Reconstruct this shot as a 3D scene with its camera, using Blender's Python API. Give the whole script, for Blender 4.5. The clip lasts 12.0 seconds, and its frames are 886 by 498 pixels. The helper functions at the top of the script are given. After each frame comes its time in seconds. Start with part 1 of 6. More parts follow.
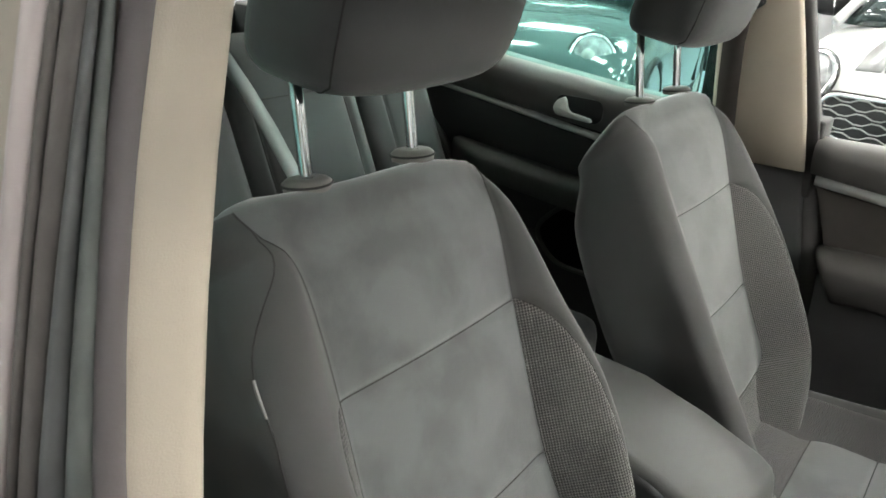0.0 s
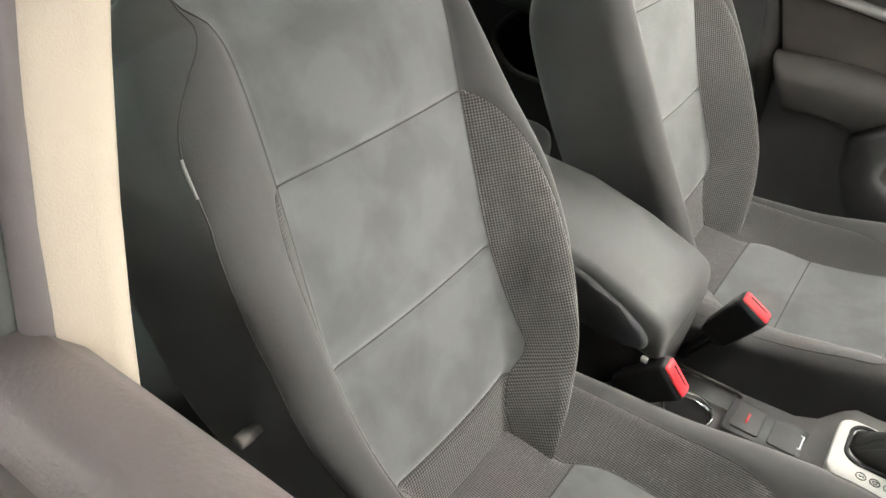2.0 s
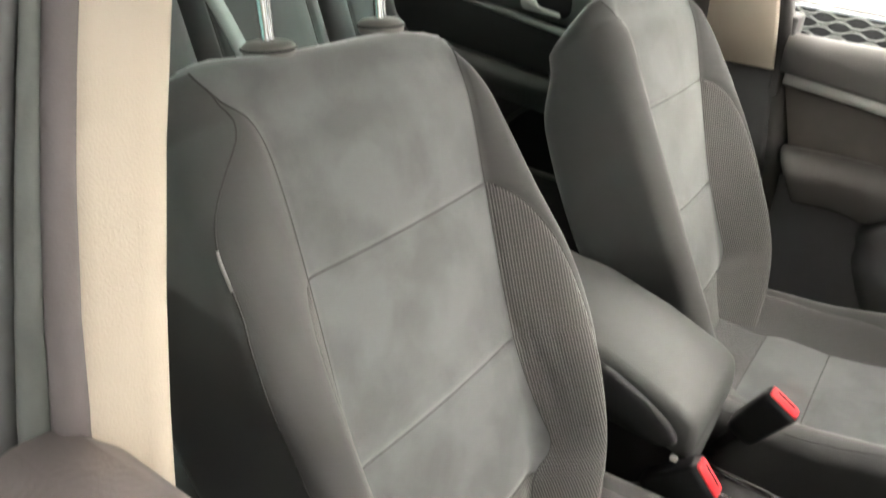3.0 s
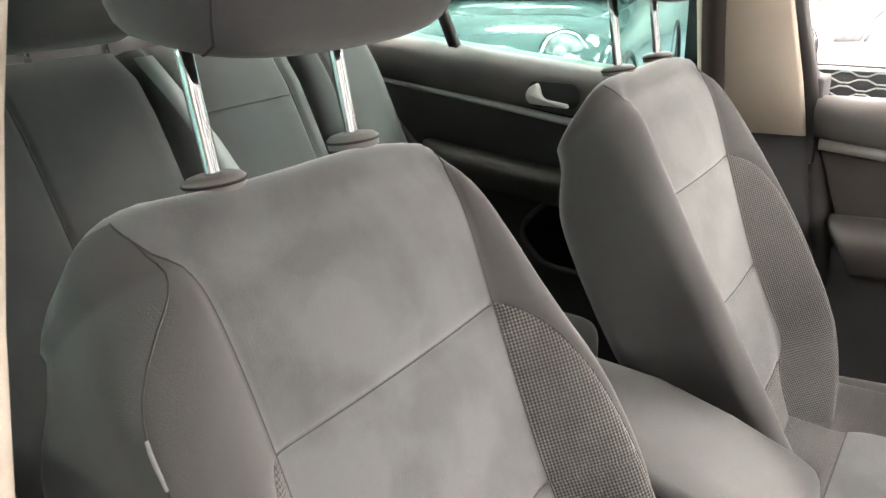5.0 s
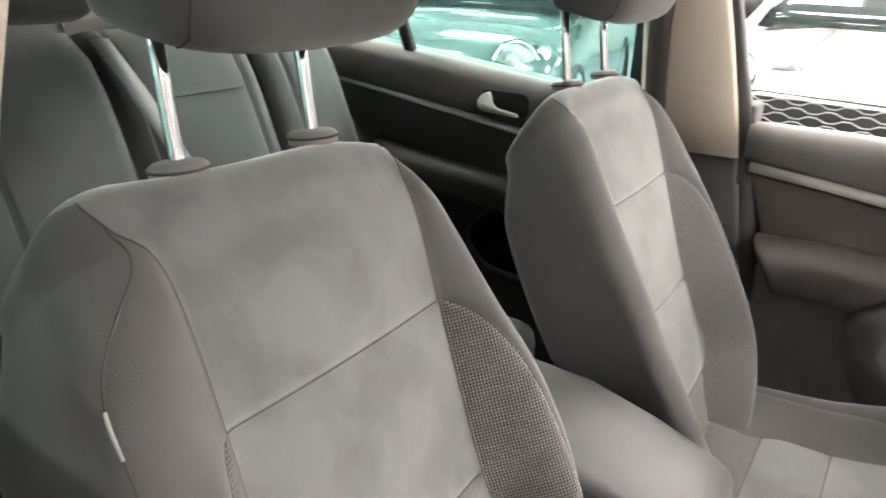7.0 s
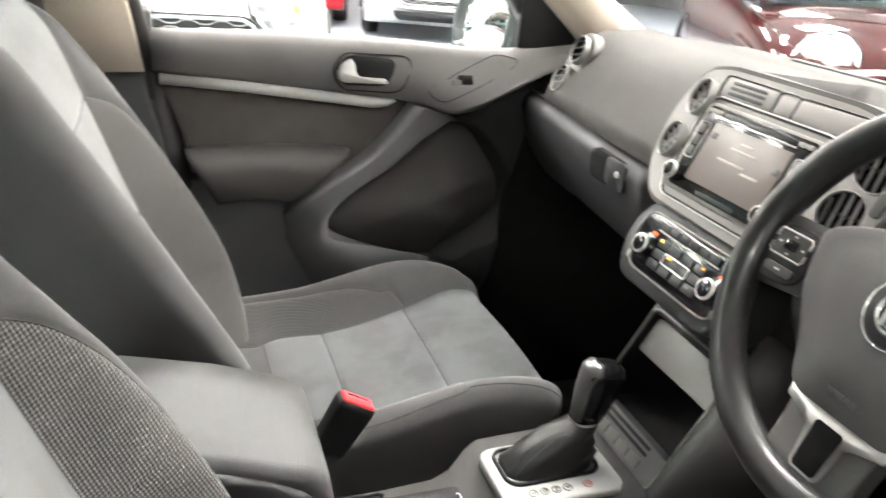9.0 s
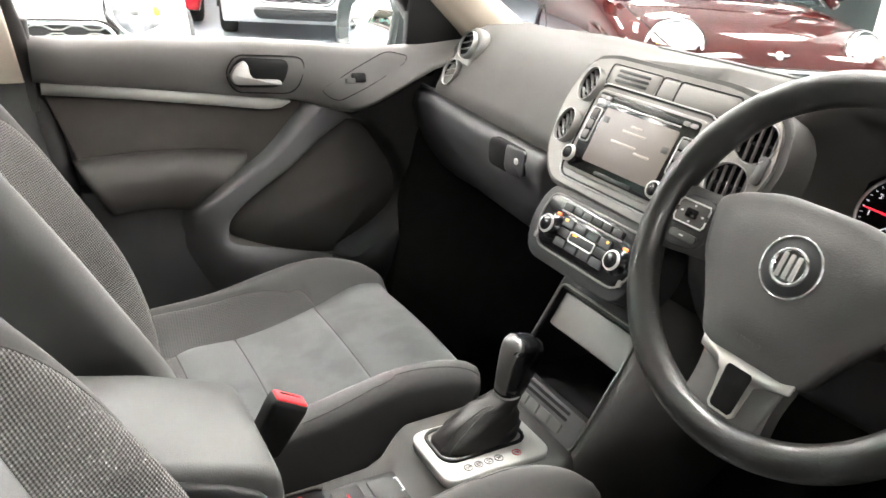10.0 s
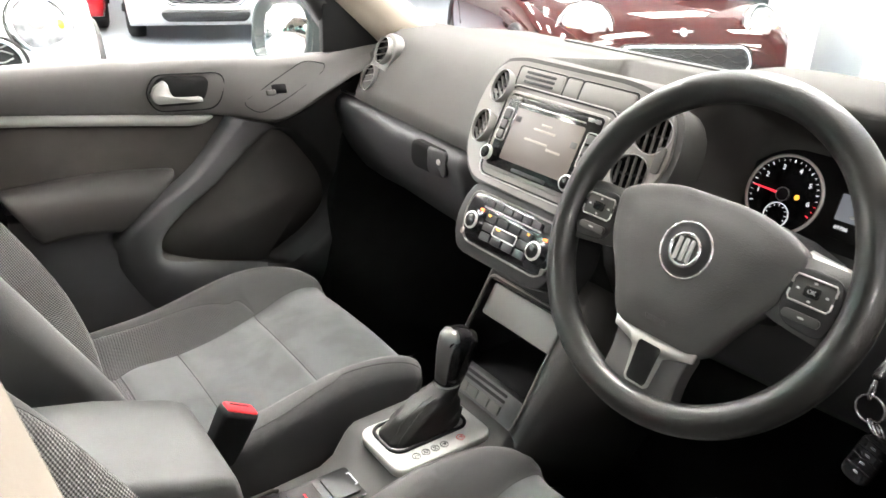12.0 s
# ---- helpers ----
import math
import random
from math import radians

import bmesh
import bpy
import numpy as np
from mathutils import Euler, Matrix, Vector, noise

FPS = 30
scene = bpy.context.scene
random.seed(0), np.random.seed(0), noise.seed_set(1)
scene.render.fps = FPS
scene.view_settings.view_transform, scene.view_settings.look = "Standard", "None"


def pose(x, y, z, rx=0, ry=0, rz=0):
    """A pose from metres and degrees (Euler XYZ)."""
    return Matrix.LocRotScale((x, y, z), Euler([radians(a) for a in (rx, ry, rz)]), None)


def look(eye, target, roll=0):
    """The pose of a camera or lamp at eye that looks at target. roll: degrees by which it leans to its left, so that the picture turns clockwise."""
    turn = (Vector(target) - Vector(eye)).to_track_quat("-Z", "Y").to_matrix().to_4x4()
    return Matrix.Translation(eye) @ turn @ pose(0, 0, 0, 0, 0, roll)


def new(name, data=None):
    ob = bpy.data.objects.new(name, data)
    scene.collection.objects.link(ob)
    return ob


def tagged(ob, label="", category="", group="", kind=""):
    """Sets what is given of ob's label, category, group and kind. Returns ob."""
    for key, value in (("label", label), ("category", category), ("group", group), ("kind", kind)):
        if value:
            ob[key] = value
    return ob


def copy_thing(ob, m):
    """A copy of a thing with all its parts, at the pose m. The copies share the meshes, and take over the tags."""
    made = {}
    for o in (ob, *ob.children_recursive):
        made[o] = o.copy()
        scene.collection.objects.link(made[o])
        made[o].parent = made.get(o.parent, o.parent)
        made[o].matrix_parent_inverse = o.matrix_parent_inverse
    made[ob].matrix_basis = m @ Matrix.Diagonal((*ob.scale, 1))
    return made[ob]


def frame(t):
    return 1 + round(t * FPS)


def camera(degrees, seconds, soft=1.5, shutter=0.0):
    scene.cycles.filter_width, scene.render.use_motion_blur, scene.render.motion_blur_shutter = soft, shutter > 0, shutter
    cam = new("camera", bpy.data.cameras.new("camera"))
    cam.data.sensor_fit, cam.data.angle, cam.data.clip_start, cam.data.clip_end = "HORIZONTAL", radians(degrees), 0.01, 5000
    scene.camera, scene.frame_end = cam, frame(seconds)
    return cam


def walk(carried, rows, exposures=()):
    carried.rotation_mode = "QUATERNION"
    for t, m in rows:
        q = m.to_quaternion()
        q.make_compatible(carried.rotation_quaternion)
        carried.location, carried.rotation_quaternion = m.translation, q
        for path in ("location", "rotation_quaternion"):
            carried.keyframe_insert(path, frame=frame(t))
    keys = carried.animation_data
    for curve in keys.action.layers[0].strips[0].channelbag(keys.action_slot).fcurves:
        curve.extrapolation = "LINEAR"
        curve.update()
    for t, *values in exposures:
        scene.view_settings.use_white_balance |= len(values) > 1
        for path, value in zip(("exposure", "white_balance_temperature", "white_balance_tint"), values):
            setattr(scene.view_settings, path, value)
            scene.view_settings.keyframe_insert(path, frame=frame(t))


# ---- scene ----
from mathutils.kdtree import KDTree  # noqa: E402

cam = camera(60.6, 12.0, shutter=0.4)
PATH = [
    (0, (0.251, -0.93, 1.508), (-0.854, 0.55, 0.741), 3.1),
    (0.5, (0.253, -0.919, 1.509), (-0.827, 0.6, 0.783), 3.4),
    (1, (0.253, -0.914, 1.491), (-0.781, 0.594, 0.681), 3.7),
    (1.5, (0.258, -0.905, 1.463), (-0.676, 0.54, 0.443), 4.5),
    (2, (0.268, -0.917, 1.468), (-0.601, 0.458, 0.305), 5.3),
    (2.5, (0.262, -0.921, 1.464), (-0.604, 0.453, 0.297), 5.7),
    (3, (0.233, -0.927, 1.457), (-0.714, 0.553, 0.502), 5.1),
    (3.5, (0.215, -0.916, 1.45), (-0.809, 0.603, 0.649), 3.4),
    (3.7, (0.228, -0.913, 1.457), (-0.839, 0.594, 0.689), 2.1),
    (5.3, (0.194, -0.793, 1.431), (-0.923, 0.705, 0.718), -3.1),
    (5.5, (0.195, -0.801, 1.434), (-0.960, 0.661, 0.708), -3.4),
    (6, (0.212, -0.796, 1.437), (-0.981, 0.629, 0.697), -3.9),
    (6.5, (0.218, -0.834, 1.445), (-0.946, 0.62, 0.717), -0.6),
    (6.7, (0.227, -0.836, 1.448), (-0.876, 0.668, 0.725), 0.7),
    (8.3, (0.007, -0.792, 1.39), (0.000, 1.072, 0.666), 5.3),
    (8.5, (-0.006, -0.766, 1.39), (0.194, 1.075, 0.633), 4.8),
    (9, (-0.026, -0.751, 1.387), (0.625, 0.964, 0.589), 4.7),
    (9.5, (-0.078, -0.754, 1.383), (0.784, 0.866, 0.588), 5.0),
    (10, (-0.097, -0.762, 1.392), (0.849, 0.816, 0.607), 4.3),
    (10.5, (-0.097, -0.768, 1.403), (0.911, 0.777, 0.633), 3.9),
    (11, (-0.106, -0.777, 1.416), (0.926, 0.759, 0.659), 3.7),
    (11.5, (-0.108, -0.789, 1.426), (0.942, 0.729, 0.656), 2.7),
    (12, (-0.121, -0.804, 1.433), (0.967, 0.669, 0.629), 1.8),
]
EXPOSURE = [(0.0, 0.03, 6400, 6), (0.5, 0.3, 6400, 6), (1.0, 0.3, 6450, 6), (2.0, 0.7, 6600, 8), (2.5, 0.72, 6600, 8), (3.5, 0.50, 6900, 10), (5.5, 0.8, 6700, 16), (6.5, 0.75, 6750, 16), (8.5, 1.0, 6400, 10), (9.5, 1.13, 6450, 11), (12.0, 1.16, 6450, 11)]
walk(cam, [(t, look(eye, target, roll)) for t, eye, target, roll in PATH], EXPOSURE)

# ---------------- world and sky ----------------
world = bpy.data.worlds.new("overcast_daylight")
scene.world = world
world.use_nodes = True
wn = world.node_tree
sky = wn.nodes.new("ShaderNodeTexSky")
sky.sky_type = "NISHITA"
sky.sun_disc = False
sky.sun_elevation, sky.sun_rotation = radians(48), radians(200)
sky.dust_density = 4.0
wn.nodes["Background"].inputs["Strength"].default_value = 0.15
wn.links.new(sky.outputs["Color"], wn.nodes["Background"].inputs["Color"])
PANEL_GLOW, PANEL_TINT = 56.0, (1.0, 0.955, 0.88)


# ---------------- materials ----------------
def material(name, colour, rough=0.6, metal=0.0, vary=0.15, scale=6.0, grain=0.0, grain_scale=400.0, spots=None, sheen=0.0, coat=0.0, spec=0.5):
    m = bpy.data.materials.new(name)
    m.use_nodes = True
    n, l = m.node_tree.nodes, m.node_tree.links
    b = n["Principled BSDF"]
    b.inputs["Roughness"].default_value, b.inputs["Metallic"].default_value = rough, metal
    b.inputs["Sheen Weight"].default_value, b.inputs["Coat Weight"].default_value = sheen, coat
    b.inputs["Specular IOR Level"].default_value = spec
    co = n.new("ShaderNodeTexCoord")
    big = n.new("ShaderNodeTexNoise")
    big.inputs["Scale"].default_value, big.inputs["Detail"].default_value = scale, 6
    l.new(co.outputs["Object"], big.inputs["Vector"])
    ramp = n.new("ShaderNodeMapRange")
    ramp.inputs["From Min"].default_value, ramp.inputs["From Max"].default_value = 0.3, 0.7
    ramp.inputs["To Min"].default_value, ramp.inputs["To Max"].default_value = 1 - vary, 1 + vary
    l.new(big.outputs["Fac"], ramp.inputs["Value"])
    mul = n.new("ShaderNodeVectorMath")
    mul.operation = "SCALE"
    mul.inputs[0].default_value = colour
    l.new(ramp.outputs["Result"], mul.inputs["Scale"])
    l.new(mul.outputs["Vector"], b.inputs["Base Color"])
    if grain:
        fine = n.new("ShaderNodeTexNoise")
        fine.inputs["Scale"].default_value, fine.inputs["Detail"].default_value = grain_scale, 3
        l.new(co.outputs["Object"], fine.inputs["Vector"])
        bump = n.new("ShaderNodeBump")
        bump.inputs["Strength"].default_value, bump.inputs["Distance"].default_value = grain, 0.001
        l.new(fine.outputs["Fac"], bump.inputs["Height"])
        l.new(bump.outputs["Normal"], b.inputs["Normal"])
        rr = n.new("ShaderNodeMapRange")
        rr.inputs["To Min"].default_value, rr.inputs["To Max"].default_value = max(0, rough - 0.08), min(1, rough + 0.08)
        l.new(big.outputs["Fac"], rr.inputs["Value"])
        l.new(rr.outputs["Result"], b.inputs["Roughness"])
    return m


FABRIC = material("grey_fabric", (0.047, 0.0462, 0.0462), 0.85, vary=0.14, scale=10, grain=0.35, grain_scale=900, sheen=0.22)
SUEDE = material("grey_suede", (0.082, 0.086, 0.0875), 0.9, vary=0.22, scale=13, grain=0.3, grain_scale=700, sheen=0.5)
for node in SUEDE.node_tree.nodes:
    if node.type == "TEX_NOISE" and node.inputs["Scale"].default_value < 20:
        node.inputs["Distortion"].default_value = 0.25
        cloud = node.outputs["Fac"].links[0].to_node
        cloud.inputs["From Min"].default_value, cloud.inputs["From Max"].default_value = 0.40, 0.60
MESHY = material("mesh_fabric", (0.067, 0.0645, 0.062), 0.8, vary=0.1, grain=0.3, sheen=0.2)
WHITE_TAG = material("pale_woven_tag", (0.26, 0.255, 0.25), 0.8)
COLLAR = material("grey_collar_plastic", (0.14, 0.128, 0.122), 0.45, vary=0.06)
REST = material("armrest_leatherette", (0.053, 0.0535, 0.053), 0.5, vary=0.1, grain=0.3, grain_scale=500)
TRIM = material("grey_painted_trim", (0.165, 0.157, 0.149), 0.42, 0.25, vary=0.06, grain=0.15)


def weave(m, pitch, dark=0.22, light=1.7):
    """Turns a material's colour and bump into a fine woven grid along the cloth."""
    n, l = m.node_tree.nodes, m.node_tree.links
    b = n["Principled BSDF"]
    cloth = n.new("ShaderNodeUVMap")
    cloth.uv_map = "cloth"
    turn = n.new("ShaderNodeVectorMath")
    turn.operation = "SCALE"
    turn.inputs["Scale"].default_value = 2 * math.pi / pitch
    l.new(cloth.outputs["UV"], turn.inputs[0])
    xyz = n.new("ShaderNodeSeparateXYZ")
    l.new(turn.outputs["Vector"], xyz.inputs[0])
    waves = []
    for sign in ("ADD", "SUBTRACT"):
        k = n.new("ShaderNodeMath")
        k.operation = sign
        l.new(xyz.outputs["X"], k.inputs[0])
        l.new(xyz.outputs["Y"], k.inputs[1])
        w = n.new("ShaderNodeMath")
        w.operation = "SINE"
        l.new(k.outputs[0], w.inputs[0])
        waves.append(w)
    both = n.new("ShaderNodeMath")
    both.operation = "MULTIPLY"
    l.new(waves[0].outputs[0], both.inputs[0])
    l.new(waves[1].outputs[0], both.inputs[1])
    span = n.new("ShaderNodeMapRange")
    span.inputs["From Min"].default_value, span.inputs["From Max"].default_value = -0.4, 0.4
    span.inputs["To Min"].default_value, span.inputs["To Max"].default_value = dark, light
    l.new(both.outputs[0], span.inputs["Value"])
    old = b.inputs["Base Color"].links[0].from_socket
    mix = n.new("ShaderNodeVectorMath")
    mix.operation = "SCALE"
    l.new(old, mix.inputs[0])
    l.new(span.outputs["Result"], mix.inputs["Scale"])
    l.new(mix.outputs["Vector"], b.inputs["Base Color"])
    bump = n.new("ShaderNodeBump")
    bump.inputs["Strength"].default_value, bump.inputs["Distance"].default_value = 0.6, 0.0012
    l.new(both.outputs[0], bump.inputs["Height"])
    l.new(bump.outputs["Normal"], b.inputs["Normal"])


weave(MESHY, 0.0072, 0.28, 1.58)
FINE_MESH = material("fine_mesh_fabric", (0.050, 0.049, 0.0485), 0.8, vary=0.1, grain=0.3, sheen=0.2)
weave(FINE_MESH, 0.0060, 0.84, 1.12)
PIPING = material("seam_thread", (0.028, 0.027, 0.026), 0.8)
SILL = material("grained_grey_leatherette", (0.146, 0.139, 0.135), 0.55, vary=0.12, grain=0.35, grain_scale=600, spec=0.4)
SOFT = material("dark_soft_plastic", (0.055, 0.053, 0.051), 0.7, vary=0.12, grain=0.5, grain_scale=500, spec=0.25)
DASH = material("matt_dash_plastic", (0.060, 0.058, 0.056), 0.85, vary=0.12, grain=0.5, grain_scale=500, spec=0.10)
FLAP = material("grey_flap_plastic", (0.21, 0.205, 0.20), 0.4, vary=0.06)
SLAT = material("grey_vent_slat", (0.13, 0.125, 0.12), 0.4, vary=0.06)
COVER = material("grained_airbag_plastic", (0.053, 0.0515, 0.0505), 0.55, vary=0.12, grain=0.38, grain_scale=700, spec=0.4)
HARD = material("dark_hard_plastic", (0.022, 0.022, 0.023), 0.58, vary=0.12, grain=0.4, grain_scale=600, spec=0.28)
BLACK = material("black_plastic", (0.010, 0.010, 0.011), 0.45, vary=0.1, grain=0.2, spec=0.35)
GLOSS = material("gloss_black", (0.008, 0.008, 0.009), 0.15, vary=0.1)
BEIGE = material("beige_pillar_trim", (0.48, 0.418, 0.345), 0.7, vary=0.06, grain=0.3, grain_scale=700)
SILVER = material("satin_silver_trim", (0.57, 0.56, 0.545), 0.42, 0.35, vary=0.05)
CHROME = material("chrome", (0.85, 0.85, 0.86), 0.07, 1.0, vary=0.03)
LEATHER = material("worn_black_leather", (0.014, 0.0135, 0.013), 0.33, vary=0.2, scale=14, grain=0.28, grain_scale=650, coat=0.22)
CARPET = material("black_carpet", (0.006, 0.006, 0.0063), 0.95, vary=0.3, scale=25, grain=0.8, grain_scale=800, spec=0.15)
RUBBER = material("black_rubber_seal", (0.032, 0.029, 0.029), 0.6, vary=0.2, grain=0.3)
RED = material("red_plastic", (0.62, 0.03, 0.04), 0.4, vary=0.08)


# ---------------- mesh helpers ----------------
def part(name, bm, mat, parent=None, label="", smooth=True):
    me = bpy.data.meshes.new(name)
    bmesh.ops.recalc_face_normals(bm, faces=bm.faces)
    bm.to_mesh(me)
    bm.free()
    for p in me.polygons:
        p.use_smooth = smooth
    me.materials.append(mat)
    ob = new(name, me)
    ob.parent = parent
    if parent is not None:
        ob.matrix_parent_inverse = parent.matrix_basis.inverted()
    if label:
        tagged(ob, label)
    return ob


def thing(name, label, category, at=(0, 0, 0), group="", kind=""):
    ob = new(name)
    ob.empty_display_size = 0.05
    ob.matrix_basis = Matrix.Translation(at)
    return tagged(ob, label, category, group, kind)


def box(x0, x1, y0, y1, z0, z1, bevel=0.004, seg=2, m=None):
    bm = bmesh.new()
    bmesh.ops.create_cube(bm, size=1)
    bmesh.ops.transform(bm, matrix=Matrix.Translation(((x0 + x1) / 2, (y0 + y1) / 2, (z0 + z1) / 2)) @ Matrix.Diagonal((x1 - x0, y1 - y0, z1 - z0, 1)), verts=bm.verts)
    if bevel:
        bmesh.ops.bevel(bm, geom=bm.edges[:], offset=bevel, segments=seg, profile=0.5, affect="EDGES")
    if m is not None:
        bmesh.ops.transform(bm, matrix=m, verts=bm.verts)
    return bm


def prism(points, axis, a, b, bevel=0.004, seg=2, m=None):
    """A flat outline pushed from a to b along an axis; points are the two other coordinates in order x, y, z."""
    bm = bmesh.new()

    def place(p, d):
        v = list(p)
        v.insert("xyz".index(axis), d)
        return v

    lower = [bm.verts.new(place(p, a)) for p in points]
    upper = [bm.verts.new(place(p, b)) for p in points]
    bm.faces.new(lower)
    bm.faces.new(upper[::-1])
    for i in range(len(points)):
        j = (i + 1) % len(points)
        bm.faces.new((lower[i], lower[j], upper[j], upper[i]))
    if bevel:
        bmesh.ops.bevel(bm, geom=bm.edges[:], offset=bevel, segments=seg, profile=0.5, affect="EDGES", clamp_overlap=True)
    if m is not None:
        bmesh.ops.transform(bm, matrix=m, verts=bm.verts)
    return bm


def rounded(w, h, r, n=5, cx=0.0, cy=0.0):
    """A rounded rectangle outline."""
    out = []
    for sx, sy, a0 in ((1, 1, 0), (-1, 1, 90), (-1, -1, 180), (1, -1, 270)):
        for k in range(n + 1):
            a = radians(a0 + 90 * k / n)
            out.append((cx + sx * (w / 2 - r) + r * math.cos(a), cy + sy * (h / 2 - r) + r * math.sin(a)))
    return out


def tube(points, r, sides=10, closed=False, cap=True):
    """A round bar along points; r may be one number or one for each point."""
    pts = [Vector(p) for p in points]
    rs = r if isinstance(r, (list, tuple)) else [r] * len(pts)
    bm = bmesh.new()
    rings, n = [], len(pts)
    up = Vector((0.13, 0.31, 0.94))
    for i, p in enumerate(pts):
        d = (pts[(i + 1) % n] - pts[i - 1]) if closed else (pts[min(i + 1, n - 1)] - pts[max(i - 1, 0)])
        d.normalize()
        a = d.cross(up)
        if a.length < 0.05:
            a = d.cross(Vector((1, 0, 0)))
        a.normalize()
        b = d.cross(a)
        rings.append([bm.verts.new(p + rs[i] * (math.cos(2 * math.pi * k / sides) * a + math.sin(2 * math.pi * k / sides) * b)) for k in range(sides)])
    for i in range(n if closed else n - 1):
        p, q = rings[i], rings[(i + 1) % n]
        for k in range(sides):
            bm.faces.new((p[k], p[(k + 1) % sides], q[(k + 1) % sides], q[k]))
    if not closed and cap:
        bm.faces.new(rings[0])
        bm.faces.new(rings[-1][::-1])
    return bm


def lathe(profile, m, sides=32):
    """Turns (radius, height) pairs round z, then places by m."""
    bm = bmesh.new()
    rings = []
    for r, h in profile:
        if r < 1e-6:
            rings.append([bm.verts.new((0, 0, h))])
        else:
            rings.append([bm.verts.new((r * math.cos(2 * math.pi * k / sides), r * math.sin(2 * math.pi * k / sides), h)) for k in range(sides)])
    for p, q in zip(rings, rings[1:]):
        for k in range(sides):
            j = (k + 1) % sides
            if len(p) == 1 and len(q) > 1:
                bm.faces.new((p[0], q[j], q[k]))
            elif len(q) == 1 and len(p) > 1:
                bm.faces.new((p[k], p[j], q[0]))
            elif len(p) > 1:
                bm.faces.new((p[k], p[j], q[j], q[k]))
    bmesh.ops.transform(bm, matrix=m, verts=bm.verts)
    return bm


def loft(rings, closed=True, caps=True):
    """Joins rings of equal count of points."""
    bm = bmesh.new()
    rows = [[bm.verts.new(p) for p in ring] for ring in rings]
    n = len(rows[0])
    for a, b in zip(rows, rows[1:]):
        for k in range(n if closed else n - 1):
            j = (k + 1) % n
            bm.faces.new((a[k], a[j], b[j], b[k]))
    if caps and closed:
        bm.faces.new(rows[0])
        bm.faces.new(rows[-1][::-1])
    bmesh.ops.remove_doubles(bm, verts=bm.verts, dist=1e-5)
    return bm


def curve(keys, s):
    """A smooth value at s of keys (s, value), held at the ends."""
    if s <= keys[0][0]:
        return keys[0][1]
    for i in range(len(keys) - 1):
        if s <= keys[i + 1][0]:
            (a, p), (b, q) = keys[i], keys[i + 1]
            pm = keys[i - 1] if i else keys[i]
            qn = keys[i + 2] if i + 2 < len(keys) else keys[i + 1]
            ma = (q - pm[1]) / (b - pm[0])
            mb = (qn[1] - p) / (qn[0] - a)
            u, d = (s - a) / (b - a), b - a
            return (2 * u**3 - 3 * u**2 + 1) * p + (u**3 - 2 * u**2 + u) * d * ma + (3 * u**2 - 2 * u**3) * q + (u**3 - u**2) * d * mb
    return keys[-1][1]


def smooth(a, b, s):
    u = min(1, max(0, (s - a) / (b - a)))
    return u * u * (3 - 2 * u)


# ---------------- seats ----------------
def smooth_outline(keys, n=6):
    """A rounded closed outline through corner points."""
    pts = [Vector(k) for k in keys]
    out = []
    for i, p in enumerate(pts):
        a, b = pts[i - 1], pts[(i + 1) % len(pts)]
        r = min((p - a).length, (b - p).length) * 0.42
        s, e = p + (a - p).normalized() * r, p + (b - p).normalized() * r
        for k in range(n + 1):
            t = k / n
            q = (1 - t) ** 2 * s + 2 * t * (1 - t) * p + t * t * e
            out.append((q.x, q.y))
    return out


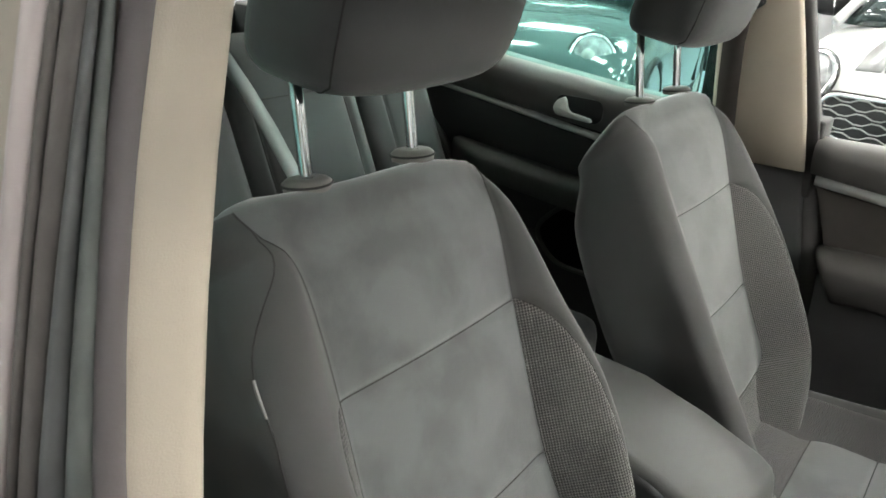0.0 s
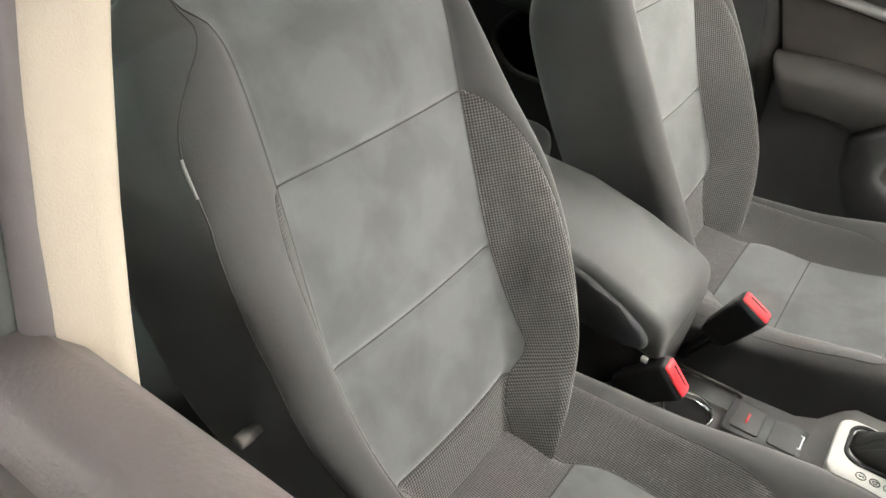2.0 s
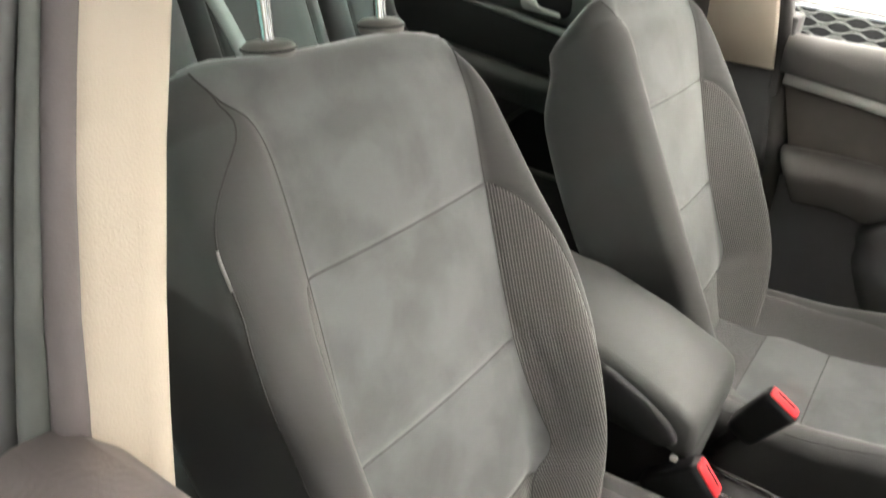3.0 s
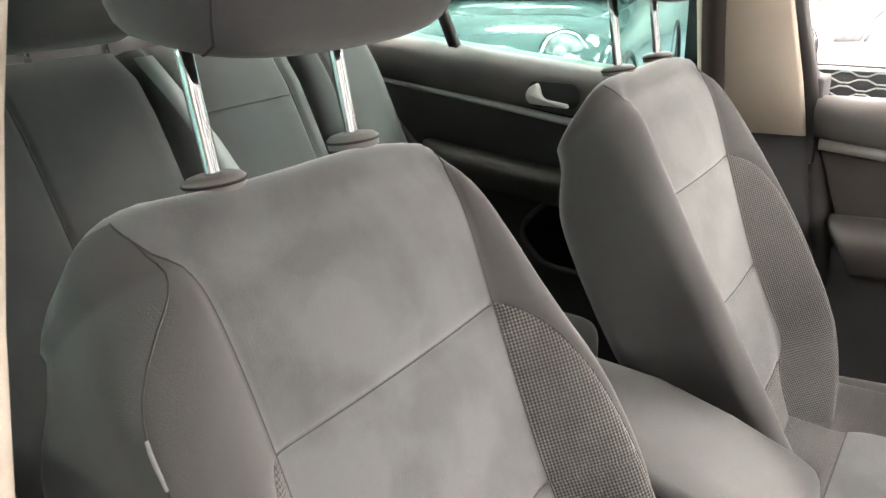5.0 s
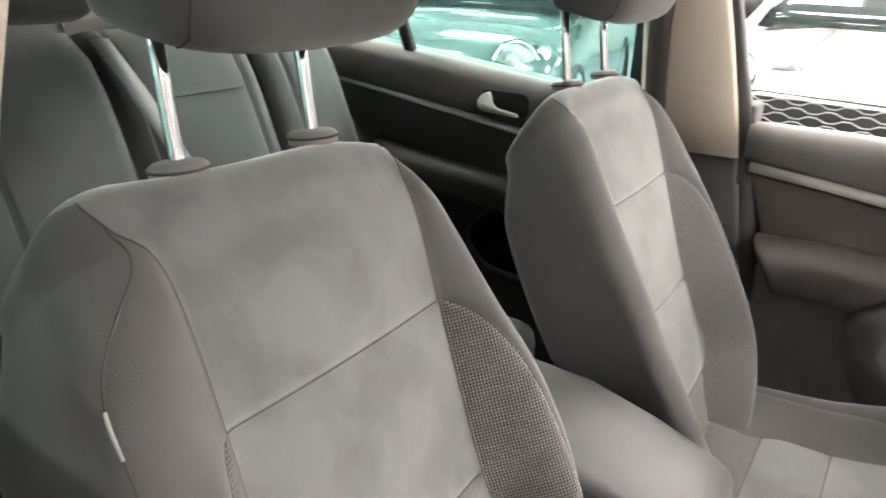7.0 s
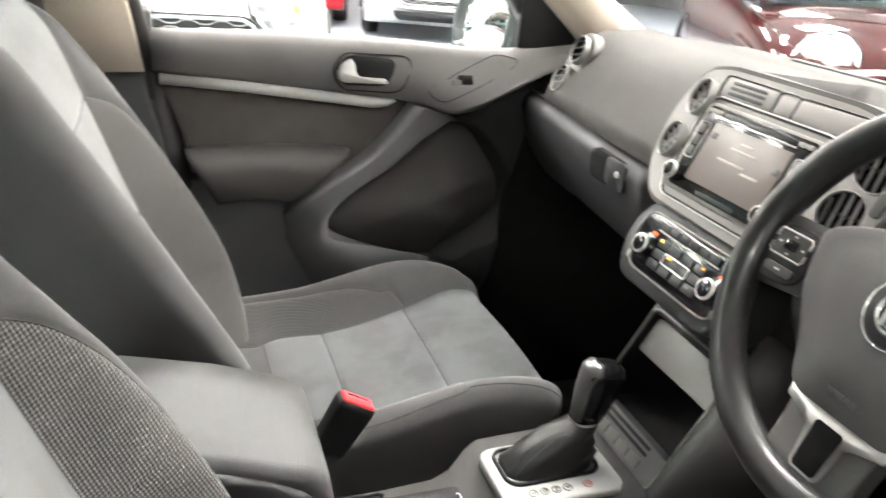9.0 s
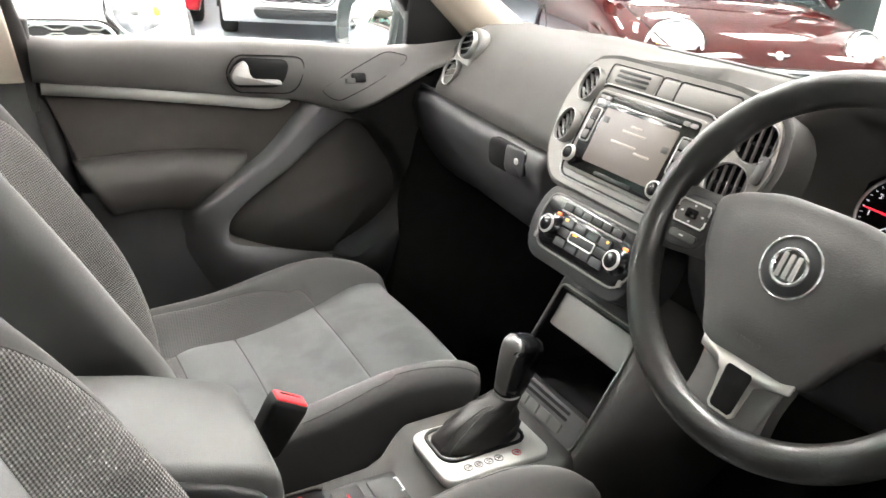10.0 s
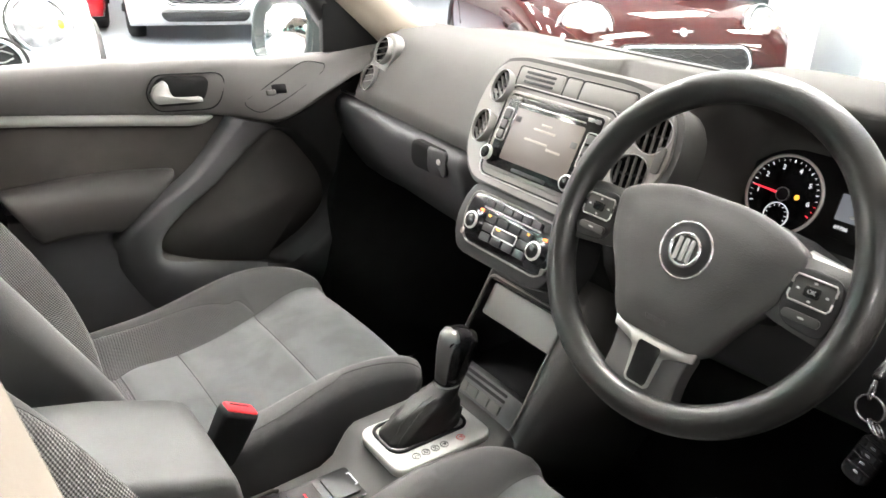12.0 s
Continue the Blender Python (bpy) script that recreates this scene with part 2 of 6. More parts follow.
def cushion_mesh(spine, width, panel, insert, bolster, thick, seams, round_end=0.05, back_round=((0, 0.035), (1, 0.035)), seam_width=0.005, stations=84, near=1.0, front_round=None, lean=None):
    """A padded seat half: rings across a spine of (s, x, z). width, panel, insert, bolster and thick are keys over s.
    Gives the ring points and, for each column, the region: 0 panel, 1 insert, 2 outer side and back."""
    total = spine[-1][0]
    px, pz = [(s, x) for s, x, z in spine], [(s, z) for s, x, z in spine]
    ss = set(np.linspace(0, total, stations).tolist())
    for s in seams:
        ss |= {s + d for d in (-0.012, -0.006, -0.003, 0, 0.003, 0.006, 0.012)}
    ss = sorted(ss)
    fr = [0, 0.04, 0.1, 0.2, 0.35, 0.5, 0.65, 0.8, 0.9, 0.96, 1]
    rings, info = [], []
    for s in ss:
        x, z = curve(px, s), curve(pz, s)
        e = 1e-3
        d = Vector((curve(px, min(total, s + e)) - curve(px, max(0, s - e)), 0, curve(pz, min(total, s + e)) - curve(pz, max(0, s - e)))).normalized()
        if lean and s > lean[0]:
            d = Vector((-lean[1] - (lean[3] - lean[1]) * smooth(lean[0], lean[2], s), 0, 1)).normalized()
        nrm = Vector((d.z, 0, -d.x))
        w, p, b, t = curve(width, s), curve(panel, s), curve(bolster, s), curve(thick, s)
        q = max(p, min(curve(insert, s), w - 0.014))
        r = min(curve(back_round, s), t * 0.4)
        rf = curve(front_round or back_round, s)
        sides = []
        for q in (q, p + (q - p) * near):
            half, reg = [], []
            cols = [(p * f, 0) for f in fr] + [(p + (q - p) * f, 1) for f in fr[1:]] + [(q + (w - q) * f, 2) for f in (0.08, 0.2, 0.4, 0.6, 0.75, 0.86, 0.93, 0.975, 1)]
            for y, g in cols:
                n = b * smooth(p * 0.92, w - rf * 0.9, y) + 0.007 * (1 - min(1, y / p) ** 2)
                if y > w - rf:
                    n -= rf * (1 - math.sqrt(max(0, 1 - ((y - w + rf) / rf) ** 2)))
                away = [abs(y - p)] + ([abs(y - q)] if q > p + 0.004 else [])
                if y <= p + 1e-6:
                    away += [abs(s - k) for k in seams]
                n -= 0.0032 * math.exp(-((min(away) / seam_width) ** 2))
                half.append((y, n))
                reg.append(g)
            nb = half[-1][1]
            for f in (0.25, 0.5, 0.75):
                half.append((w, nb + (-t + r - nb) * f))
                reg.append(2)
            for k in range(5):
                a = radians(90 * k / 4)
                half.append((w - r + r * math.cos(a), -t + r - r * math.sin(a)))
                reg.append(2)
            half += [((w - r) * f, -t) for f in (0.6, 0.2)]
            reg += [2, 2]
            sides.append(half)
        ring = sides[0] + [(-y, n) for y, n in sides[1][:0:-1]]
        rings.append([Vector((x, y, z)) + nrm * n for y, n in ring])
        info.append((s, p, q))
    regions = reg + reg[:0:-1]
    return ss, rings, regions, len(half)


def split_regions(ss, rings, regions, seams, parent, mats, names, low=-1.0, lines=(10, 20, 28), cap=99.0):
    """Makes one mesh for each region of a padded half; the panel is cut at its seams into pieces."""
    n = len(rings[0])
    rows = np.array([[tuple(p) for p in r] for r in rings])
    cuts = [-1] + list(seams) + [99]
    arc = np.zeros((len(rows), n))
    for k in range(1, n // 2 + 1):
        for c, e in ((k, k - 1), (n - k, (n - k + 1) % n)):
            arc[:, c] = arc[:, e] + np.linalg.norm(rows[:, c] - rows[:, e], axis=1)

    whole = bmesh.new()
    grid = [[whole.verts.new(p) for p in r] for r in rows]
    for i in range(len(rows) - 1):
        for k in range(n):
            whole.faces.new((grid[i][k], grid[i][(k + 1) % n], grid[i + 1][(k + 1) % n], grid[i + 1][k]))
    bmesh.ops.remove_doubles(whole, verts=whole.verts, dist=2e-5)
    whole.normal_update()
    tree = KDTree(len(whole.verts))
    bends = [v.normal.copy() for v in whole.verts]
    for k, v in enumerate(whole.verts):
        tree.insert(v.co, k)
    tree.balance()
    whole.free()

    def make(name, mat, pick, label=""):
        bm, ids = bmesh.new(), {}
        uv = bm.loops.layers.uv.new("cloth")
        for i in range(len(ss) - 1):
            for k in range(n):
                j = (k + 1) % n
                if not pick(i, k, j):
                    continue
                face = []
                for a, c in ((i, k), (i, j), (i + 1, j), (i + 1, k)):
                    if (a, c) not in ids:
                        ids[a, c] = bm.verts.new(rows[a, c])
                    face.append(ids[a, c])
                for corner, (a, c) in zip(bm.faces.new(face).loops, ((i, k), (i, j), (i + 1, j), (i + 1, k))):
                    corner[uv].uv = (arc[a, c], ss[a])
        bmesh.ops.remove_doubles(bm, verts=bm.verts, dist=2e-5)
        bmesh.ops.dissolve_degenerate(bm, edges=bm.edges, dist=1e-5)
        ob = part(name, bm, mat, parent, label)
        turned = []
        for v in ob.data.vertices:
            b = bends[tree.find(v.co)[1]]
            turned.append(b if b.dot(v.normal) >= 0 else -b)
        ob.data.normals_split_custom_set_from_vertices(turned)
        return ob

    def region(k, j):
        return max(regions[k], regions[j])

    for a, b in zip(cuts, cuts[1:]):
        if b <= low:
            make(names[1], mats[1], lambda i, k, j: region(k, j) == 0 and (ss[i] + ss[i + 1]) / 2 < b, "woven mesh insert")
            continue
        mid = lambda i: a <= (ss[i] + ss[i + 1]) / 2 < b  # noqa: E731
        make(names[0], mats[0], lambda i, k, j: mid(i) and (region(k, j) == 0 or ss[i] >= cap), "grey suede-like panel")
    for col in lines:
        for c in (col, n - col):
            line = [rings[i][c] for i in range(len(ss)) if ss[i] <= cap + 1e-6 and (col != 20 or (rows[i, 20, 1] - rows[i, 10, 1]) > 0.004)]
            part("seam", tube(line, 0.0008, 5), PIPING, parent)
    for s in seams:
        i = min(range(len(ss)), key=lambda q: abs(ss[q] - s))
        part("seam", tube([rings[i][k] for k in [*range(n - 10, n), *range(0, 11)]], 0.0011, 5), PIPING, parent)
    half = n // 2
    make(names[1], mats[1], lambda i, k, j: region(k, j) == 1 and k < half, "woven mesh insert")
    make(names[1], mats[1], lambda i, k, j: region(k, j) == 1 and k >= half, "woven mesh insert")
    make(names[2], mats[2], lambda i, k, j: region(k, j) == 2 and ss[i] < cap)


def close_ends(rings, rise, edge=0.045, steps=7, way=None, sag=(0.22, 0.22), full=1.0, taper=0.0):
    """Rounds the far end of a padded half into a ridge that keeps most of its width."""
    out = list(rings)
    last = rings[-1]
    n = len(last)
    mid = sum(last, Vector()) / n
    way = way or (mid - sum(rings[-3], Vector()) / n)
    way.y = 0
    way.normalize()
    nrm = Vector((way.z, 0, -way.x))
    wide = max(p.y for p in last)
    for k in range(1, steps + 1):
        a = radians(90 * k / steps)
        f, g = max(0.03, math.cos(a) ** full * (1 - taper * math.sin(a))), (wide - edge * (1 - math.cos(a) ** full)) / wide
        ring = []
        for p in last:
            d = p - mid
            h, along = d.dot(nrm), d.dot(way)
            k = sag[p.y < 0]
            drop = k * edge * (abs(p.y) / wide) ** (4 if k > 0 else 2) * math.sin(a)
            h = h * f + 0.45 * taper / 0.17 * rise * math.sin(a) * min(1, max(0, -h / 0.06)) * f
            ring.append(mid + nrm * h + way * (along * f + rise * math.sin(a) - drop) + Vector((0, p.y * g, 0)))
        out.append(ring)
    return out


def flare(rings, first, last):
    """Lets the edge of the panel sweep outwards towards the rounded end, from one ring to another."""
    n = len(rings[0])
    for i in range(first, len(rings)):
        g = min(1, max(0, (i - first) / (last + 1 - first))) ** 2
        for way in (1, -1):
            old = [rings[i][way * c % n] for c in range(30)]
            arc = np.cumsum([0] + [(b - a).length for a, b in zip(old, old[1:])])
            edge = arc[10] + (0.90 * arc[29] - arc[10]) * g
            for c in range(1, 29):
                d = arc[c] / arc[10] * edge if c <= 10 else edge + (arc[c] - arc[10]) / (arc[29] - arc[10]) * (arc[29] - edge)
                k = min(28, int(np.searchsorted(arc, d, "right")) - 1)
                rings[i][way * c % n] = old[k].lerp(old[k + 1], (d - arc[k]) / max(1e-9, arc[k + 1] - arc[k]))
    return rings


def front_seat(name, at, label, out, deep=0.0, rise=0.0, slim=0.0, swells=(1.0, 1.0), lift=0.0):
    seat = thing(name, label, "car seat", at, "front seats")
    back_spine = [(0.0, 0.036, 0.605), (0.11, -0.006, 0.708), (0.19, -0.037, 0.783), (0.33, -0.092, 0.914), (0.515, -0.152, 1.094), (0.60, -0.179, 1.173), (0.64, -0.197, 1.209), (0.672, -0.2215, 1.234)]
    seams = [0.148, 0.319, 0.515]
    ss, rings, reg, _ = cushion_mesh(
        back_spine,
        [(0, 0.125 - slim), (0.05, 0.150 - slim), (0.11, 0.187 - slim), (0.18, 0.218 - 0.7 * slim), (0.30, 0.237 - 0.15 * slim), (0.42, 0.237), (0.52, 0.231), (0.60, 0.223), (0.64, 0.2150), (0.672, 0.2065)],
        [(0, 0.080), (0.10, 0.094), (0.135, 0.108), (0.150, 0.121), (0.165, 0.140), (0.19, 0.149), (0.33, 0.147), (0.515, 0.146), (0.672, 0.150)],
        [(0, 0.150), (0.1, 0.182), (0.20, 0.206), (0.30, 0.212), (0.42, 0.203), (0.46, 0.193), (0.485, 0.182), (0.503, 0.168), (0.511, 0.157), (0.5155, 0.146), (0.53, 0.0)],
        [(0, 0.05), (0.1, 0.080), (0.2, 0.088), (0.35, 0.075), (0.5, 0.043), (0.6, 0.018), (0.672, 0.005)],
        [(0, 0.07), (0.2, 0.095 + deep), (0.33, 0.125 + deep), (0.5, 0.154 + deep), (0.60, 0.150 + deep * 0.95), (0.64, 0.142 + deep * 0.85), (0.672, 0.131 + deep * 0.72)],
        seams, back_round=[(0, 0.030), (0.3, 0.034), (0.45, 0.036), (0.58, 0.038), (0.672, 0.046)], front_round=[(0, 0.028), (0.3, 0.032), (0.5, 0.036), (0.6, 0.046), (0.672, 0.062)], near=0.62, lean=(0.50, 0.336, 0.71, 0.92))
    # the side pads differ in width towards the top
    for s, ring in zip(ss, rings):
        for p in ring:
            k = 1 + (swells[p.y < 0] - 1) * smooth(0.38, 0.55, s)
            if abs(p.y) > 0.147:
                p.y = math.copysign(0.147 + (abs(p.y) - 0.147) * k, p.y)
    rings = close_ends(rings, 0.045, 0.062, 10, way=Vector((-0.26, 0, 0.966)), sag=(0.34, lift), full=0.75, taper=0.17)
    ss = ss + [ss[-1] + 0.01 * k for k in range(1, 11)]
    cap = len(rings) - 5
    rings = flare(rings, cap - 10, cap)
    split_regions(ss, rings, reg, seams, seat, (SUEDE, MESHY, FABRIC), ("backrest_panel", "backrest_insert", "backrest"), 0.148, (10, 20), ss[cap])
    for way in (1, -1):
        if way == out:
            line = []
            for k in range(cap + 1):
                c = 28.6 - 1.7 * smooth(0.40, 0.55, ss[k]) - 7.9 * smooth(0.56, ss[cap] + 0.004, ss[k])
                a, b = (rings[k][way * int(c + d) % len(rings[k])] for d in (0, 1))
                line.append(a.lerp(b, c - int(c)))
            part("seam", tube([p for p, q in zip(line, ss) if q > 0.05], 0.0009, 5), PIPING, seat)
            tag = [line[min(range(cap), key=lambda q: abs(ss[q] - t))] + Vector((0.001, out * 0.001, 0)) for t in (0.545, 0.555, 0.566, 0.578)]
    cush_spine = [(0.0, -0.06, 0.668), (0.09, 0.08, 0.653), (0.18, 0.217, 0.642), (0.345, 0.385, 0.664), (0.44, 0.475, 0.684), (0.50, 0.530, 0.680), (0.53, 0.552, 0.66)]
    spine = [(s, x, z + rise * (1 - smooth(0.05, 0.40, s))) for s, x, z in cush_spine]
    seams = [0.105, 0.18, 0.345]
    ss, rings, reg, _ = cushion_mesh(
        spine,
        [(0, 0.23), (0.2, 0.25), (0.4, 0.25), (0.48, 0.24), (0.53, 0.22)],
        [(0, 0.095), (0.095, 0.098), (0.108, 0.112), (0.125, 0.128), (0.15, 0.135), (0.18, 0.137), (0.345, 0.160), (0.44, 0.177), (0.53, 0.183)],
        [(0, 0.19), (0.2, 0.20), (0.3, 0.185), (0.35, 0.155), (0.37, 0.0)],
        [(0, 0.024), (0.09, 0.042), (0.18, 0.064), (0.3, 0.077), (0.38, 0.074), (0.46, 0.042), (0.53, 0.008)],
        [(0, 0.12), (0.4, 0.14), (0.53, 0.13)],
        seams)
    # the spine of the cushion runs forward, so its normal is turned to point up
    fixed = []
    for s, ring in zip(ss, rings):
        x, z = curve([(a, b) for a, b, c in spine], s), curve([(a, c) for a, b, c in spine], s)
        c = Vector((x, 0, z))
        fixed.append([Vector((c.x - (p.x - c.x), p.y, c.z - (p.z - c.z))) for p in ring])
    rings = close_ends(fixed, 0.03)
    ss = ss + [ss[-1] + 0.01 * k for k in range(1, 8)]
    split_regions(ss, rings, reg, seams, seat, (SUEDE, FINE_MESH, FABRIC), ("cushion_panel", "cushion_insert", "cushion"), 0.105, (10, 20, 25))
    part("seat_base", box(0.0, 0.50, -0.235, 0.235, 0.40, 0.545, 0.02), HARD, seat, "black plastic seat base")
    for y in (-0.18, 0.18):
        part("seat_rail", box(-0.12, 0.52, y - 0.02, y + 0.02, 0.325, 0.40, 0.004), BLACK, seat)
    for y in (-0.08, 0.08):
        part("guide_collar", lathe([(0.007, 0.0025), (0.015, 0.0030), (0.021, 0.0015), (0.0245, -0.0015), (0.024, -0.010)], pose(-0.2625, y, 1.2680, 0, -7, 0), 28), COLLAR, seat)
        part("collar_joint", tube([pose(-0.2625, y, 1.2680, 0, -7, 0) @ Vector((0.025 * math.cos(a), 0.025 * math.sin(a), -0.0035)) for a in np.linspace(0, 2 * math.pi, 28, False)], 0.0013, 5, True), PIPING, seat)
        part("headrest_post", tube([(-0.259, y, 1.24), (-0.262, y, 1.262), (-0.272, y, 1.33), (-0.281, y, 1.40)], 0.0068, 14), CHROME, seat, "polished steel post")
    part("airbag_tag", tube(tag, [0.0012, 0.0016, 0.0016, 0.0012], 6), WHITE_TAG, seat, "small pale woven tag")
    rings = []
    steps = [-1, -0.985, -0.95, -0.89, -0.8, -0.68, -0.5, -0.25, 0, 0.25, 0.5, 0.7, 0.84, 0.93, 0.98, 1]
    for v in steps:
        c = Vector((-0.206, 0, 1.457)) + Vector((0.30, 0, 0.954)) * 0.100 * v
        f = (1 - abs(v) ** 4.5) ** (1 / 3)
        fwd = Vector((0.985, 0, -0.17))
        ring = []
        for a in range(48):
            t = 2 * math.pi * a / 48
            cy, cx = math.copysign(abs(math.cos(t)) ** 0.42, math.cos(t)), math.copysign(abs(math.sin(t)) ** 0.6, math.sin(t))
            wide = 0.150 * (0.55 + 0.45 * f) * (1 + 0.05 * cx * -1)
            ring.append(c + Vector((0, cy * wide, 0.012 * (1 - f) * cy * cy)) + fwd * cx * (0.064 - 0.006 * v) * (0.22 + 0.78 * f))
        rings.append(ring)
    head = part("headrest", loft(rings), FABRIC, seat)
    for a, way in ((5, -1), (19, 1)):
        line = [rings[k][a] for k in range(14, 4, -1)] + [rings[k][a + way * d] for k, d in ((4, 0), (3, 1), (2, 2), (1, 3), (1, 5))]
        part("seam", tube([p + (p - Vector((-0.206, 0, 1.457))).normalized() * 0.0003 for p in line], 0.0011, 5), PIPING, head)
    for o in seat.children:
        o.matrix_parent_inverse = Matrix()
    return seat


passenger_seat = front_seat("passenger_seat", (0, 0.368, 0), "grey fabric and suede front passenger seat with mesh bolsters", 1, -0.012, swells=(0.9, 1.0))
driver_seat = front_seat("driver_seat", (-0.018, -0.366, 0.012), "grey fabric and suede driver's seat with chrome headrest posts", -1, 0.034, 0.016, 0.030, (0.66, 1.14), -0.14)
# adjuster knob on the outer side of the driver's seat
part("adjuster_knob", lathe([(0, 0.018), (0.006, 0.018), (0.0075, 0.016), (0.0075, 0.004), (0.006, 0.0), (0.006, -0.03)], pose(-0.100, -0.243, 0.893, 90, 0, 0), 20), COLLAR, driver_seat, "small grey adjuster knob").matrix_parent_inverse = Matrix()


# ---------------- car shell ----------------
GLASS = bpy.data.materials.new("window_glass")
GLASS.use_nodes = True
gb = GLASS.node_tree.nodes["Principled BSDF"]
gb.inputs["Base Color"].default_value, gb.inputs["Transmission Weight"].default_value = (0.95, 0.97, 0.96, 1), 1.0
gb.inputs["Roughness"].default_value, gb.inputs["IOR"].default_value = 0.0, 1.02
TINT = GLASS.copy()
TINT.name = "tinted_glass"
TINT.node_tree.nodes["Principled BSDF"].inputs["Base Color"].default_value = (0.42, 0.74, 0.68, 1)
PAINT = material("silver_car_paint", (0.45, 0.45, 0.46), 0.3, 0.6, vary=0.05, coat=0.6)
HOUSING = material("dark_mirror_housing", (0.05, 0.065, 0.065), 0.3, vary=0.08, coat=0.4)
MIRROR = material("mirror_glass", (0.9, 0.9, 0.9), 0.02, 1.0, vary=0.01)
WEB = material("belt_webbing", (0.045, 0.035, 0.032), 0.7, vary=0.1, grain=0.4)
SEAL = material("grey_flocked_seal", (0.10, 0.10, 0.10), 0.7, vary=0.2, scale=30)
ARM = material("brown_grey_padded_vinyl", (0.050, 0.046, 0.044), 0.6, vary=0.12, grain=0.4, grain_scale=500, spec=0.3)
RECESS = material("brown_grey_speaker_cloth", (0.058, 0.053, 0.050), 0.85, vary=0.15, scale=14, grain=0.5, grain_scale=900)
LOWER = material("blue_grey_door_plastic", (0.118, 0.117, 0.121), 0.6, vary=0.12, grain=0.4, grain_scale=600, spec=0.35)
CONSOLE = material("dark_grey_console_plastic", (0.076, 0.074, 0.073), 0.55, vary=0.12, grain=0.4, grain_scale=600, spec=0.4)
INSERT = material("brown_grey_door_fabric", (0.066, 0.058, 0.053), 0.85, vary=0.15, scale=14, grain=0.5, grain_scale=900)
LINER = material("beige_headliner", (0.55, 0.5, 0.43), 0.9, vary=0.05, grain=0.3)


def sheet(name, quad, mat, parent=None, thick=0.004, kind="", label="", category=""):
    """A pane between four corners with thickness."""
    q = [Vector(p) for p in quad]
    n = (q[1] - q[0]).cross(q[3] - q[0]).normalized() * thick
    bm = loft([[p for p in q], [p + n for p in q]])
    ob = part(name, bm, mat, parent, label, smooth=False)
    return tagged(ob, label, category, "", kind)


floor_ob = part("car_floor", box(-1.3, 1.2, -0.72, 0.72, 0.27, 0.32, 0.0), CARPET)
tagged(floor_ob, "black carpeted car floor", "carpet", "", "structure")
ceiling = part("ceiling", box(-1.6, 0.42, -0.60, 0.60, 1.64, 1.68, 0.015), LINER)
tagged(ceiling, "beige fabric headliner", "headliner", "", "structure")


roof_skin = part("roof_panel", box(-1.66, 0.44, -0.63, 0.63, 1.682, 1.702, 0.008), PAINT)
tagged(roof_skin, "silver painted car roof over the headliner", "roof", "", "structure")


def b_pillar(side, name, back):
    """Beige trim with a darker foot; side is 1 for the passenger's; back moves it rearwards."""
    p = thing(name, "beige plastic pillar trim with dark grey foot", "pillar", (-0.13, side * 0.74, 0.35), kind="structure")
    lean = []
    for z, x0, x1, y in ((1.095, -0.282, -0.080, 0.712), (1.2, -0.284, -0.095, 0.690), (1.34, -0.288, -0.121, 0.662), (1.48, -0.294, -0.152, 0.638), (1.66, -0.305, -0.190, 0.605)):
        x0, x1 = x0 - back, x1 - back
        lean.append([(x1, side * (y + 0.022), z), (x1, side * (y + 0.006), z), (x1 - 0.005, side * y, z), ((x0 + x1) / 2, side * (y - 0.006), z), (x0 + 0.012, side * y, z), (x0, side * (y + 0.010), z), (x0, side * (y + 0.022), z)])
    part("upper_trim", loft(lean), BEIGE, p, "beige upper trim")
    foot = []
    for z, x0, x1, y in ((0.35, -0.16, 0.02, 0.735), (0.8, -0.19, -0.03, 0.728), (1.094, -0.282, -0.078, 0.714)):
        x0, x1 = x0 - back, x1 - back
        foot.append([(x1, side * (y + 0.05), z), (x1, side * (y + 0.010), z), (x1 - 0.012, side * y, z), (x0 + 0.012, side * y, z), (x0, side * (y + 0.010), z), (x0, side * (y + 0.05), z)])
    part("lower_trim", loft(foot), HARD, p, "dark grey lower trim")
    part("door_seal", loft([[(x1 - back + dx, side * (y + dy), z) for dx, dy in ((-0.012, 0.005), (0.034, 0.022), (0.034, 0.07), (-0.012, 0.07))] for z, x1, y in ((0.35, 0.02, 0.735), (0.8, -0.03, 0.728), (1.09, -0.078, 0.714))]), RUBBER, p, "black door seal")
    return p


b_pillar(1, "b_pillar", -0.012)


def quad(c, z, lo=-0.12, hi=0.18):
    """A slightly bowed line over the height, straight beyond its ends."""
    d = z - 1.3
    k = max(lo, min(hi, d))
    return c[0] + c[1] * k + c[2] * k * k + (c[1] + 2 * c[2] * k) * (d - k)


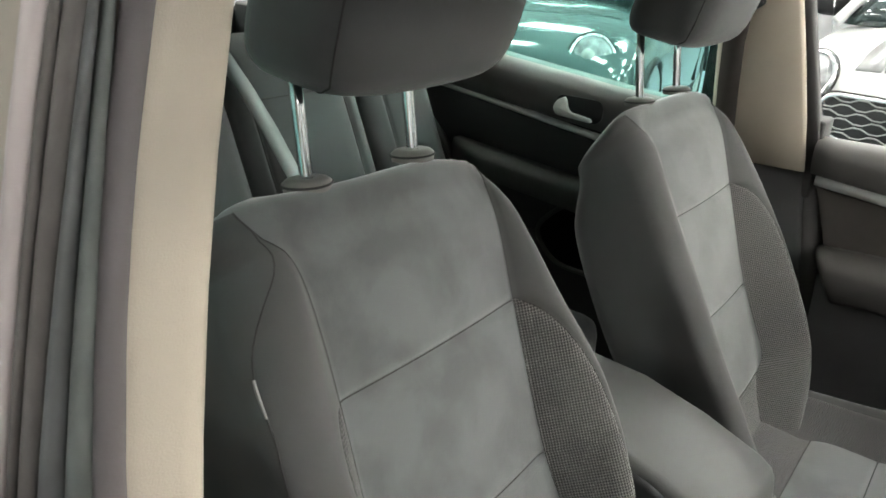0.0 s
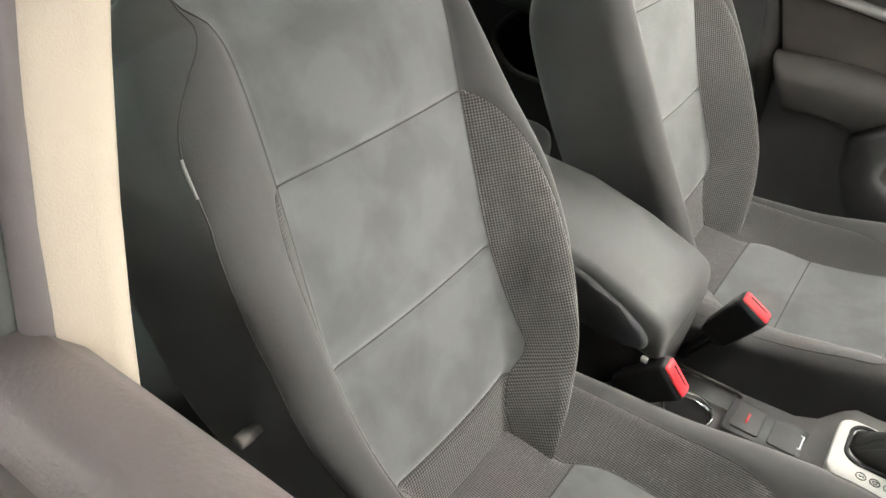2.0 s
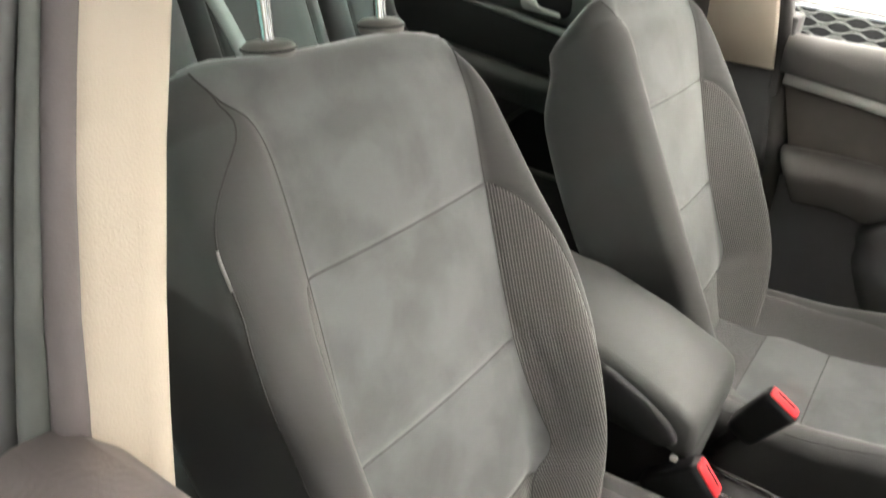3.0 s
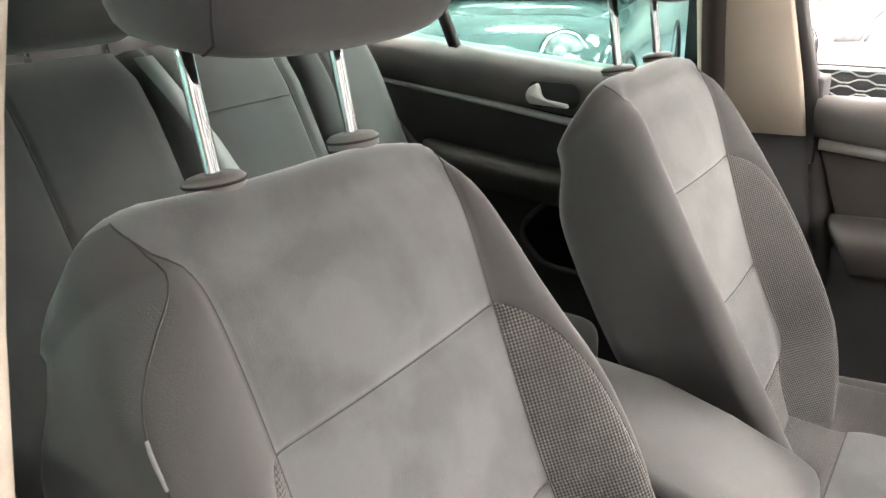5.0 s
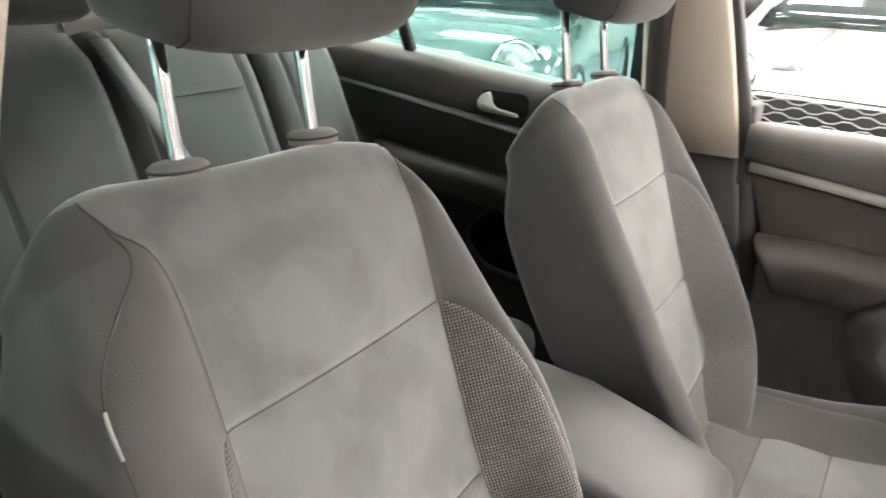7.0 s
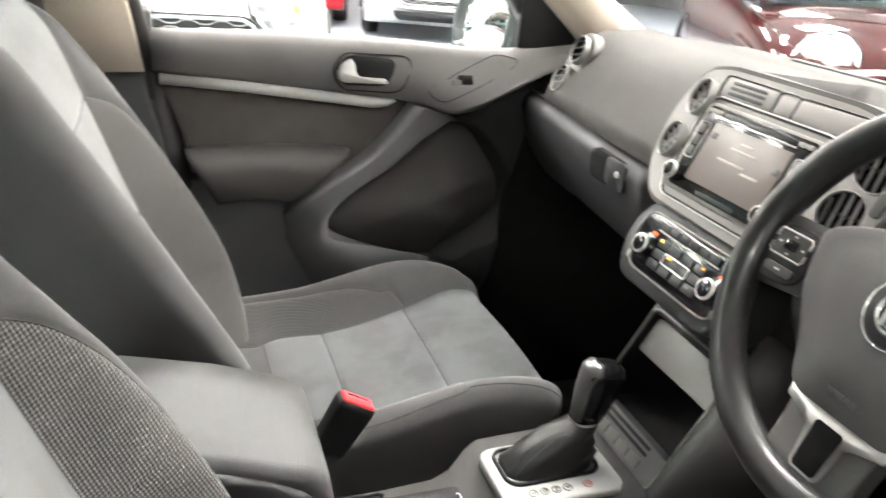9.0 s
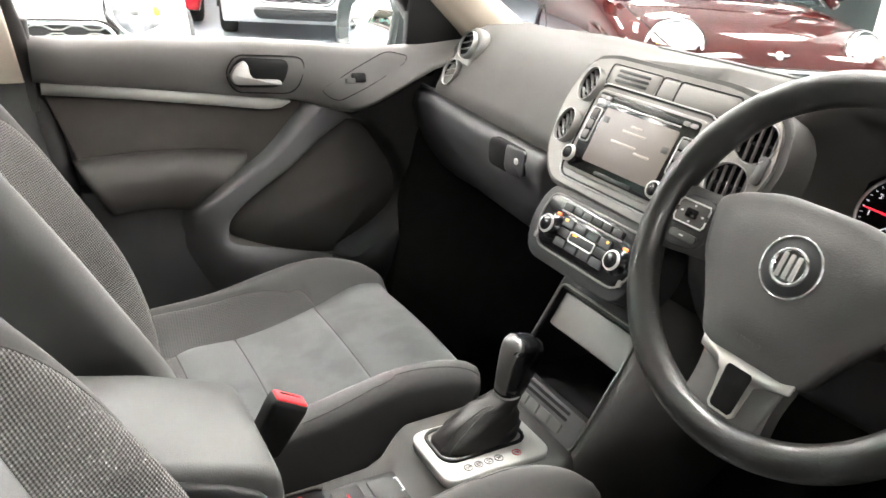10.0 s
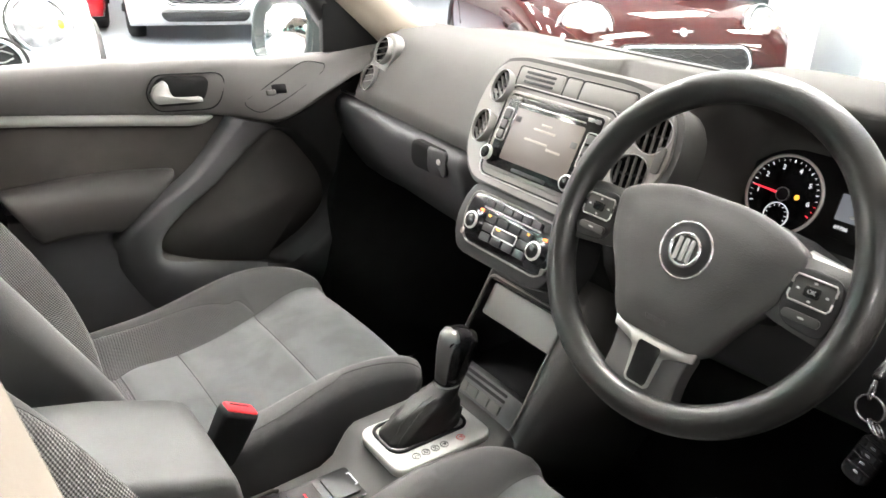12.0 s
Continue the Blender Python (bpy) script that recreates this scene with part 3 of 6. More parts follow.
# the driver's pillar: the front face runs from the door seal to the inner edge
EDGE_X, EDGE_Y = (-0.106, -0.2533, 0.0474), (-0.6853, 0.3326, 0.2707)
SEAL_X, SEAL_Y = (-0.1144, -0.1972, 0.1154), (-0.7297, 0.2768, 0.3746)
pillar_driver = thing("b_pillar", "beige plastic pillar trim beside the driver's seat", "pillar", (-0.13, -0.74, 0.35), kind="structure")
rows = []
for z, k in ((1.030, 0.6), (1.036, 0.88), (1.05, 1.0), (1.1, 1), (1.16, 1), (1.22, 1), (1.3, 1), (1.38, 1), (1.46, 1), (1.54, 1), (1.6, 1), (1.66, 1)):
    ax, ay = quad(EDGE_X, z, -0.3, 0.36), quad(EDGE_Y, z, -0.3, 0.36)
    bx, by = quad(SEAL_X, z, -0.3, 0.36), quad(SEAL_Y, z, -0.3, 0.36)
    ay, ax = by + (ay - by) * k, bx + (ax - bx) * k
    rows.append([(bx - 0.03, by - 0.02, z), (bx, by - 0.004, z), (bx + 0.003, by + 0.004, z), (bx + (ax - bx) * 0.55 + 0.007, by + (ay - by) * 0.55, z), (ax + 0.003, ay - 0.006, z), (ax + 0.0005, ay - 0.001, z), (ax - 0.003, ay, z), (ax - 0.02, ay - 0.004, z), (ax - 0.12, ay - 0.035, z), (ax - 0.13, by - 0.03, z)])
part("upper_trim", loft(rows), BEIGE, pillar_driver, "beige upper trim")
part("lower_trim", loft([[(x + dx, y + dy, z) for dx, dy in ((0.0, -0.05), (0.0, 0.0), (-0.012, 0.010), (-0.15, 0.010), (-0.15, -0.05))] for z, x, y in ((0.35, 0.02, -0.745), (0.8, -0.02, -0.765), (1.045, -0.055, -0.775))]), HARD, pillar_driver, "dark grey lower trim")
BAND = material("mauve_grey_seal", (0.125, 0.108, 0.110), 0.55, vary=0.10, grain=0.25)
FLOCK = material("grey_green_flock", (0.115, 0.122, 0.115), 0.75, vary=0.18, scale=25, grain=0.3)
BROWN = material("brown_dusty_seal", (0.095, 0.082, 0.077), 0.6, vary=0.25, scale=22, grain=0.3)
# door frame paint with its pinkish reflections painted into the base colour
FRAME_SHEEN = material("door_frame_rosy_sheen", (0.42, 0.36, 0.35), 0.4, vary=0.08)
seals = thing("window_frame", "grey door seals and window channel by the driver", "window frame", (-0.15, -0.74, 0.9), "window frames", "structure")
LINES = ((SEAL_X, 0.002), ((-0.119, -0.175, -0.30), 0.020), ((-0.1406, -0.0641, -0.395), 0.035), ((-0.1605, -0.0912, -0.405), 0.045), ((-0.1752, -0.1436, -0.2518), 0.050))


def strip(name, a, b, mat, bulge, label, f0=0.0, f1=1.0, sink=0.004):
    rows = []
    for z in (0.90, 1.0, 1.1, 1.16, 1.22, 1.28, 1.34, 1.40, 1.46, 1.52, 1.60):
        y = quad(SEAL_Y, z, -0.3, 0.36)
        (x0, o0), (x1, o1) = [(quad(LINES[k][0], z), LINES[k][1]) for k in (a, b)]
        p0, p1 = Vector((x0, y - o0, z)), Vector((x1, y - o1, z))
        p0, p1 = p0.lerp(p1, f0), p0.lerp(p1, f1)
        n = Vector((p1.y - p0.y, -(p1.x - p0.x), 0)).normalized()
        n = n if n.x > 0 else -n
        back = n * -0.03
        rows.append([p0 + back, p0 - n * sink, p0.lerp(p1, 0.08), p0.lerp(p1, 0.35) + n * bulge, p0.lerp(p1, 0.7) + n * bulge, p0.lerp(p1, 0.93), p1 - n * sink, p1 + back])
    return part(name, loft(rows), mat, seals, label)


strip("body_seal", 0, 1, BAND, 0.004, "mauve-grey body seal")
strip("glass_channel", 1, 2, FLOCK, 0.003, "grey-green flocked channel", 0.04, 0.52)
strip("channel_lip", 1, 2, SEAL, 0.005, "grey rubber lip", 0.56, 1.0)
strip("outer_seal", 2, 3, BROWN, 0.002, "brown dusty outer seal", 0.0, 0.62)
strip("outer_seal", 2, 3, BROWN, 0.002, "brown dusty outer seal", 0.66, 0.95)
strip("frame_edge", 3, 4, FRAME_SHEEN, 0.002, "painted door frame, rosy reflections put into its colour")


def door_panel(side, name, label, cover):
    """A front door without its glass: padded sill, strip, armrest, grab frame with a deep recess."""
    d = thing(name, label, "car door", (0.3, side * 0.80, 0.35))

    def ys(v):
        return side * v

    top = [(-0.056, 1.168), (0.1, 1.170), (0.3, 1.165), (0.45, 1.157), (0.55, 1.148), (0.64, 1.147), (0.74, 1.158), (0.88, 1.172)]
    low = [(-0.056, 1.094), (0.1, 1.077), (0.3, 1.054), (0.40, 1.046), (0.43, 1.042), (0.47, 1.032), (0.52, 1.024), (0.57, 1.041), (0.62, 1.066), (0.70, 1.109), (0.76, 1.128), (0.88, 1.134)]
    lip = [(-0.056, 0.712), (0.36, 0.712), (0.43, 0.698), (0.52, 0.662), (0.62, 0.652), (0.70, 0.648), (0.88, 0.646)]

    def face(x, z, off=0.0):
        """A point of the sill's inner face, raised by off towards the seat."""
        zt, zb = curve(top, x) - 0.018, curve(low, x)
        f = (zt - z) / (zt - zb)
        return (x, ys(0.700 + (curve(lip, x) - 0.700) * f - off), z + off * 0.3)

    sill = []
    for x in (-0.056, 0.0, 0.1, 0.2, 0.3, 0.36, 0.40, 0.43, 0.455, 0.48, 0.50, 0.52, 0.545, 0.57, 0.595, 0.62, 0.66, 0.70, 0.76, 0.82, 0.88):
        z, zb = curve(top, x), curve(low, x)
        sill.append([(x, ys(0.765), z - 0.006), (x, ys(0.745), z), (x, ys(0.715), z - 0.004), face(x, z - 0.018), face(x, (z + zb) / 2, 0.003), face(x, zb + 0.010, 0.001), (x, ys(curve(lip, x) + 0.008), zb), (x, ys(0.79), zb)])
    part("padded_sill", loft(sill), cover, d)
    part("window_seal", box(-0.056, 0.72, min(ys(0.768), ys(0.782)), max(ys(0.768), ys(0.782)), 1.09, 1.140, 0.003), BROWN, d)
    part("insert_panel", prism([(-0.045, 1.08), (0.40, 1.04), (0.47, 1.03), (0.30, 0.85), (0.03, 0.86)], "y", ys(0.730), ys(0.78), 0.002), INSERT, d, "dark brown-grey fabric insert")
    strip = []
    for x, z, h in ((-0.044, 1.094, 0.024), (0.1, 1.081, 0.025), (0.25, 1.064, 0.026), (0.352, 1.051, 0.026), (0.362, 1.050, 0.025), (0.384, 1.047, 0.020), (0.402, 1.045, 0.008)):
        strip.append([(x, ys(0.735), z), (x, ys(0.719), z - 0.002), (x, ys(0.714), z - h * 0.4), (x, ys(0.718), z - h + 0.002), (x, ys(0.735), z - h)])
    part("silver_strip", loft(strip), SILVER, d, "satin silver trim strip")
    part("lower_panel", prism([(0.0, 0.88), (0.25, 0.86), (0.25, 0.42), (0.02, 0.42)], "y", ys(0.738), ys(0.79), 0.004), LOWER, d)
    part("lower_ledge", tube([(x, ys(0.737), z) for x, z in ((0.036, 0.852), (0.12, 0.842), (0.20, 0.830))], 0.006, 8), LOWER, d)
    part("back_panel", prism([(0.2, 1.03), (0.75, 1.10), (0.80, 0.45), (0.2, 0.42)], "y", ys(0.762), ys(0.79), 0.002), HARD, d)
    # armrest, cut off along the grab handle
    rest = []
    for s, k in ((0.0, 0.72), (0.008, 0.86), (0.022, 0.95), (0.045, 0.99), (0.09, 1.0), (0.3, 1.0), (0.5, 1.0), (0.7, 1.0), (0.86, 1.0), (0.93, 0.98), (0.97, 0.94), (0.99, 0.87), (1.0, 0.76)):
        ring = []
        for y, z in ((0.740, 0.948), (0.715, 0.948), (0.690, 0.943), (0.673, 0.930), (0.665, 0.908), (0.666, 0.880), (0.668, 0.857), (0.671, 0.850), (0.677, 0.847), (0.740, 0.845)):
            z = 0.898 + (z - 0.898) * (0.72 + 0.28 * k) + 0.010 * math.sin(math.pi * s) - 0.006 * s
            x0, x1 = 0.040 - (z - 0.855) * 0.56, 0.190 + (z - 0.845) * 1.30
            ring.append((x0 + s * (x1 - x0), ys(0.74 - (0.74 - y) * k), z))
        rest.append(ring)
    part("armrest", loft(rest), ARM, d)
    # grab handle running into the frame of the recess
    outer = ((0.434, 1.040), (0.394, 0.989), (0.339, 0.932), (0.255, 0.877), (0.192, 0.836), (0.175, 0.781), (0.183, 0.723), (0.255, 0.598), (0.414, 0.517), (0.585, 0.50), (0.74, 0.70), (0.775, 0.867), (0.765, 0.991), (0.74, 1.110), (0.628, 1.057), (0.527, 1.017))
    inner = ((0.520, 1.002), (0.464, 0.964), (0.398, 0.906), (0.333, 0.862), (0.278, 0.814), (0.263, 0.778), (0.276, 0.750), (0.364, 0.727), (0.470, 0.701), (0.558, 0.679), (0.639, 0.727), (0.698, 0.809), (0.668, 0.875), (0.623, 0.950), (0.571, 0.994), (0.541, 1.004))
    floor_line = ((0.525, 0.998), (0.468, 0.960), (0.402, 0.902), (0.337, 0.858), (0.284, 0.811), (0.271, 0.779), (0.283, 0.757), (0.372, 0.720), (0.490, 0.690), (0.516, 0.707), (0.585, 0.744), (0.645, 0.800), (0.649, 0.852), (0.626, 0.906), (0.578, 0.970), (0.555, 0.990))
    rings = []
    for f, y in ((0, 0.752), (0, 0.712), (0.02, 0.698), (0.07, 0.690), (0.20, 0.686), (0.27, 0.687), (0.8, 0.695), (0.95, 0.699), (1.0, 0.706)):
        low_y = curve([(0, 0.750), (0.06, 0.741), (0.16, 0.729), (0.35, 0.710), (0.55, 0.697), (0.8, 0.692), (1, 0.704)], f)
        rings.append([(a + (c - a) * f, ys(low_y if 5 <= k <= 11 else y), b + (e - b) * f) for k, ((a, b), (c, e)) in enumerate(zip(outer, inner))])
    for f, y in ((0.25, 0.712), (0.55, 0.721), (0.85, 0.726), (1.05, 0.728)):
        rings.append([(a + (c - a) * f, ys(y), b + (e - b) * f) for (a, b), (c, e) in zip(inner, floor_line)])
    fine = []
    for ring in rings:
        n = len(ring)
        row = []
        for i in range(n):
            p0, p1, p2, p3 = (Vector(ring[(i + o) % n]) for o in (-1, 0, 1, 2))
            sharp = i in (13, 14, 15, 0, 9)
            for t in (0, 0.25, 0.5, 0.75):
                if sharp:
                    row.append(p1.lerp(p2, t))
                else:
                    row.append(0.5 * ((2 * p1) + (p2 - p0) * t + (2 * p0 - 5 * p1 + 4 * p2 - p3) * t * t + (3 * p1 - p0 - 3 * p2 + p3) * t ** 3))
        fine.append(row)
    def limb(rows, cols):
        return loft([[row[c % len(row)] for c in cols] for row in rows], False, False)

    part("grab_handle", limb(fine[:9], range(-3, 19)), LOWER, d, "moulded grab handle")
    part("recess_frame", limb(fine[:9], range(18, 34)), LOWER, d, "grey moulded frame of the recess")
    # same moulding as the frame; a darker material stands in for shade here
    part("recess_frame", limb(fine[:9], range(33, 62)), HARD, d, "front end of the recess frame, shade put into its dark colour")
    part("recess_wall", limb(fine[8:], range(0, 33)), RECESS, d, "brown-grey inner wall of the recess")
    # front half of the wall: shade painted as black instead of the cloth colour
    part("recess_wall", limb(fine[8:], range(32, 65)), BLACK, d, "front inner wall of the recess, shade put into its black colour")
    part("recess_panel", loft([[Vector((p.x, ys(v), p.z)) for p in fine[-1]] for v in (0.7265, 0.742)]), RECESS, d, "dark recessed speaker panel")
    # handle with its recess
    bezel = smooth_outline([(0.268, 1.104), (0.288, 1.139), (0.432, 1.133), (0.412, 1.060), (0.286, 1.068)])
    part("handle_joint", tube([(x, ys(0.6985), z) for x, z in bezel], 0.0016, 6, True), BLACK, d)
    part("handle_cup", prism(smooth_outline([(0.275, 1.104), (0.296, 1.135), (0.398, 1.129), (0.380, 1.074), (0.288, 1.078)]), "y", ys(0.6955), ys(0.71), 0.001), BLACK, d, "black handle cup")
    lever = smooth_outline([(0.276, 1.100), (0.284, 1.118), (0.303, 1.129), (0.309, 1.122), (0.312, 1.104), (0.322, 1.0935), (0.374, 1.0905), (0.378, 1.081), (0.284, 1.084)], 5)
    part("door_handle", loft([[(x + (0.32 - x) * g, ys(y), z + (1.095 - z) * g) for x, z in lever] for y, g in ((0.700, 0.0), (0.690, 0.0), (0.6865, 0.02), (0.685, 0.06))]), SILVER, d, "satin silver inner handle")
    plate = smooth_outline([(0.455, 1.067), (0.488, 1.044), (0.56, 1.076), (0.645, 1.119), (0.654, 1.131), (0.607, 1.141), (0.53, 1.109)], 4)
    part("plate_joint", tube([face(x, z, 0.0022) for x, z in plate], 0.0011, 6, True), BLACK, d)
    part("switch_slot", loft([[face(x, z, o) for x, z in rounded(0.030, 0.018, 0.003, 3, 0.536, 1.091)] for o in (-0.004, 0.0042)]), BLACK, d)
    part("window_switch", loft([[face(x, z, o) for x, z in rounded(0.020 * g, 0.011 * g, 0.003, 3, 0.517, 1.085)] for o, g in ((-0.002, 1), (0.0065, 1), (0.008, 0.8))]), TRIM, d, "silver window switch")
    part("belt_seal", box(-0.056, 0.72, min(ys(0.785), ys(0.800)), max(ys(0.785), ys(0.800)), 1.06, 1.128, 0.004), BROWN, d, "dusty outer belt seal")
    part("outer_skin", prism([(-0.06, 1.13), (0.74, 1.13), (0.80, 0.45), (0.02, 0.40)], "y", ys(0.80), ys(0.86), 0.01), PAINT, d, "painted outer skin")
    return d


# paler, rosier copy of the sill leatherette, with its sheen of light painted in
LIT_SILL = material("lit_sill_leatherette", (0.175, 0.149, 0.146), 0.45, vary=0.12, grain=0.6, grain_scale=260, spec=0.4)
door_panel(1, "front_door", "dark grey passenger door trim with silver strip and grab handle", SILL)
driver_door = door_panel(-1, "front_door", "dark grey driver's door trim with its window lowered", LIT_SILL)
driver_door.matrix_basis = driver_door.matrix_basis @ Matrix.Translation((-0.045, -0.056, -0.006))

# window frames
FRAME_Z = (0.90, 1.14, 1.3, 1.5, 1.66)
for side in (1, -1):
    fr = thing("window_frame", "black rubber door window frame", "window frame", (-0.15, side * 0.74, 0.9), "window frames", "structure")
    k = 0.0 if side < 0 else 0.037
    if side < 0:
        part("front_channel", loft([[(x + dx, side * (y + dy), z) for dx, dy in ((-0.02, 0), (0.02, 0), (0.02, 0.04), (-0.02, 0.04))] for z, x, y in ((1.16, 0.73, 0.745), (1.3, 0.62, 0.715), (1.5, 0.42, 0.672), (1.62, 0.22, 0.64))]), RUBBER, fr)
        part("sail_panel", prism([(0.665, 1.15), (0.88, 1.155), (0.70, 1.33), (0.665, 1.33)], "y", side * 0.725, side * 0.745, 0.003), BLACK, fr, "black mirror corner panel")
        continue
    part("channel_foot", box(-0.10, -0.050, 0.722, 0.80, 1.04, 1.20, 0.006), RUBBER, fr)
    part("rear_channel", loft([[(x0 + k, side * (y + 0.010), z), (x1 - 0.02 + k, side * (y - 0.003), z), (x1 - 0.004 + k, side * (y - 0.001), z), (x1 + k, side * (y + 0.008), z), (x1 + k, side * (y + 0.03), z), (x0 + k, side * (y + 0.03), z)] for z, x0, x1, y in zip(FRAME_Z, (-0.125, -0.146, -0.182, -0.226, -0.260), (-0.060, -0.084, -0.122, -0.168, -0.204), (0.755, 0.721, 0.695, 0.664, 0.638))]), RUBBER, fr)
    part("channel_lip", tube([(x + k, side * y, z) for z, x, y in zip(FRAME_Z, (-0.226, -0.226, -0.222, -0.218, -0.214), (0.772, 0.738, 0.712, 0.681, 0.655))], 0.009, 10), SEAL, fr, "grey flocked seal")
    part("outer_cover", loft([[(x0 + k, side * (y + 0.008), z), (x1 + k, side * y, z), (x1 + k, side * (y + 0.03), z), (x0 + k, side * (y + 0.03), z)] for z, x0, x1, y in zip(FRAME_Z, (-0.36, -0.355, -0.345, -0.335, -0.32), (-0.210, -0.209, -0.205, -0.201, -0.198), (0.778, 0.742, 0.716, 0.685, 0.658))]), GLOSS, fr, "gloss black outer pillar cover")
    part("front_channel", loft([[(x + dx, side * (y + dy), z) for dx, dy in ((-0.02, 0), (0.02, 0), (0.02, 0.04), (-0.02, 0.04))] for z, x, y in ((1.16, 0.73, 0.745), (1.3, 0.62, 0.715), (1.5, 0.42, 0.672), (1.62, 0.22, 0.64))]), RUBBER, fr)
    part("sail_panel", prism([(0.665, 1.15), (0.88, 1.155), (0.70, 1.33), (0.665, 1.33)], "y", side * 0.725, side * 0.745, 0.003), BLACK, fr, "black mirror corner panel")

# floor sides, firewall and kick panels
shell = thing("floor_sides", "black carpeted footwell sides and bulkhead", "carpet", (0, 0, 0.3), kind="structure")
for side in (1, -1):
    part("sill_trim", box(-1.2, 0.95, min(side * 0.70, side * 0.80), max(side * 0.70, side * 0.80), 0.25, 0.47, 0.02), HARD, shell)
    part("kick_panel", prism([(0.62, 0.24), (1.42, 0.24), (1.42, 1.08), (0.70, 1.10), (0.66, 0.8)], "y", side * 0.69, side * 0.80, 0.01), CARPET, shell)
part("bulkhead", prism([(0.98, 0.28), (1.30, 0.55), (1.34, 1.05), (1.40, 1.05), (1.36, 0.5), (1.0, 0.22)], "y", -0.72, 0.72, 0.01), CARPET, shell)
part("rear_bulkhead", box(-1.34, -1.28, -0.8, 0.8, 0.25, 1.15, 0.01), CARPET, shell)

# A pillars
for side in (1, -1):
    a = thing("a_pillar", "beige windscreen pillar trim", "pillar", (0.9, side * 0.66, 0.6), kind="structure")
    part("pillar_trim", loft([[(x + dx * k, side * (y + dy), z + dz) for dx, dy, dz in ((0.0, 0.06, -0.01), (0.0, 0.0, 0.0), (0.03, -0.014, 0.0), (0.09, -0.016, 0.0), (0.15, 0.0, 0.0), (0.18, 0.05, 0.0))] for z, x, y, k in ((1.15, 0.835, 0.672, 1.05), (1.2, 0.775, 0.660, 1.0), (1.27, 0.692, 0.655, 0.85), (1.4, 0.545, 0.635, 0.75), (1.55, 0.37, 0.60, 0.7), (1.66, 0.24, 0.57, 0.7))]), BEIGE, a)

# ---------------- rear doors, rear bench ----------------
for side in (1, -1):
    d = thing("rear_door", "dark grey rear door trim with silver strip and tinted window", "car door", (-0.75, side * 0.80, 0.35))
    part("padded_sill", loft([[(x, side * 0.79, z), (x, side * 0.735, z), (x, side * 0.71, z - 0.008), (x, side * 0.70, z - 0.03), (x, side * 0.712, z - 0.11), (x, side * 0.79, z - 0.11)] for x, z in ((-1.12, 1.262), (-0.8, 1.228), (-0.5, 1.198), (-0.205, 1.18))]), SILL, d)
    part("silver_strip", loft([[(x, side * 0.735, z + 0.009), (x, side * 0.719, z + 0.008), (x, side * 0.715, z), (x, side * 0.719, z - 0.007), (x, side * 0.735, z - 0.008)] for x, z in ((-1.15, 1.15), (-0.9, 1.12), (-0.59, 1.08), (-0.3, 1.045))]), SILVER, d)
    part("lower_panel", prism([(-1.16, 1.16), (-0.205, 1.085), (-0.205, 0.42), (-0.75, 0.42), (-0.95, 0.7)], "y", side * 0.728, side * 0.79, 0.004), HARD, d)
    part("armrest", loft([[(x, side * 0.74, z), (x, side * y, z), (x, side * (y - 0.008), z - 0.02), (x, side * y, z - 0.07), (x, side * 0.74, z - 0.09)] for x, z, y in ((-0.95, 1.0, 0.70), (-0.85, 0.99, 0.67), (-0.5, 0.96, 0.665), (-0.38, 0.93, 0.70))]), SOFT, d)
    part("handle_cup", prism(rounded(0.125, 0.056, 0.02, 5, -0.585, 1.138), "y", side * 0.699, side * 0.705, 0.001), BLACK, d)
    lever = smooth_outline([(-0.650, 1.134), (-0.642, 1.152), (-0.622, 1.163), (-0.616, 1.155), (-0.612, 1.137), (-0.602, 1.1275), (-0.548, 1.121), (-0.544, 1.112), (-0.641, 1.117)], 5)
    part("door_handle", loft([[(x + (-0.605 - x) * g, side * y, z + (1.13 - z) * g) for x, z in lever] for y, g in ((0.704, 0.0), (0.692, 0.0), (0.688, 0.02), (0.6865, 0.06))]), SILVER, d, "satin silver inner handle")
    pocket = smooth_outline([(-0.69, 0.80), (-0.60, 0.895), (-0.42, 0.905), (-0.36, 0.80), (-0.45, 0.715), (-0.62, 0.72)])
    part("pocket_well", prism(pocket, "y", side * 0.7245, side * 0.735, 0.001), CARPET, d, "black recess in the door trim")
    part("pocket_lip", tube([(x, side * 0.7245, z) for x, z in pocket], 0.007, 8, True), SOFT, d, "raised lip of the recess")
    part("door_seal", tube([(x, side * 0.716, z) for x, z in ((-1.165, 1.150), (-1.10, 1.085), (-1.0, 0.988), (-0.93, 0.90))], 0.011, 8), RUBBER, d, "black rear edge seal")
    part("window_bar", loft([[(x + dx, side * (y + dy), z) for dx, dy in ((-0.012, 0), (0.012, 0), (0.012, 0.02), (-0.012, 0.02))] for z, x, y in ((1.22, -0.86, 0.72), (1.6, -0.95, 0.62))]), RUBBER, d, "black window divider")
    part("outer_skin", prism([(-1.16, 1.20), (-0.21, 1.13), (-0.21, 0.40), (-0.75, 0.40), (-0.98, 0.70)], "y", side * 0.80, side * 0.84, 0.01), PAINT, d, "painted outer skin")
    g = sheet("pane", [(-1.12, side * 0.748, 1.24), (-0.21, side * 0.748, 1.15), (-0.22, side * 0.64, 1.62), (-1.05, side * 0.62, 1.62)], TINT, d, 0.003, "", "green tinted glass")
    g.visible_shadow = False

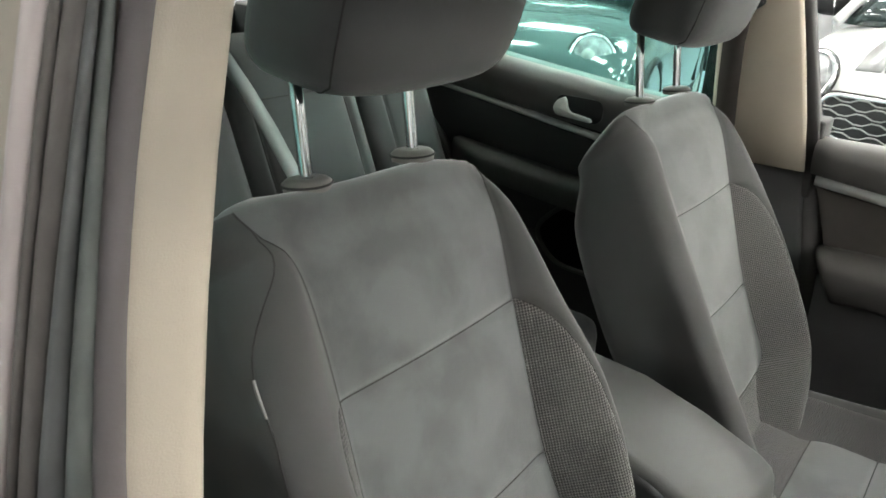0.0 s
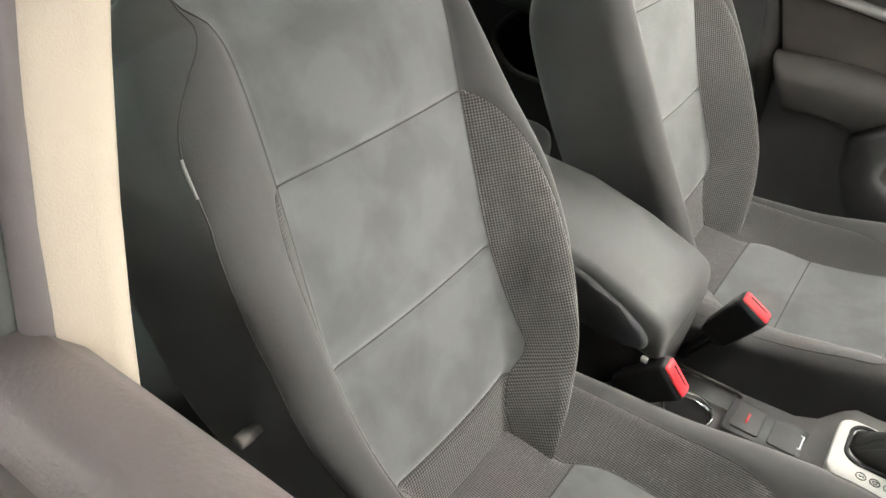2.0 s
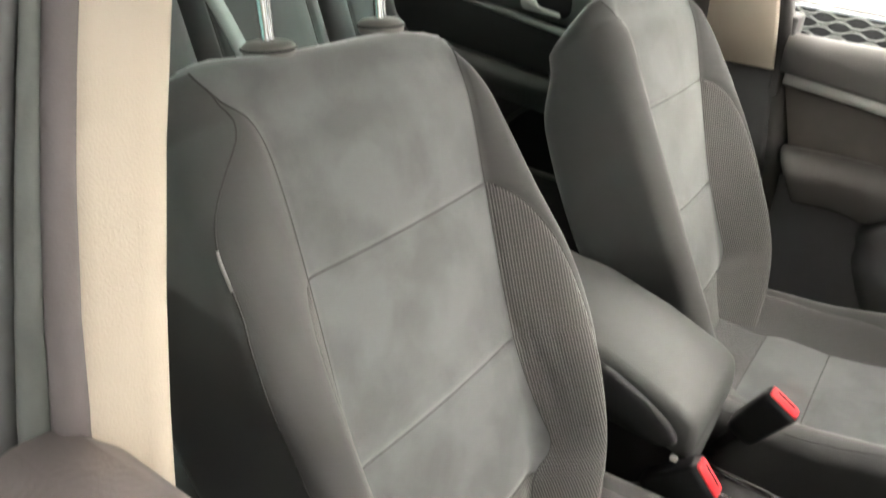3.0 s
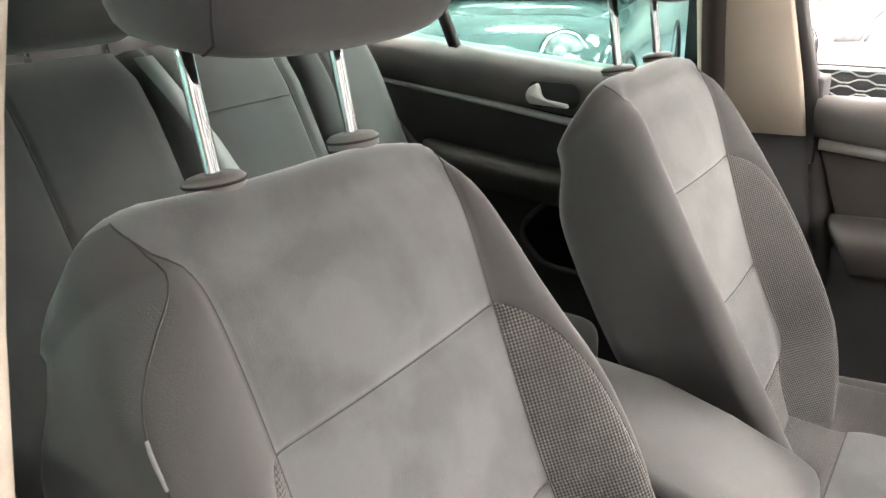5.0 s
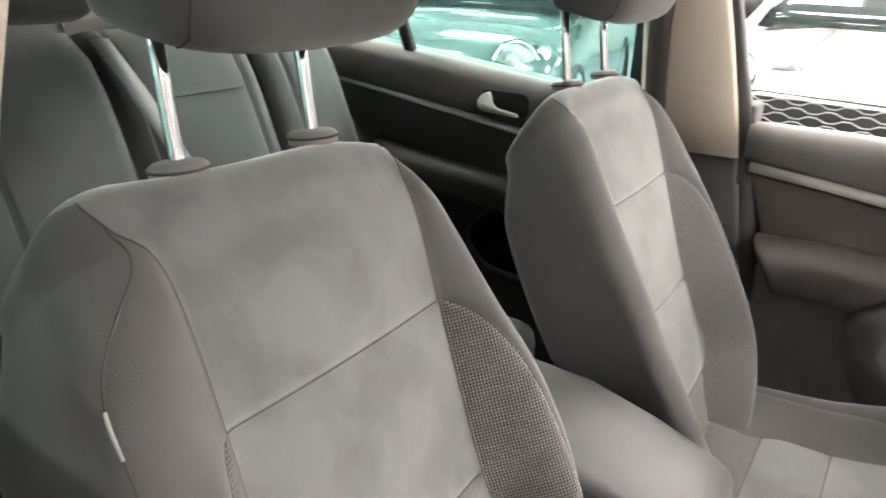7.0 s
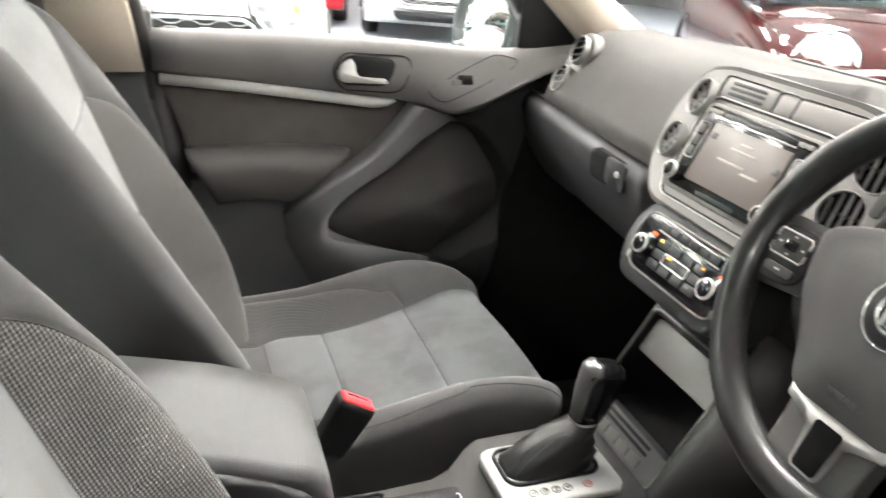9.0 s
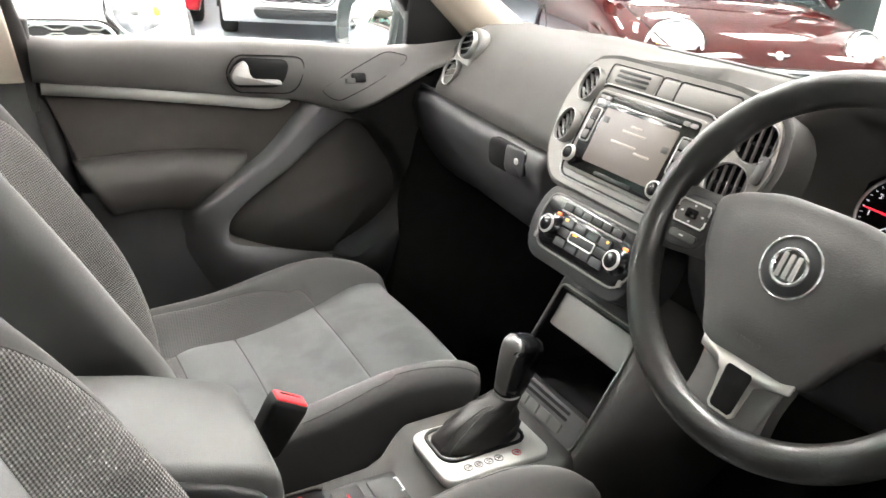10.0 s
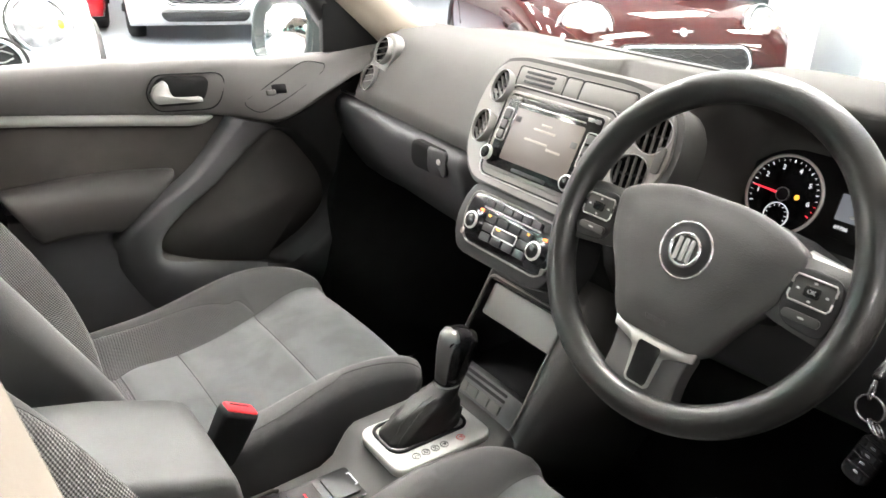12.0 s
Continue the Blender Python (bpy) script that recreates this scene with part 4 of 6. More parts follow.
BENCH = material("dark_bench_fabric", (0.034, 0.036, 0.037), 0.85, vary=0.18, scale=8, grain=0.3, grain_scale=900, sheen=0.2)
bench = thing("rear_bench", "dark grey fabric rear bench with headrests", "car seat", (-0.95, 0, 0.32))
for y0, y1, lines in ((-0.66, -0.008, (-0.252, -0.46)), (-0.003, 0.345, (0.04, 0.296)), (0.352, 0.60, (0.42,))):
    rings = []
    for k in range(13):
        v = k / 12
        c = Vector((-0.80 - 0.295 * v, 0, 0.60 + 0.69 * v))
        t = 0.055 * (1 - abs(2 * v - 1) ** 8) + 0.012
        fwd = Vector((0.92, 0, 0.39))
        cols = sorted({y0 + 0.012, y0 + 0.035, y1 - 0.035, y1 - 0.012} | set(np.linspace(y0 + 0.05, y1 - 0.05, 7).tolist()) | {q + d for q in lines for d in (-0.012, -0.005, 0, 0.005, 0.012)})
        ring = [(y0, -0.08), (y0, t - 0.022)]
        for y in cols:
            e = min(y - y0, y1 - y)
            n = t - 0.012 * max(0, 1 - e / 0.035) ** 2 + 0.006 * math.sin(math.pi * (y - y0) / (y1 - y0))
            ring.append((y, n - 0.005 * math.exp(-(min(abs(y - q) for q in lines) / 0.006) ** 2)))
        ring += [(y1, t - 0.022), (y1, -0.08)]
        rings.append([c + Vector((0, y, 0)) + fwd * n for y, n in ring])
    back = part("backrest", loft(rings), BENCH, bench)
    for q in lines:
        k = min(range(2, len(cols) + 2), key=lambda a: abs(rings[6][a].y - q))
        part("seam", tube([r[k] + Vector((0.0007, 0, 0)) for r in rings[1:12]], 0.0014, 5), PIPING, back)
k = Vector((-0.80 - 0.295 * 0.80, 0, 0.60 + 0.69 * 0.80)) + Vector((0.92, 0, 0.39)) * 0.0715
part("seam", tube([k + Vector((0, y, 0)) for y in np.linspace(0.04, 0.296, 8)], 0.0013, 5), PIPING, bench)
part("bench_cushion", box(-0.98, -0.42, -0.66, 0.66, 0.42, 0.66, 0.05, 4), BENCH, bench)
part("parcel_shelf", box(-1.80, -1.16, -0.62, 0.62, 1.10, 1.14, 0.01), HARD, bench, "black luggage cover")
for y in (-0.42, -0.09, 0.38):
    part("headrest", box(-0.06, 0.06, -0.13, 0.13, -0.085, 0.085, 0.045, 5, pose(-1.11, y, 1.395, 0, -18, 0)), FABRIC, bench)
    for dy in (-0.07, 0.07):
        part("headrest_post", tube([(-1.10, y + dy, 1.27), (-1.11, y + dy, 1.36)], 0.006), CHROME, bench)


for side in (1, -1):
    q = thing("quarter_trim", "dark rear quarter trim with beige upper pillar", "trim", (-1.4, side * 0.7, 0.4), kind="structure")
    part("quarter_panel", prism([(-1.15, 0.35), (-1.15, 1.24), (-1.82, 1.28), (-1.82, 0.35)], "y", side * 0.66, side * 0.79, 0.01), HARD, q)
    part("quarter_skin", prism([(-1.165, 0.45), (-1.165, 1.22), (-1.86, 1.26), (-1.86, 0.45)], "y", side * 0.80, side * 0.84, 0.01), PAINT, q, "painted outer skin")
    part("c_pillar", loft([[(x - 0.10, side * y, z), (x + 0.06, side * y, z), (x + 0.06, side * (y + 0.05), z), (x - 0.10, side * (y + 0.05), z)] for z, x, y in ((1.155, -1.235, 0.655), (1.24, -1.235, 0.655), (1.45, -1.22, 0.635), (1.66, -1.18, 0.60))]), BEIGE, q)
tail = thing("tailgate", "dark tailgate trim with tinted rear window", "tailgate", (-1.85, 0, 0.5), kind="structure")
part("tailgate_panel", box(-1.90, -1.82, -0.70, 0.70, 0.35, 1.26, 0.02), HARD, tail)
g = sheet("rear_pane", [(-1.86, -0.62, 1.26), (-1.86, 0.62, 1.26), (-1.55, 0.52, 1.64), (-1.55, -0.52, 1.64)], TINT, tail, 0.003, "", "green tinted rear glass")
g.visible_shadow = False

# ---------------- door mirror, windscreen, side glass ----------------
mirror = thing("door_mirror", "dark grey door mirror with pale glass", "mirror", (0.72, 0.90, 1.1), group="")
M = Matrix.Translation((0.70, 0.985, 1.160)) @ pose(0, 0, 0, 0, 0, 32) @ pose(0, 0, 0, 0, 14, 0)
shell_rings = []
for d, f in ((0.0, 1.0), (0.012, 1.06), (0.045, 1.05), (0.08, 0.9), (0.105, 0.6), (0.115, 0.2)):
    shell_rings.append([M @ Vector((d, y * f, z * f)) for y, z in rounded(0.205, 0.165, 0.06, 6)])
part("mirror_housing", loft(shell_rings), HOUSING, mirror)
part("mirror_glass", prism(rounded(0.185, 0.145, 0.052, 6), "x", -0.024, 0.0, 0.0, 1, M @ pose(0, 0, 0, 0, -4, -14)), MIRROR, mirror, "silvered mirror glass")
part("mirror_rim", tube([M @ pose(0, 0, 0, 0, -4, -14) @ Vector((-0.018, y, z)) for y, z in rounded(0.194, 0.154, 0.056, 6)], 0.009, 8, True), HOUSING, mirror)
part("mirror_arm", box(0.0, 0.05, -0.18, -0.07, -0.075, -0.035, 0.012, 3, M), HOUSING, mirror)

screen = sheet("windscreen", [(1.36, -0.62, 1.14), (1.36, 0.62, 1.14), (0.40, 0.56, 1.655), (0.40, -0.56, 1.655)], GLASS, None, 0.004, "structure", "clear laminated windscreen", "windscreen")
screen.visible_shadow = False
side_glass = sheet("window_1", [(-0.06, 0.768, 1.15), (0.64, 0.768, 1.15), (0.30, 0.675, 1.60), (-0.10, 0.668, 1.62)], GLASS, None, 0.003, "structure", "clear passenger side window", "window")
side_glass.visible_shadow = False

# seat belt on the passenger's pillar and at the rear
belt = thing("seat_belt", "dark brown seat belt hanging on the pillar", "seat belt", (-0.2, 0.70, 0.6))
part("belt_web", loft([[(x - 0.022, y, z), (x + 0.022, y - 0.004, z), (x + 0.022, y - 0.0025, z), (x - 0.022, y + 0.0015, z)] for z, x, y in ((0.62, -0.205, 0.690), (0.95, -0.222, 0.685), (1.12, -0.228, 0.676), (1.25, -0.232, 0.652), (1.34, -0.232, 0.634), (1.395, -0.226, 0.624))]), WEB, belt)
part("belt_guide", box(-0.042, 0.042, -0.012, 0.010, -0.011, 0.011, 0.007, 3, pose(-0.222, 0.624, 1.402, 0, -36, 0)), BLACK, belt, "black belt guide loop")
part("guide_cover", box(-0.045, 0.045, -0.006, 0.022, -0.03, 0.03, 0.014, 4, pose(-0.234, 0.630, 1.432, 0, -36, 0)), BEIGE, belt, "beige cover of the belt guide")
STRAP = material("pale_grey_webbing", (0.19, 0.205, 0.205), 0.65, vary=0.1, grain=0.4)
rear_belt = thing("seat_belt", "pale grey rear seat belt lying on the bench", "seat belt", (-1.0, 0.1, 0.9))
part("belt_web", loft([[(x + 0.004, y - 0.019, z), (x + 0.004, y + 0.019, z), (x + 0.0055, y + 0.019, z + 0.001), (x + 0.0055, y - 0.019, z + 0.001)] for z, x, y in ((1.29, -1.000, -0.020), (1.21, -0.958, 0.012), (1.13, -0.925, 0.042), (1.0, -0.868, 0.078), (0.86, -0.808, 0.115), (0.70, -0.745, 0.15))]), STRAP, rear_belt)
# ---------------- lettering ----------------
def lettering(text, size, m, depth=0.0004):
    """A bmesh of words in the built-in font, centred, in the plane of m."""
    data = bpy.data.curves.new("words", "FONT")
    data.body, data.size, data.extrude, data.align_x, data.align_y = text, size, depth, "CENTER", "CENTER"
    ob = bpy.data.objects.new("words", data)
    me = bpy.data.meshes.new_from_object(ob)
    bm = bmesh.new()
    bm.from_mesh(me)
    bmesh.ops.transform(bm, matrix=m, verts=bm.verts)
    bpy.data.objects.remove(ob)
    bpy.data.meshes.remove(me)
    bpy.data.curves.remove(data)
    return bm


def glowing(name, colour, strength):
    m = bpy.data.materials.new(name)
    m.use_nodes = True
    b = m.node_tree.nodes["Principled BSDF"]
    b.inputs["Base Color"].default_value = (*[c * 0.3 for c in colour], 1)
    b.inputs["Emission Color"].default_value = (*colour, 1)
    b.inputs["Emission Strength"].default_value = strength
    b.inputs["Roughness"].default_value = 0.4
    return m


AMBER = glowing("amber_light", (1.0, 0.42, 0.05), 0.8)
ORANGE = glowing("orange_light", (1.0, 0.16, 0.03), 1.0)
DIALWHITE = glowing("dial_white", (0.9, 0.9, 0.92), 0.5)
NEEDLE = glowing("red_needle", (0.9, 0.03, 0.05), 0.8)
PRINT = material("pale_print", (0.5, 0.5, 0.5), 0.6)
MARK = material("faint_embossed_mark", (0.034, 0.033, 0.032), 0.5)
RING = material("grey_ring", (0.30, 0.295, 0.285), 0.4, 0.5, vary=0.05)
SATIN = material("satin_metal", (0.50, 0.49, 0.475), 0.34, 0.65, vary=0.06)
SMOKE = material("smoked_chrome", (0.16, 0.16, 0.16), 0.22, 0.8, vary=0.05)
SPINE = material("brushed_dark_silver", (0.19, 0.187, 0.184), 0.30, 0.9, vary=0.08)
GAITER = material("soft_black_leather", (0.016, 0.0155, 0.015), 0.34, vary=0.15, scale=30, grain=0.35, grain_scale=420)
PRINT_DARK = material("grey_stitching", (0.05, 0.05, 0.05), 0.7)
BUTTON = material("dark_button", (0.04, 0.038, 0.037), 0.4, vary=0.1)
SCREEN = bpy.data.materials.new("lit_screen")
SCREEN.use_nodes = True
sn, sl = SCREEN.node_tree.nodes, SCREEN.node_tree.links
sb = sn["Principled BSDF"]
sb.inputs["Base Color"].default_value, sb.inputs["Roughness"].default_value = (0.02, 0.018, 0.016, 1), 0.32
sb.inputs["Emission Color"].default_value, sb.inputs["Emission Strength"].default_value = (0.55, 0.45, 0.38, 1), 0.16
FAINT = glowing("faint_screen_text", (0.55, 0.46, 0.40), 0.20)
DISPLAY = glowing("grey_display", (0.62, 0.66, 0.74), 0.085)

# ---------------- dashboard ----------------
dash = thing("dashboard", "dark grey soft plastic dashboard with glovebox", "dashboard", (0.8, 0, 0.4))
FLAT = ((1.34, 1.146), (1.24, 1.167), (1.08, 1.185), (1.05, 1.186), (1.035, 1.186), (0.885, 1.203), (0.87, 1.2045), (0.84, 1.206), (0.775, 1.203), (0.735, 1.185), (0.70, 1.145), (0.672, 1.10), (0.658, 1.072), (0.72, 1.05), (1.38, 1.0))
HOOD = ((1.34, 1.147), (1.24, 1.187), (1.08, 1.225), (1.05, 1.231), (1.035, 1.234), (0.885, 1.2555), (0.87, 1.2565), (0.82, 1.258), (0.765, 1.250), (0.755, 1.238), (0.82, 1.205), (0.905, 1.165), (0.868, 1.035), (0.72, 1.03), (1.38, 1.0))


def swell(y):
    return -0.026 + 0.045 * min(1, abs(y) / 0.6) ** 1.5


def dash_ring(y):
    """The dashboard's outline at y, from the windscreen over the top and down to the knees."""
    h = smooth(0.235, 0.16, abs(y + 0.38)) if abs(y + 0.38) > 0.16 else 1.0
    e = 0.05 * smooth(0.6, 0.7, abs(y))
    out = []
    for k, ((x, z), (u, v)) in enumerate(zip(FLAT, HOOD)):
        x, z = x + (u - x) * h, z + (v - z) * h
        if k in (4, 5):
            z -= 0.034 * smooth(-0.138, -0.126, y) * smooth(0.212, 0.2, y)
        if 5 <= k <= 12:
            x += swell(y) * (1 - h) + e
        out.append((x, y, z))
    return out


ys = sorted(set(np.linspace(-0.70, 0.70, 71).tolist()) | {-0.38 + s * d for s in (-1, 1) for d in (0.16, 0.17, 0.18, 0.19, 0.2, 0.21, 0.22, 0.235)} | {-0.138, -0.132, -0.126, 0.2, 0.206, 0.212})
part("upper_pad", loft([dash_ring(y) for y in ys]), DASH, dash)
part("seam_line", tube([(0.668 + swell(y), y, 1.0725) for y in np.linspace(0.14, 0.685, 24)], 0.003, 8), BLACK, dash, "black joint line")


# dash plastic made darker: the shade under the dash is in this colour
SHADED_GLOVE = material("shaded_glovebox_plastic", (0.029, 0.029, 0.031), 0.5, vary=0.12, grain=0.4, grain_scale=600, spec=0.4)


def dash_low(y):
    pts = [(0.72, 1.062), (0.668, 1.067), (0.655, 1.060), (0.649, 1.038), (0.661, 0.99), (0.688, 0.94), (0.728, 0.89), (0.78, 0.85), (0.86, 0.82), (0.9, 0.9)]
    return [(x + swell(y), y, z) for x, z in pts]


glovebox = part("glovebox", loft([dash_low(y) for y in np.linspace(0.155, 0.685, 20)]), SHADED_GLOVE, dash, "hard plastic glovebox, shade put into its dark colour")
part("latch_recess", prism(rounded(0.112, 0.050, 0.016, 5, 0.269, 1.034), "x", 0.6332, 0.646, 0.001), CARPET, glovebox)
part("latch", prism(rounded(0.056, 0.048, 0.010, 5, 0.243, 1.034), "x", 0.6315, 0.641, 0.002), SHADED_GLOVE, glovebox)
part("lock", lathe([(0, 0.002), (0.0035, 0.002), (0.0055, 0.001), (0.0055, -0.002)], pose(0.6310, 0.236, 1.036, 0, -90, 0), 20), SATIN, glovebox)
# dark material on the driver's side also holds the shade under the dash
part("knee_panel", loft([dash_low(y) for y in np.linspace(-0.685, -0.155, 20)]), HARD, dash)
# added beige cover over the knee panel's end, painting outside light on it
part("lit_knee_side", loft([[(x - 0.004, y, z) for x, y, z in dash_low(y)[1:9]] + [(0.87, y, 0.95)] for y in np.linspace(-0.684, -0.556, 6)]), BEIGE, dash, "lower side of the dash, light put into its beige colour")
part("trim_strip", loft([[(x, y, z + a), (x - 0.004, y, z + a - 0.002), (x - 0.004, y, z - a + 0.002), (x, y, z - a), (x + 0.02, y, z)] for x, y, z, a in ((0.672, -0.41, 1.097, 0.004), (0.668, -0.44, 1.094, 0.007), (0.664, -0.52, 1.086, 0.008), (0.672, -0.60, 1.078, 0.007), (0.685, -0.66, 1.070, 0.005))]), SATIN, dash, "satin trim strip under the dials")
# tray on the top, in front of the windscreen
part("tray_mat", loft([[(x, y, z + d) for x, y, z in ((0.885, -0.12, 1.169), (0.885, 0.195, 1.169), (1.03, 0.195, 1.1525), (1.03, -0.12, 1.1525))] for d in (0.0, 0.0035)]), HARD, dash, "dark rubber tray mat")
part("windscreen_vent", prism(rounded(0.02, 1.0, 0.009, 4, 1.18, 0.0), "z", 1.150, 1.1785, 0.001), HARD, dash, "dark demister slot")


def pierce(ob, holes):
    """Cuts round holes, (matrix, radius, depth), through a part."""
    for m, r, d in holes:
        me = bpy.data.meshes.new("hole")
        bm = lathe([(0, -d), (r, -d), (r, 0.03), (0, 0.03)], ob.matrix_world.inverted() @ m, 40)
        bmesh.ops.remove_doubles(bm, verts=bm.verts, dist=1e-6)
        bmesh.ops.recalc_face_normals(bm, faces=bm.faces)
        bm.to_mesh(me)
        bm.free()
        tool = bpy.data.objects.new("hole", me)
        scene.collection.objects.link(tool)
        tool.matrix_world = ob.matrix_world
        mod = ob.modifiers.new("hole", "BOOLEAN")
        mod.operation, mod.object, mod.solver = "DIFFERENCE", tool, "EXACT"
        bpy.context.view_layer.update()
        cut = bpy.data.meshes.new_from_object(ob.evaluated_get(bpy.context.evaluated_depsgraph_get()))
        ob.modifiers.clear()
        ob.data = cut
        bpy.data.objects.remove(tool)
        for p in cut.polygons:
            p.use_smooth = False


def vent(parent, m, r, n=4, deep=0.024):
    """A round air vent: bright ring, dark well and slats."""
    v = part("air_vent", lathe([(r * 1.02, -0.022), (r * 1.05, -0.020), (r * 1.055, 0.002), (r * 1.045, 0.0036), (r * 1.015, 0.0036), (r * 1.0, 0.002), (r * 0.99, -0.002)], m, 40), RING, parent, "round vent with grey ring")
    part("well", lathe([(0, -deep), (r * 0.93, -deep), (r * 0.975, -deep * 0.75), (r * 0.992, -0.0015)], m, 32), CARPET, v, "black vent well")
    for k in range(n):
        t = -1 + 2 * (k + 0.5) / n
        h = r * math.sqrt(1 - t * t) * 0.97
        part("slat", box(-h, h, -0.0009, 0.0009, -min(0.007, deep - 0.001), -0.0015, 0.0005, 1, m @ pose(0, t * r, 0, 10, 0, 0)), SLAT, v)
    part("slat_bar", box(-0.0017, 0.0017, -r * 0.92, r * 0.92, -min(0.0085, deep - 0.0005), -0.0045, 0.0008, 1, m), HARD, v)
    return v


CORNER = Matrix.Translation((0.7150, 0.5720, 1.1437))
up, out = Vector((0.30, -0.36, 0.88)).normalized(), Vector((-0.80, 0, 0.60))
side_way = up.cross(out).normalized()
out = side_way.cross(up)
CORNER = CORNER @ Matrix((side_way, up, out)).transposed().to_4x4()
for v in (0.033, -0.033):
    vent(dash, CORNER @ pose(0, v, 0.0095, 0, 0, 35), 0.0265, 4, 0.0075)
part("vent_surround", loft([[CORNER @ Vector((a * f, b * f, w)) for a, b in rounded(0.074, 0.142, 0.034, 7)] for f, w in ((1.0, -0.02), (1.0, -0.001), (0.97, 0.001), (0.80, 0.001))]), SLAT, dash, "grey surround of the round vents")

# ---------------- centre stack ----------------
# a frame in the plane of the centre stack: u to the passenger's side, v up the face, w towards the rear
STACK = Matrix.Translation((0.632, 0, 1.077)) @ Matrix(((0, 0.423, -0.906, 0), (1, 0, 0, 0), (0, 0.906, 0.423, 0), (0, 0, 0, 1)))
stack = thing("centre_stack", "grey centre stack with radio, round vents and climate panel", "centre stack", (0.65, 0, 0.9))


def flat(name, outline, w0, w1, mat, parent, label="", bevel=0.0012):
    return part(name, prism(outline, "z", w0, w1, bevel, 2, STACK), mat, parent, label)


BEZEL = smooth_outline([(-0.125, 0.166), (0.106, 0.165), (0.152, 0.154), (0.172, 0.085), (0.160, 0.010), (0.122, -0.034), (-0.128, -0.038), (-0.19, 0.0), (-0.224, 0.075), (-0.205, 0.146)])
surround = flat("surround", [(u * 1.045, 0.063 + (v - 0.063) * 1.07) for u, v in BEZEL], -0.06, -0.002, SOFT, stack, "dark grey soft surround", 0.008)
part("stack_core", box(0.70, 0.95, -0.13, 0.13, 0.80, 1.10, 0.01), HARD, stack, "dark stack carcass")
bezel = flat("bezel", BEZEL, -0.02, 0.004, TRIM, stack, "grey painted bezel", 0.006)
holes = []
for u, v, turn, slats in ((0.129, 0.117, 15, 40), (0.138, 0.048, 15, 40), (-0.185, 0.110, -12, 84), (-0.174, 0.052, -12, 84)):
    m = STACK @ pose(u, v, 0.0075, 0, turn, 0) @ pose(0, 0, 0, 0, 0, slats)
    vent(stack, m, 0.0258, 5)
    holes.append((m, 0.0262, 0.028))
pierce(bezel, holes)
pierce(surround, holes)
grille = flat("grille", rounded(0.098, 0.028, 0.005, 3, 0.052, 0.141), 0.004, 0.0055, TRIM, stack)
for k in (-1, 0, 1):
    flat("slot", rounded(0.066, 0.0042, 0.002, 2, 0.052, 0.141 + 0.0075 * k), 0.0064, 0.0072, BLACK, grille, "", 0.0003)
flat("warning_button", rounded(0.030, 0.025, 0.004, 3, -0.017, 0.141), 0.004, 0.0055, TRIM, stack)
flat("blank_cover", rounded(0.100, 0.027, 0.005, 3, -0.085, 0.141), 0.004, 0.0055, TRIM, stack)
for name, u, w in (("joint", 0.052, 0.104), ("joint", -0.017, 0.034), ("joint", -0.085, 0.105)):
    part(name, tube([STACK @ Vector((a, b, 0.0045)) for a, b in rounded(w, 0.032, 0.006, 4, u, 0.141)], 0.0012, 6, True), BLACK, stack)
flat("climate_housing", smooth_outline([(-0.112, -0.038), (0.112, -0.038), (0.122, -0.10), (0.100, -0.152), (-0.100, -0.152), (-0.122, -0.10)]), -0.08, 0.0, HARD, stack, "", 0.006)
# the radio and the climate panel sit a little towards the driver
RADIO, CLIMATE = STACK @ pose(-0.005, 0, 0), STACK @ pose(-0.005, 0, 0)


def face_flat(name, outline, w0, w1, mat, parent, label="", bevel=0.0012):
    return part(name, prism(outline, "z", w0, w1, bevel, 2, RADIO), mat, parent, label)


def low_flat(name, outline, w0, w1, mat, parent, label="", bevel=0.0012):
    return part(name, prism(outline, "z", w0, w1, bevel, 2, CLIMATE), mat, parent, label)


part("bezel_groove", tube([RADIO @ Vector((a, b, 0.0046)) for a, b in rounded(0.226, 0.146, 0.018, 5, 0, 0.051)], 0.0013, 6, True), BLACK, stack, "dark joint round the radio")
part("bezel_edge", tube([RADIO @ Vector((a, b, 0.0052)) for a, b in rounded(0.231, 0.151, 0.020, 5, 0, 0.051)], 0.0010, 6, True), SATIN, stack, "bright bevelled edge of the bezel")
radio = face_flat("radio", rounded(0.212, 0.128, 0.010, 4, 0, 0.052), 0.0, 0.010, TRIM, stack, "radio with lit colour screen", 0.003)
face_flat("fascia", rounded(0.196, 0.118, 0.006, 3, 0, 0.053), 0.0098, 0.0112, GLOSS, radio, "gloss black fascia", 0.0005)
face_flat("screen", rounded(0.143, 0.083, 0.003, 3, 0, 0.0505), 0.011, 0.0122, SCREEN, radio, "lit brown radio screen", 0.0003)
for u, v, w in ((0.0, 0.077, 0.022), (0.0, 0.068, 0.046), (-0.063, 0.063, 0.012), (0.062, 0.075, 0.012), (0.01, 0.050, 0.05), (-0.03, 0.044, 0.03)):
    face_flat("screen_bar", rounded(w, 0.0035 if w > 0.013 else 0.009, 0.001, 2, u, v), 0.0121, 0.0126, FAINT if w > 0.013 else BUTTON, radio, "", 0.0001)
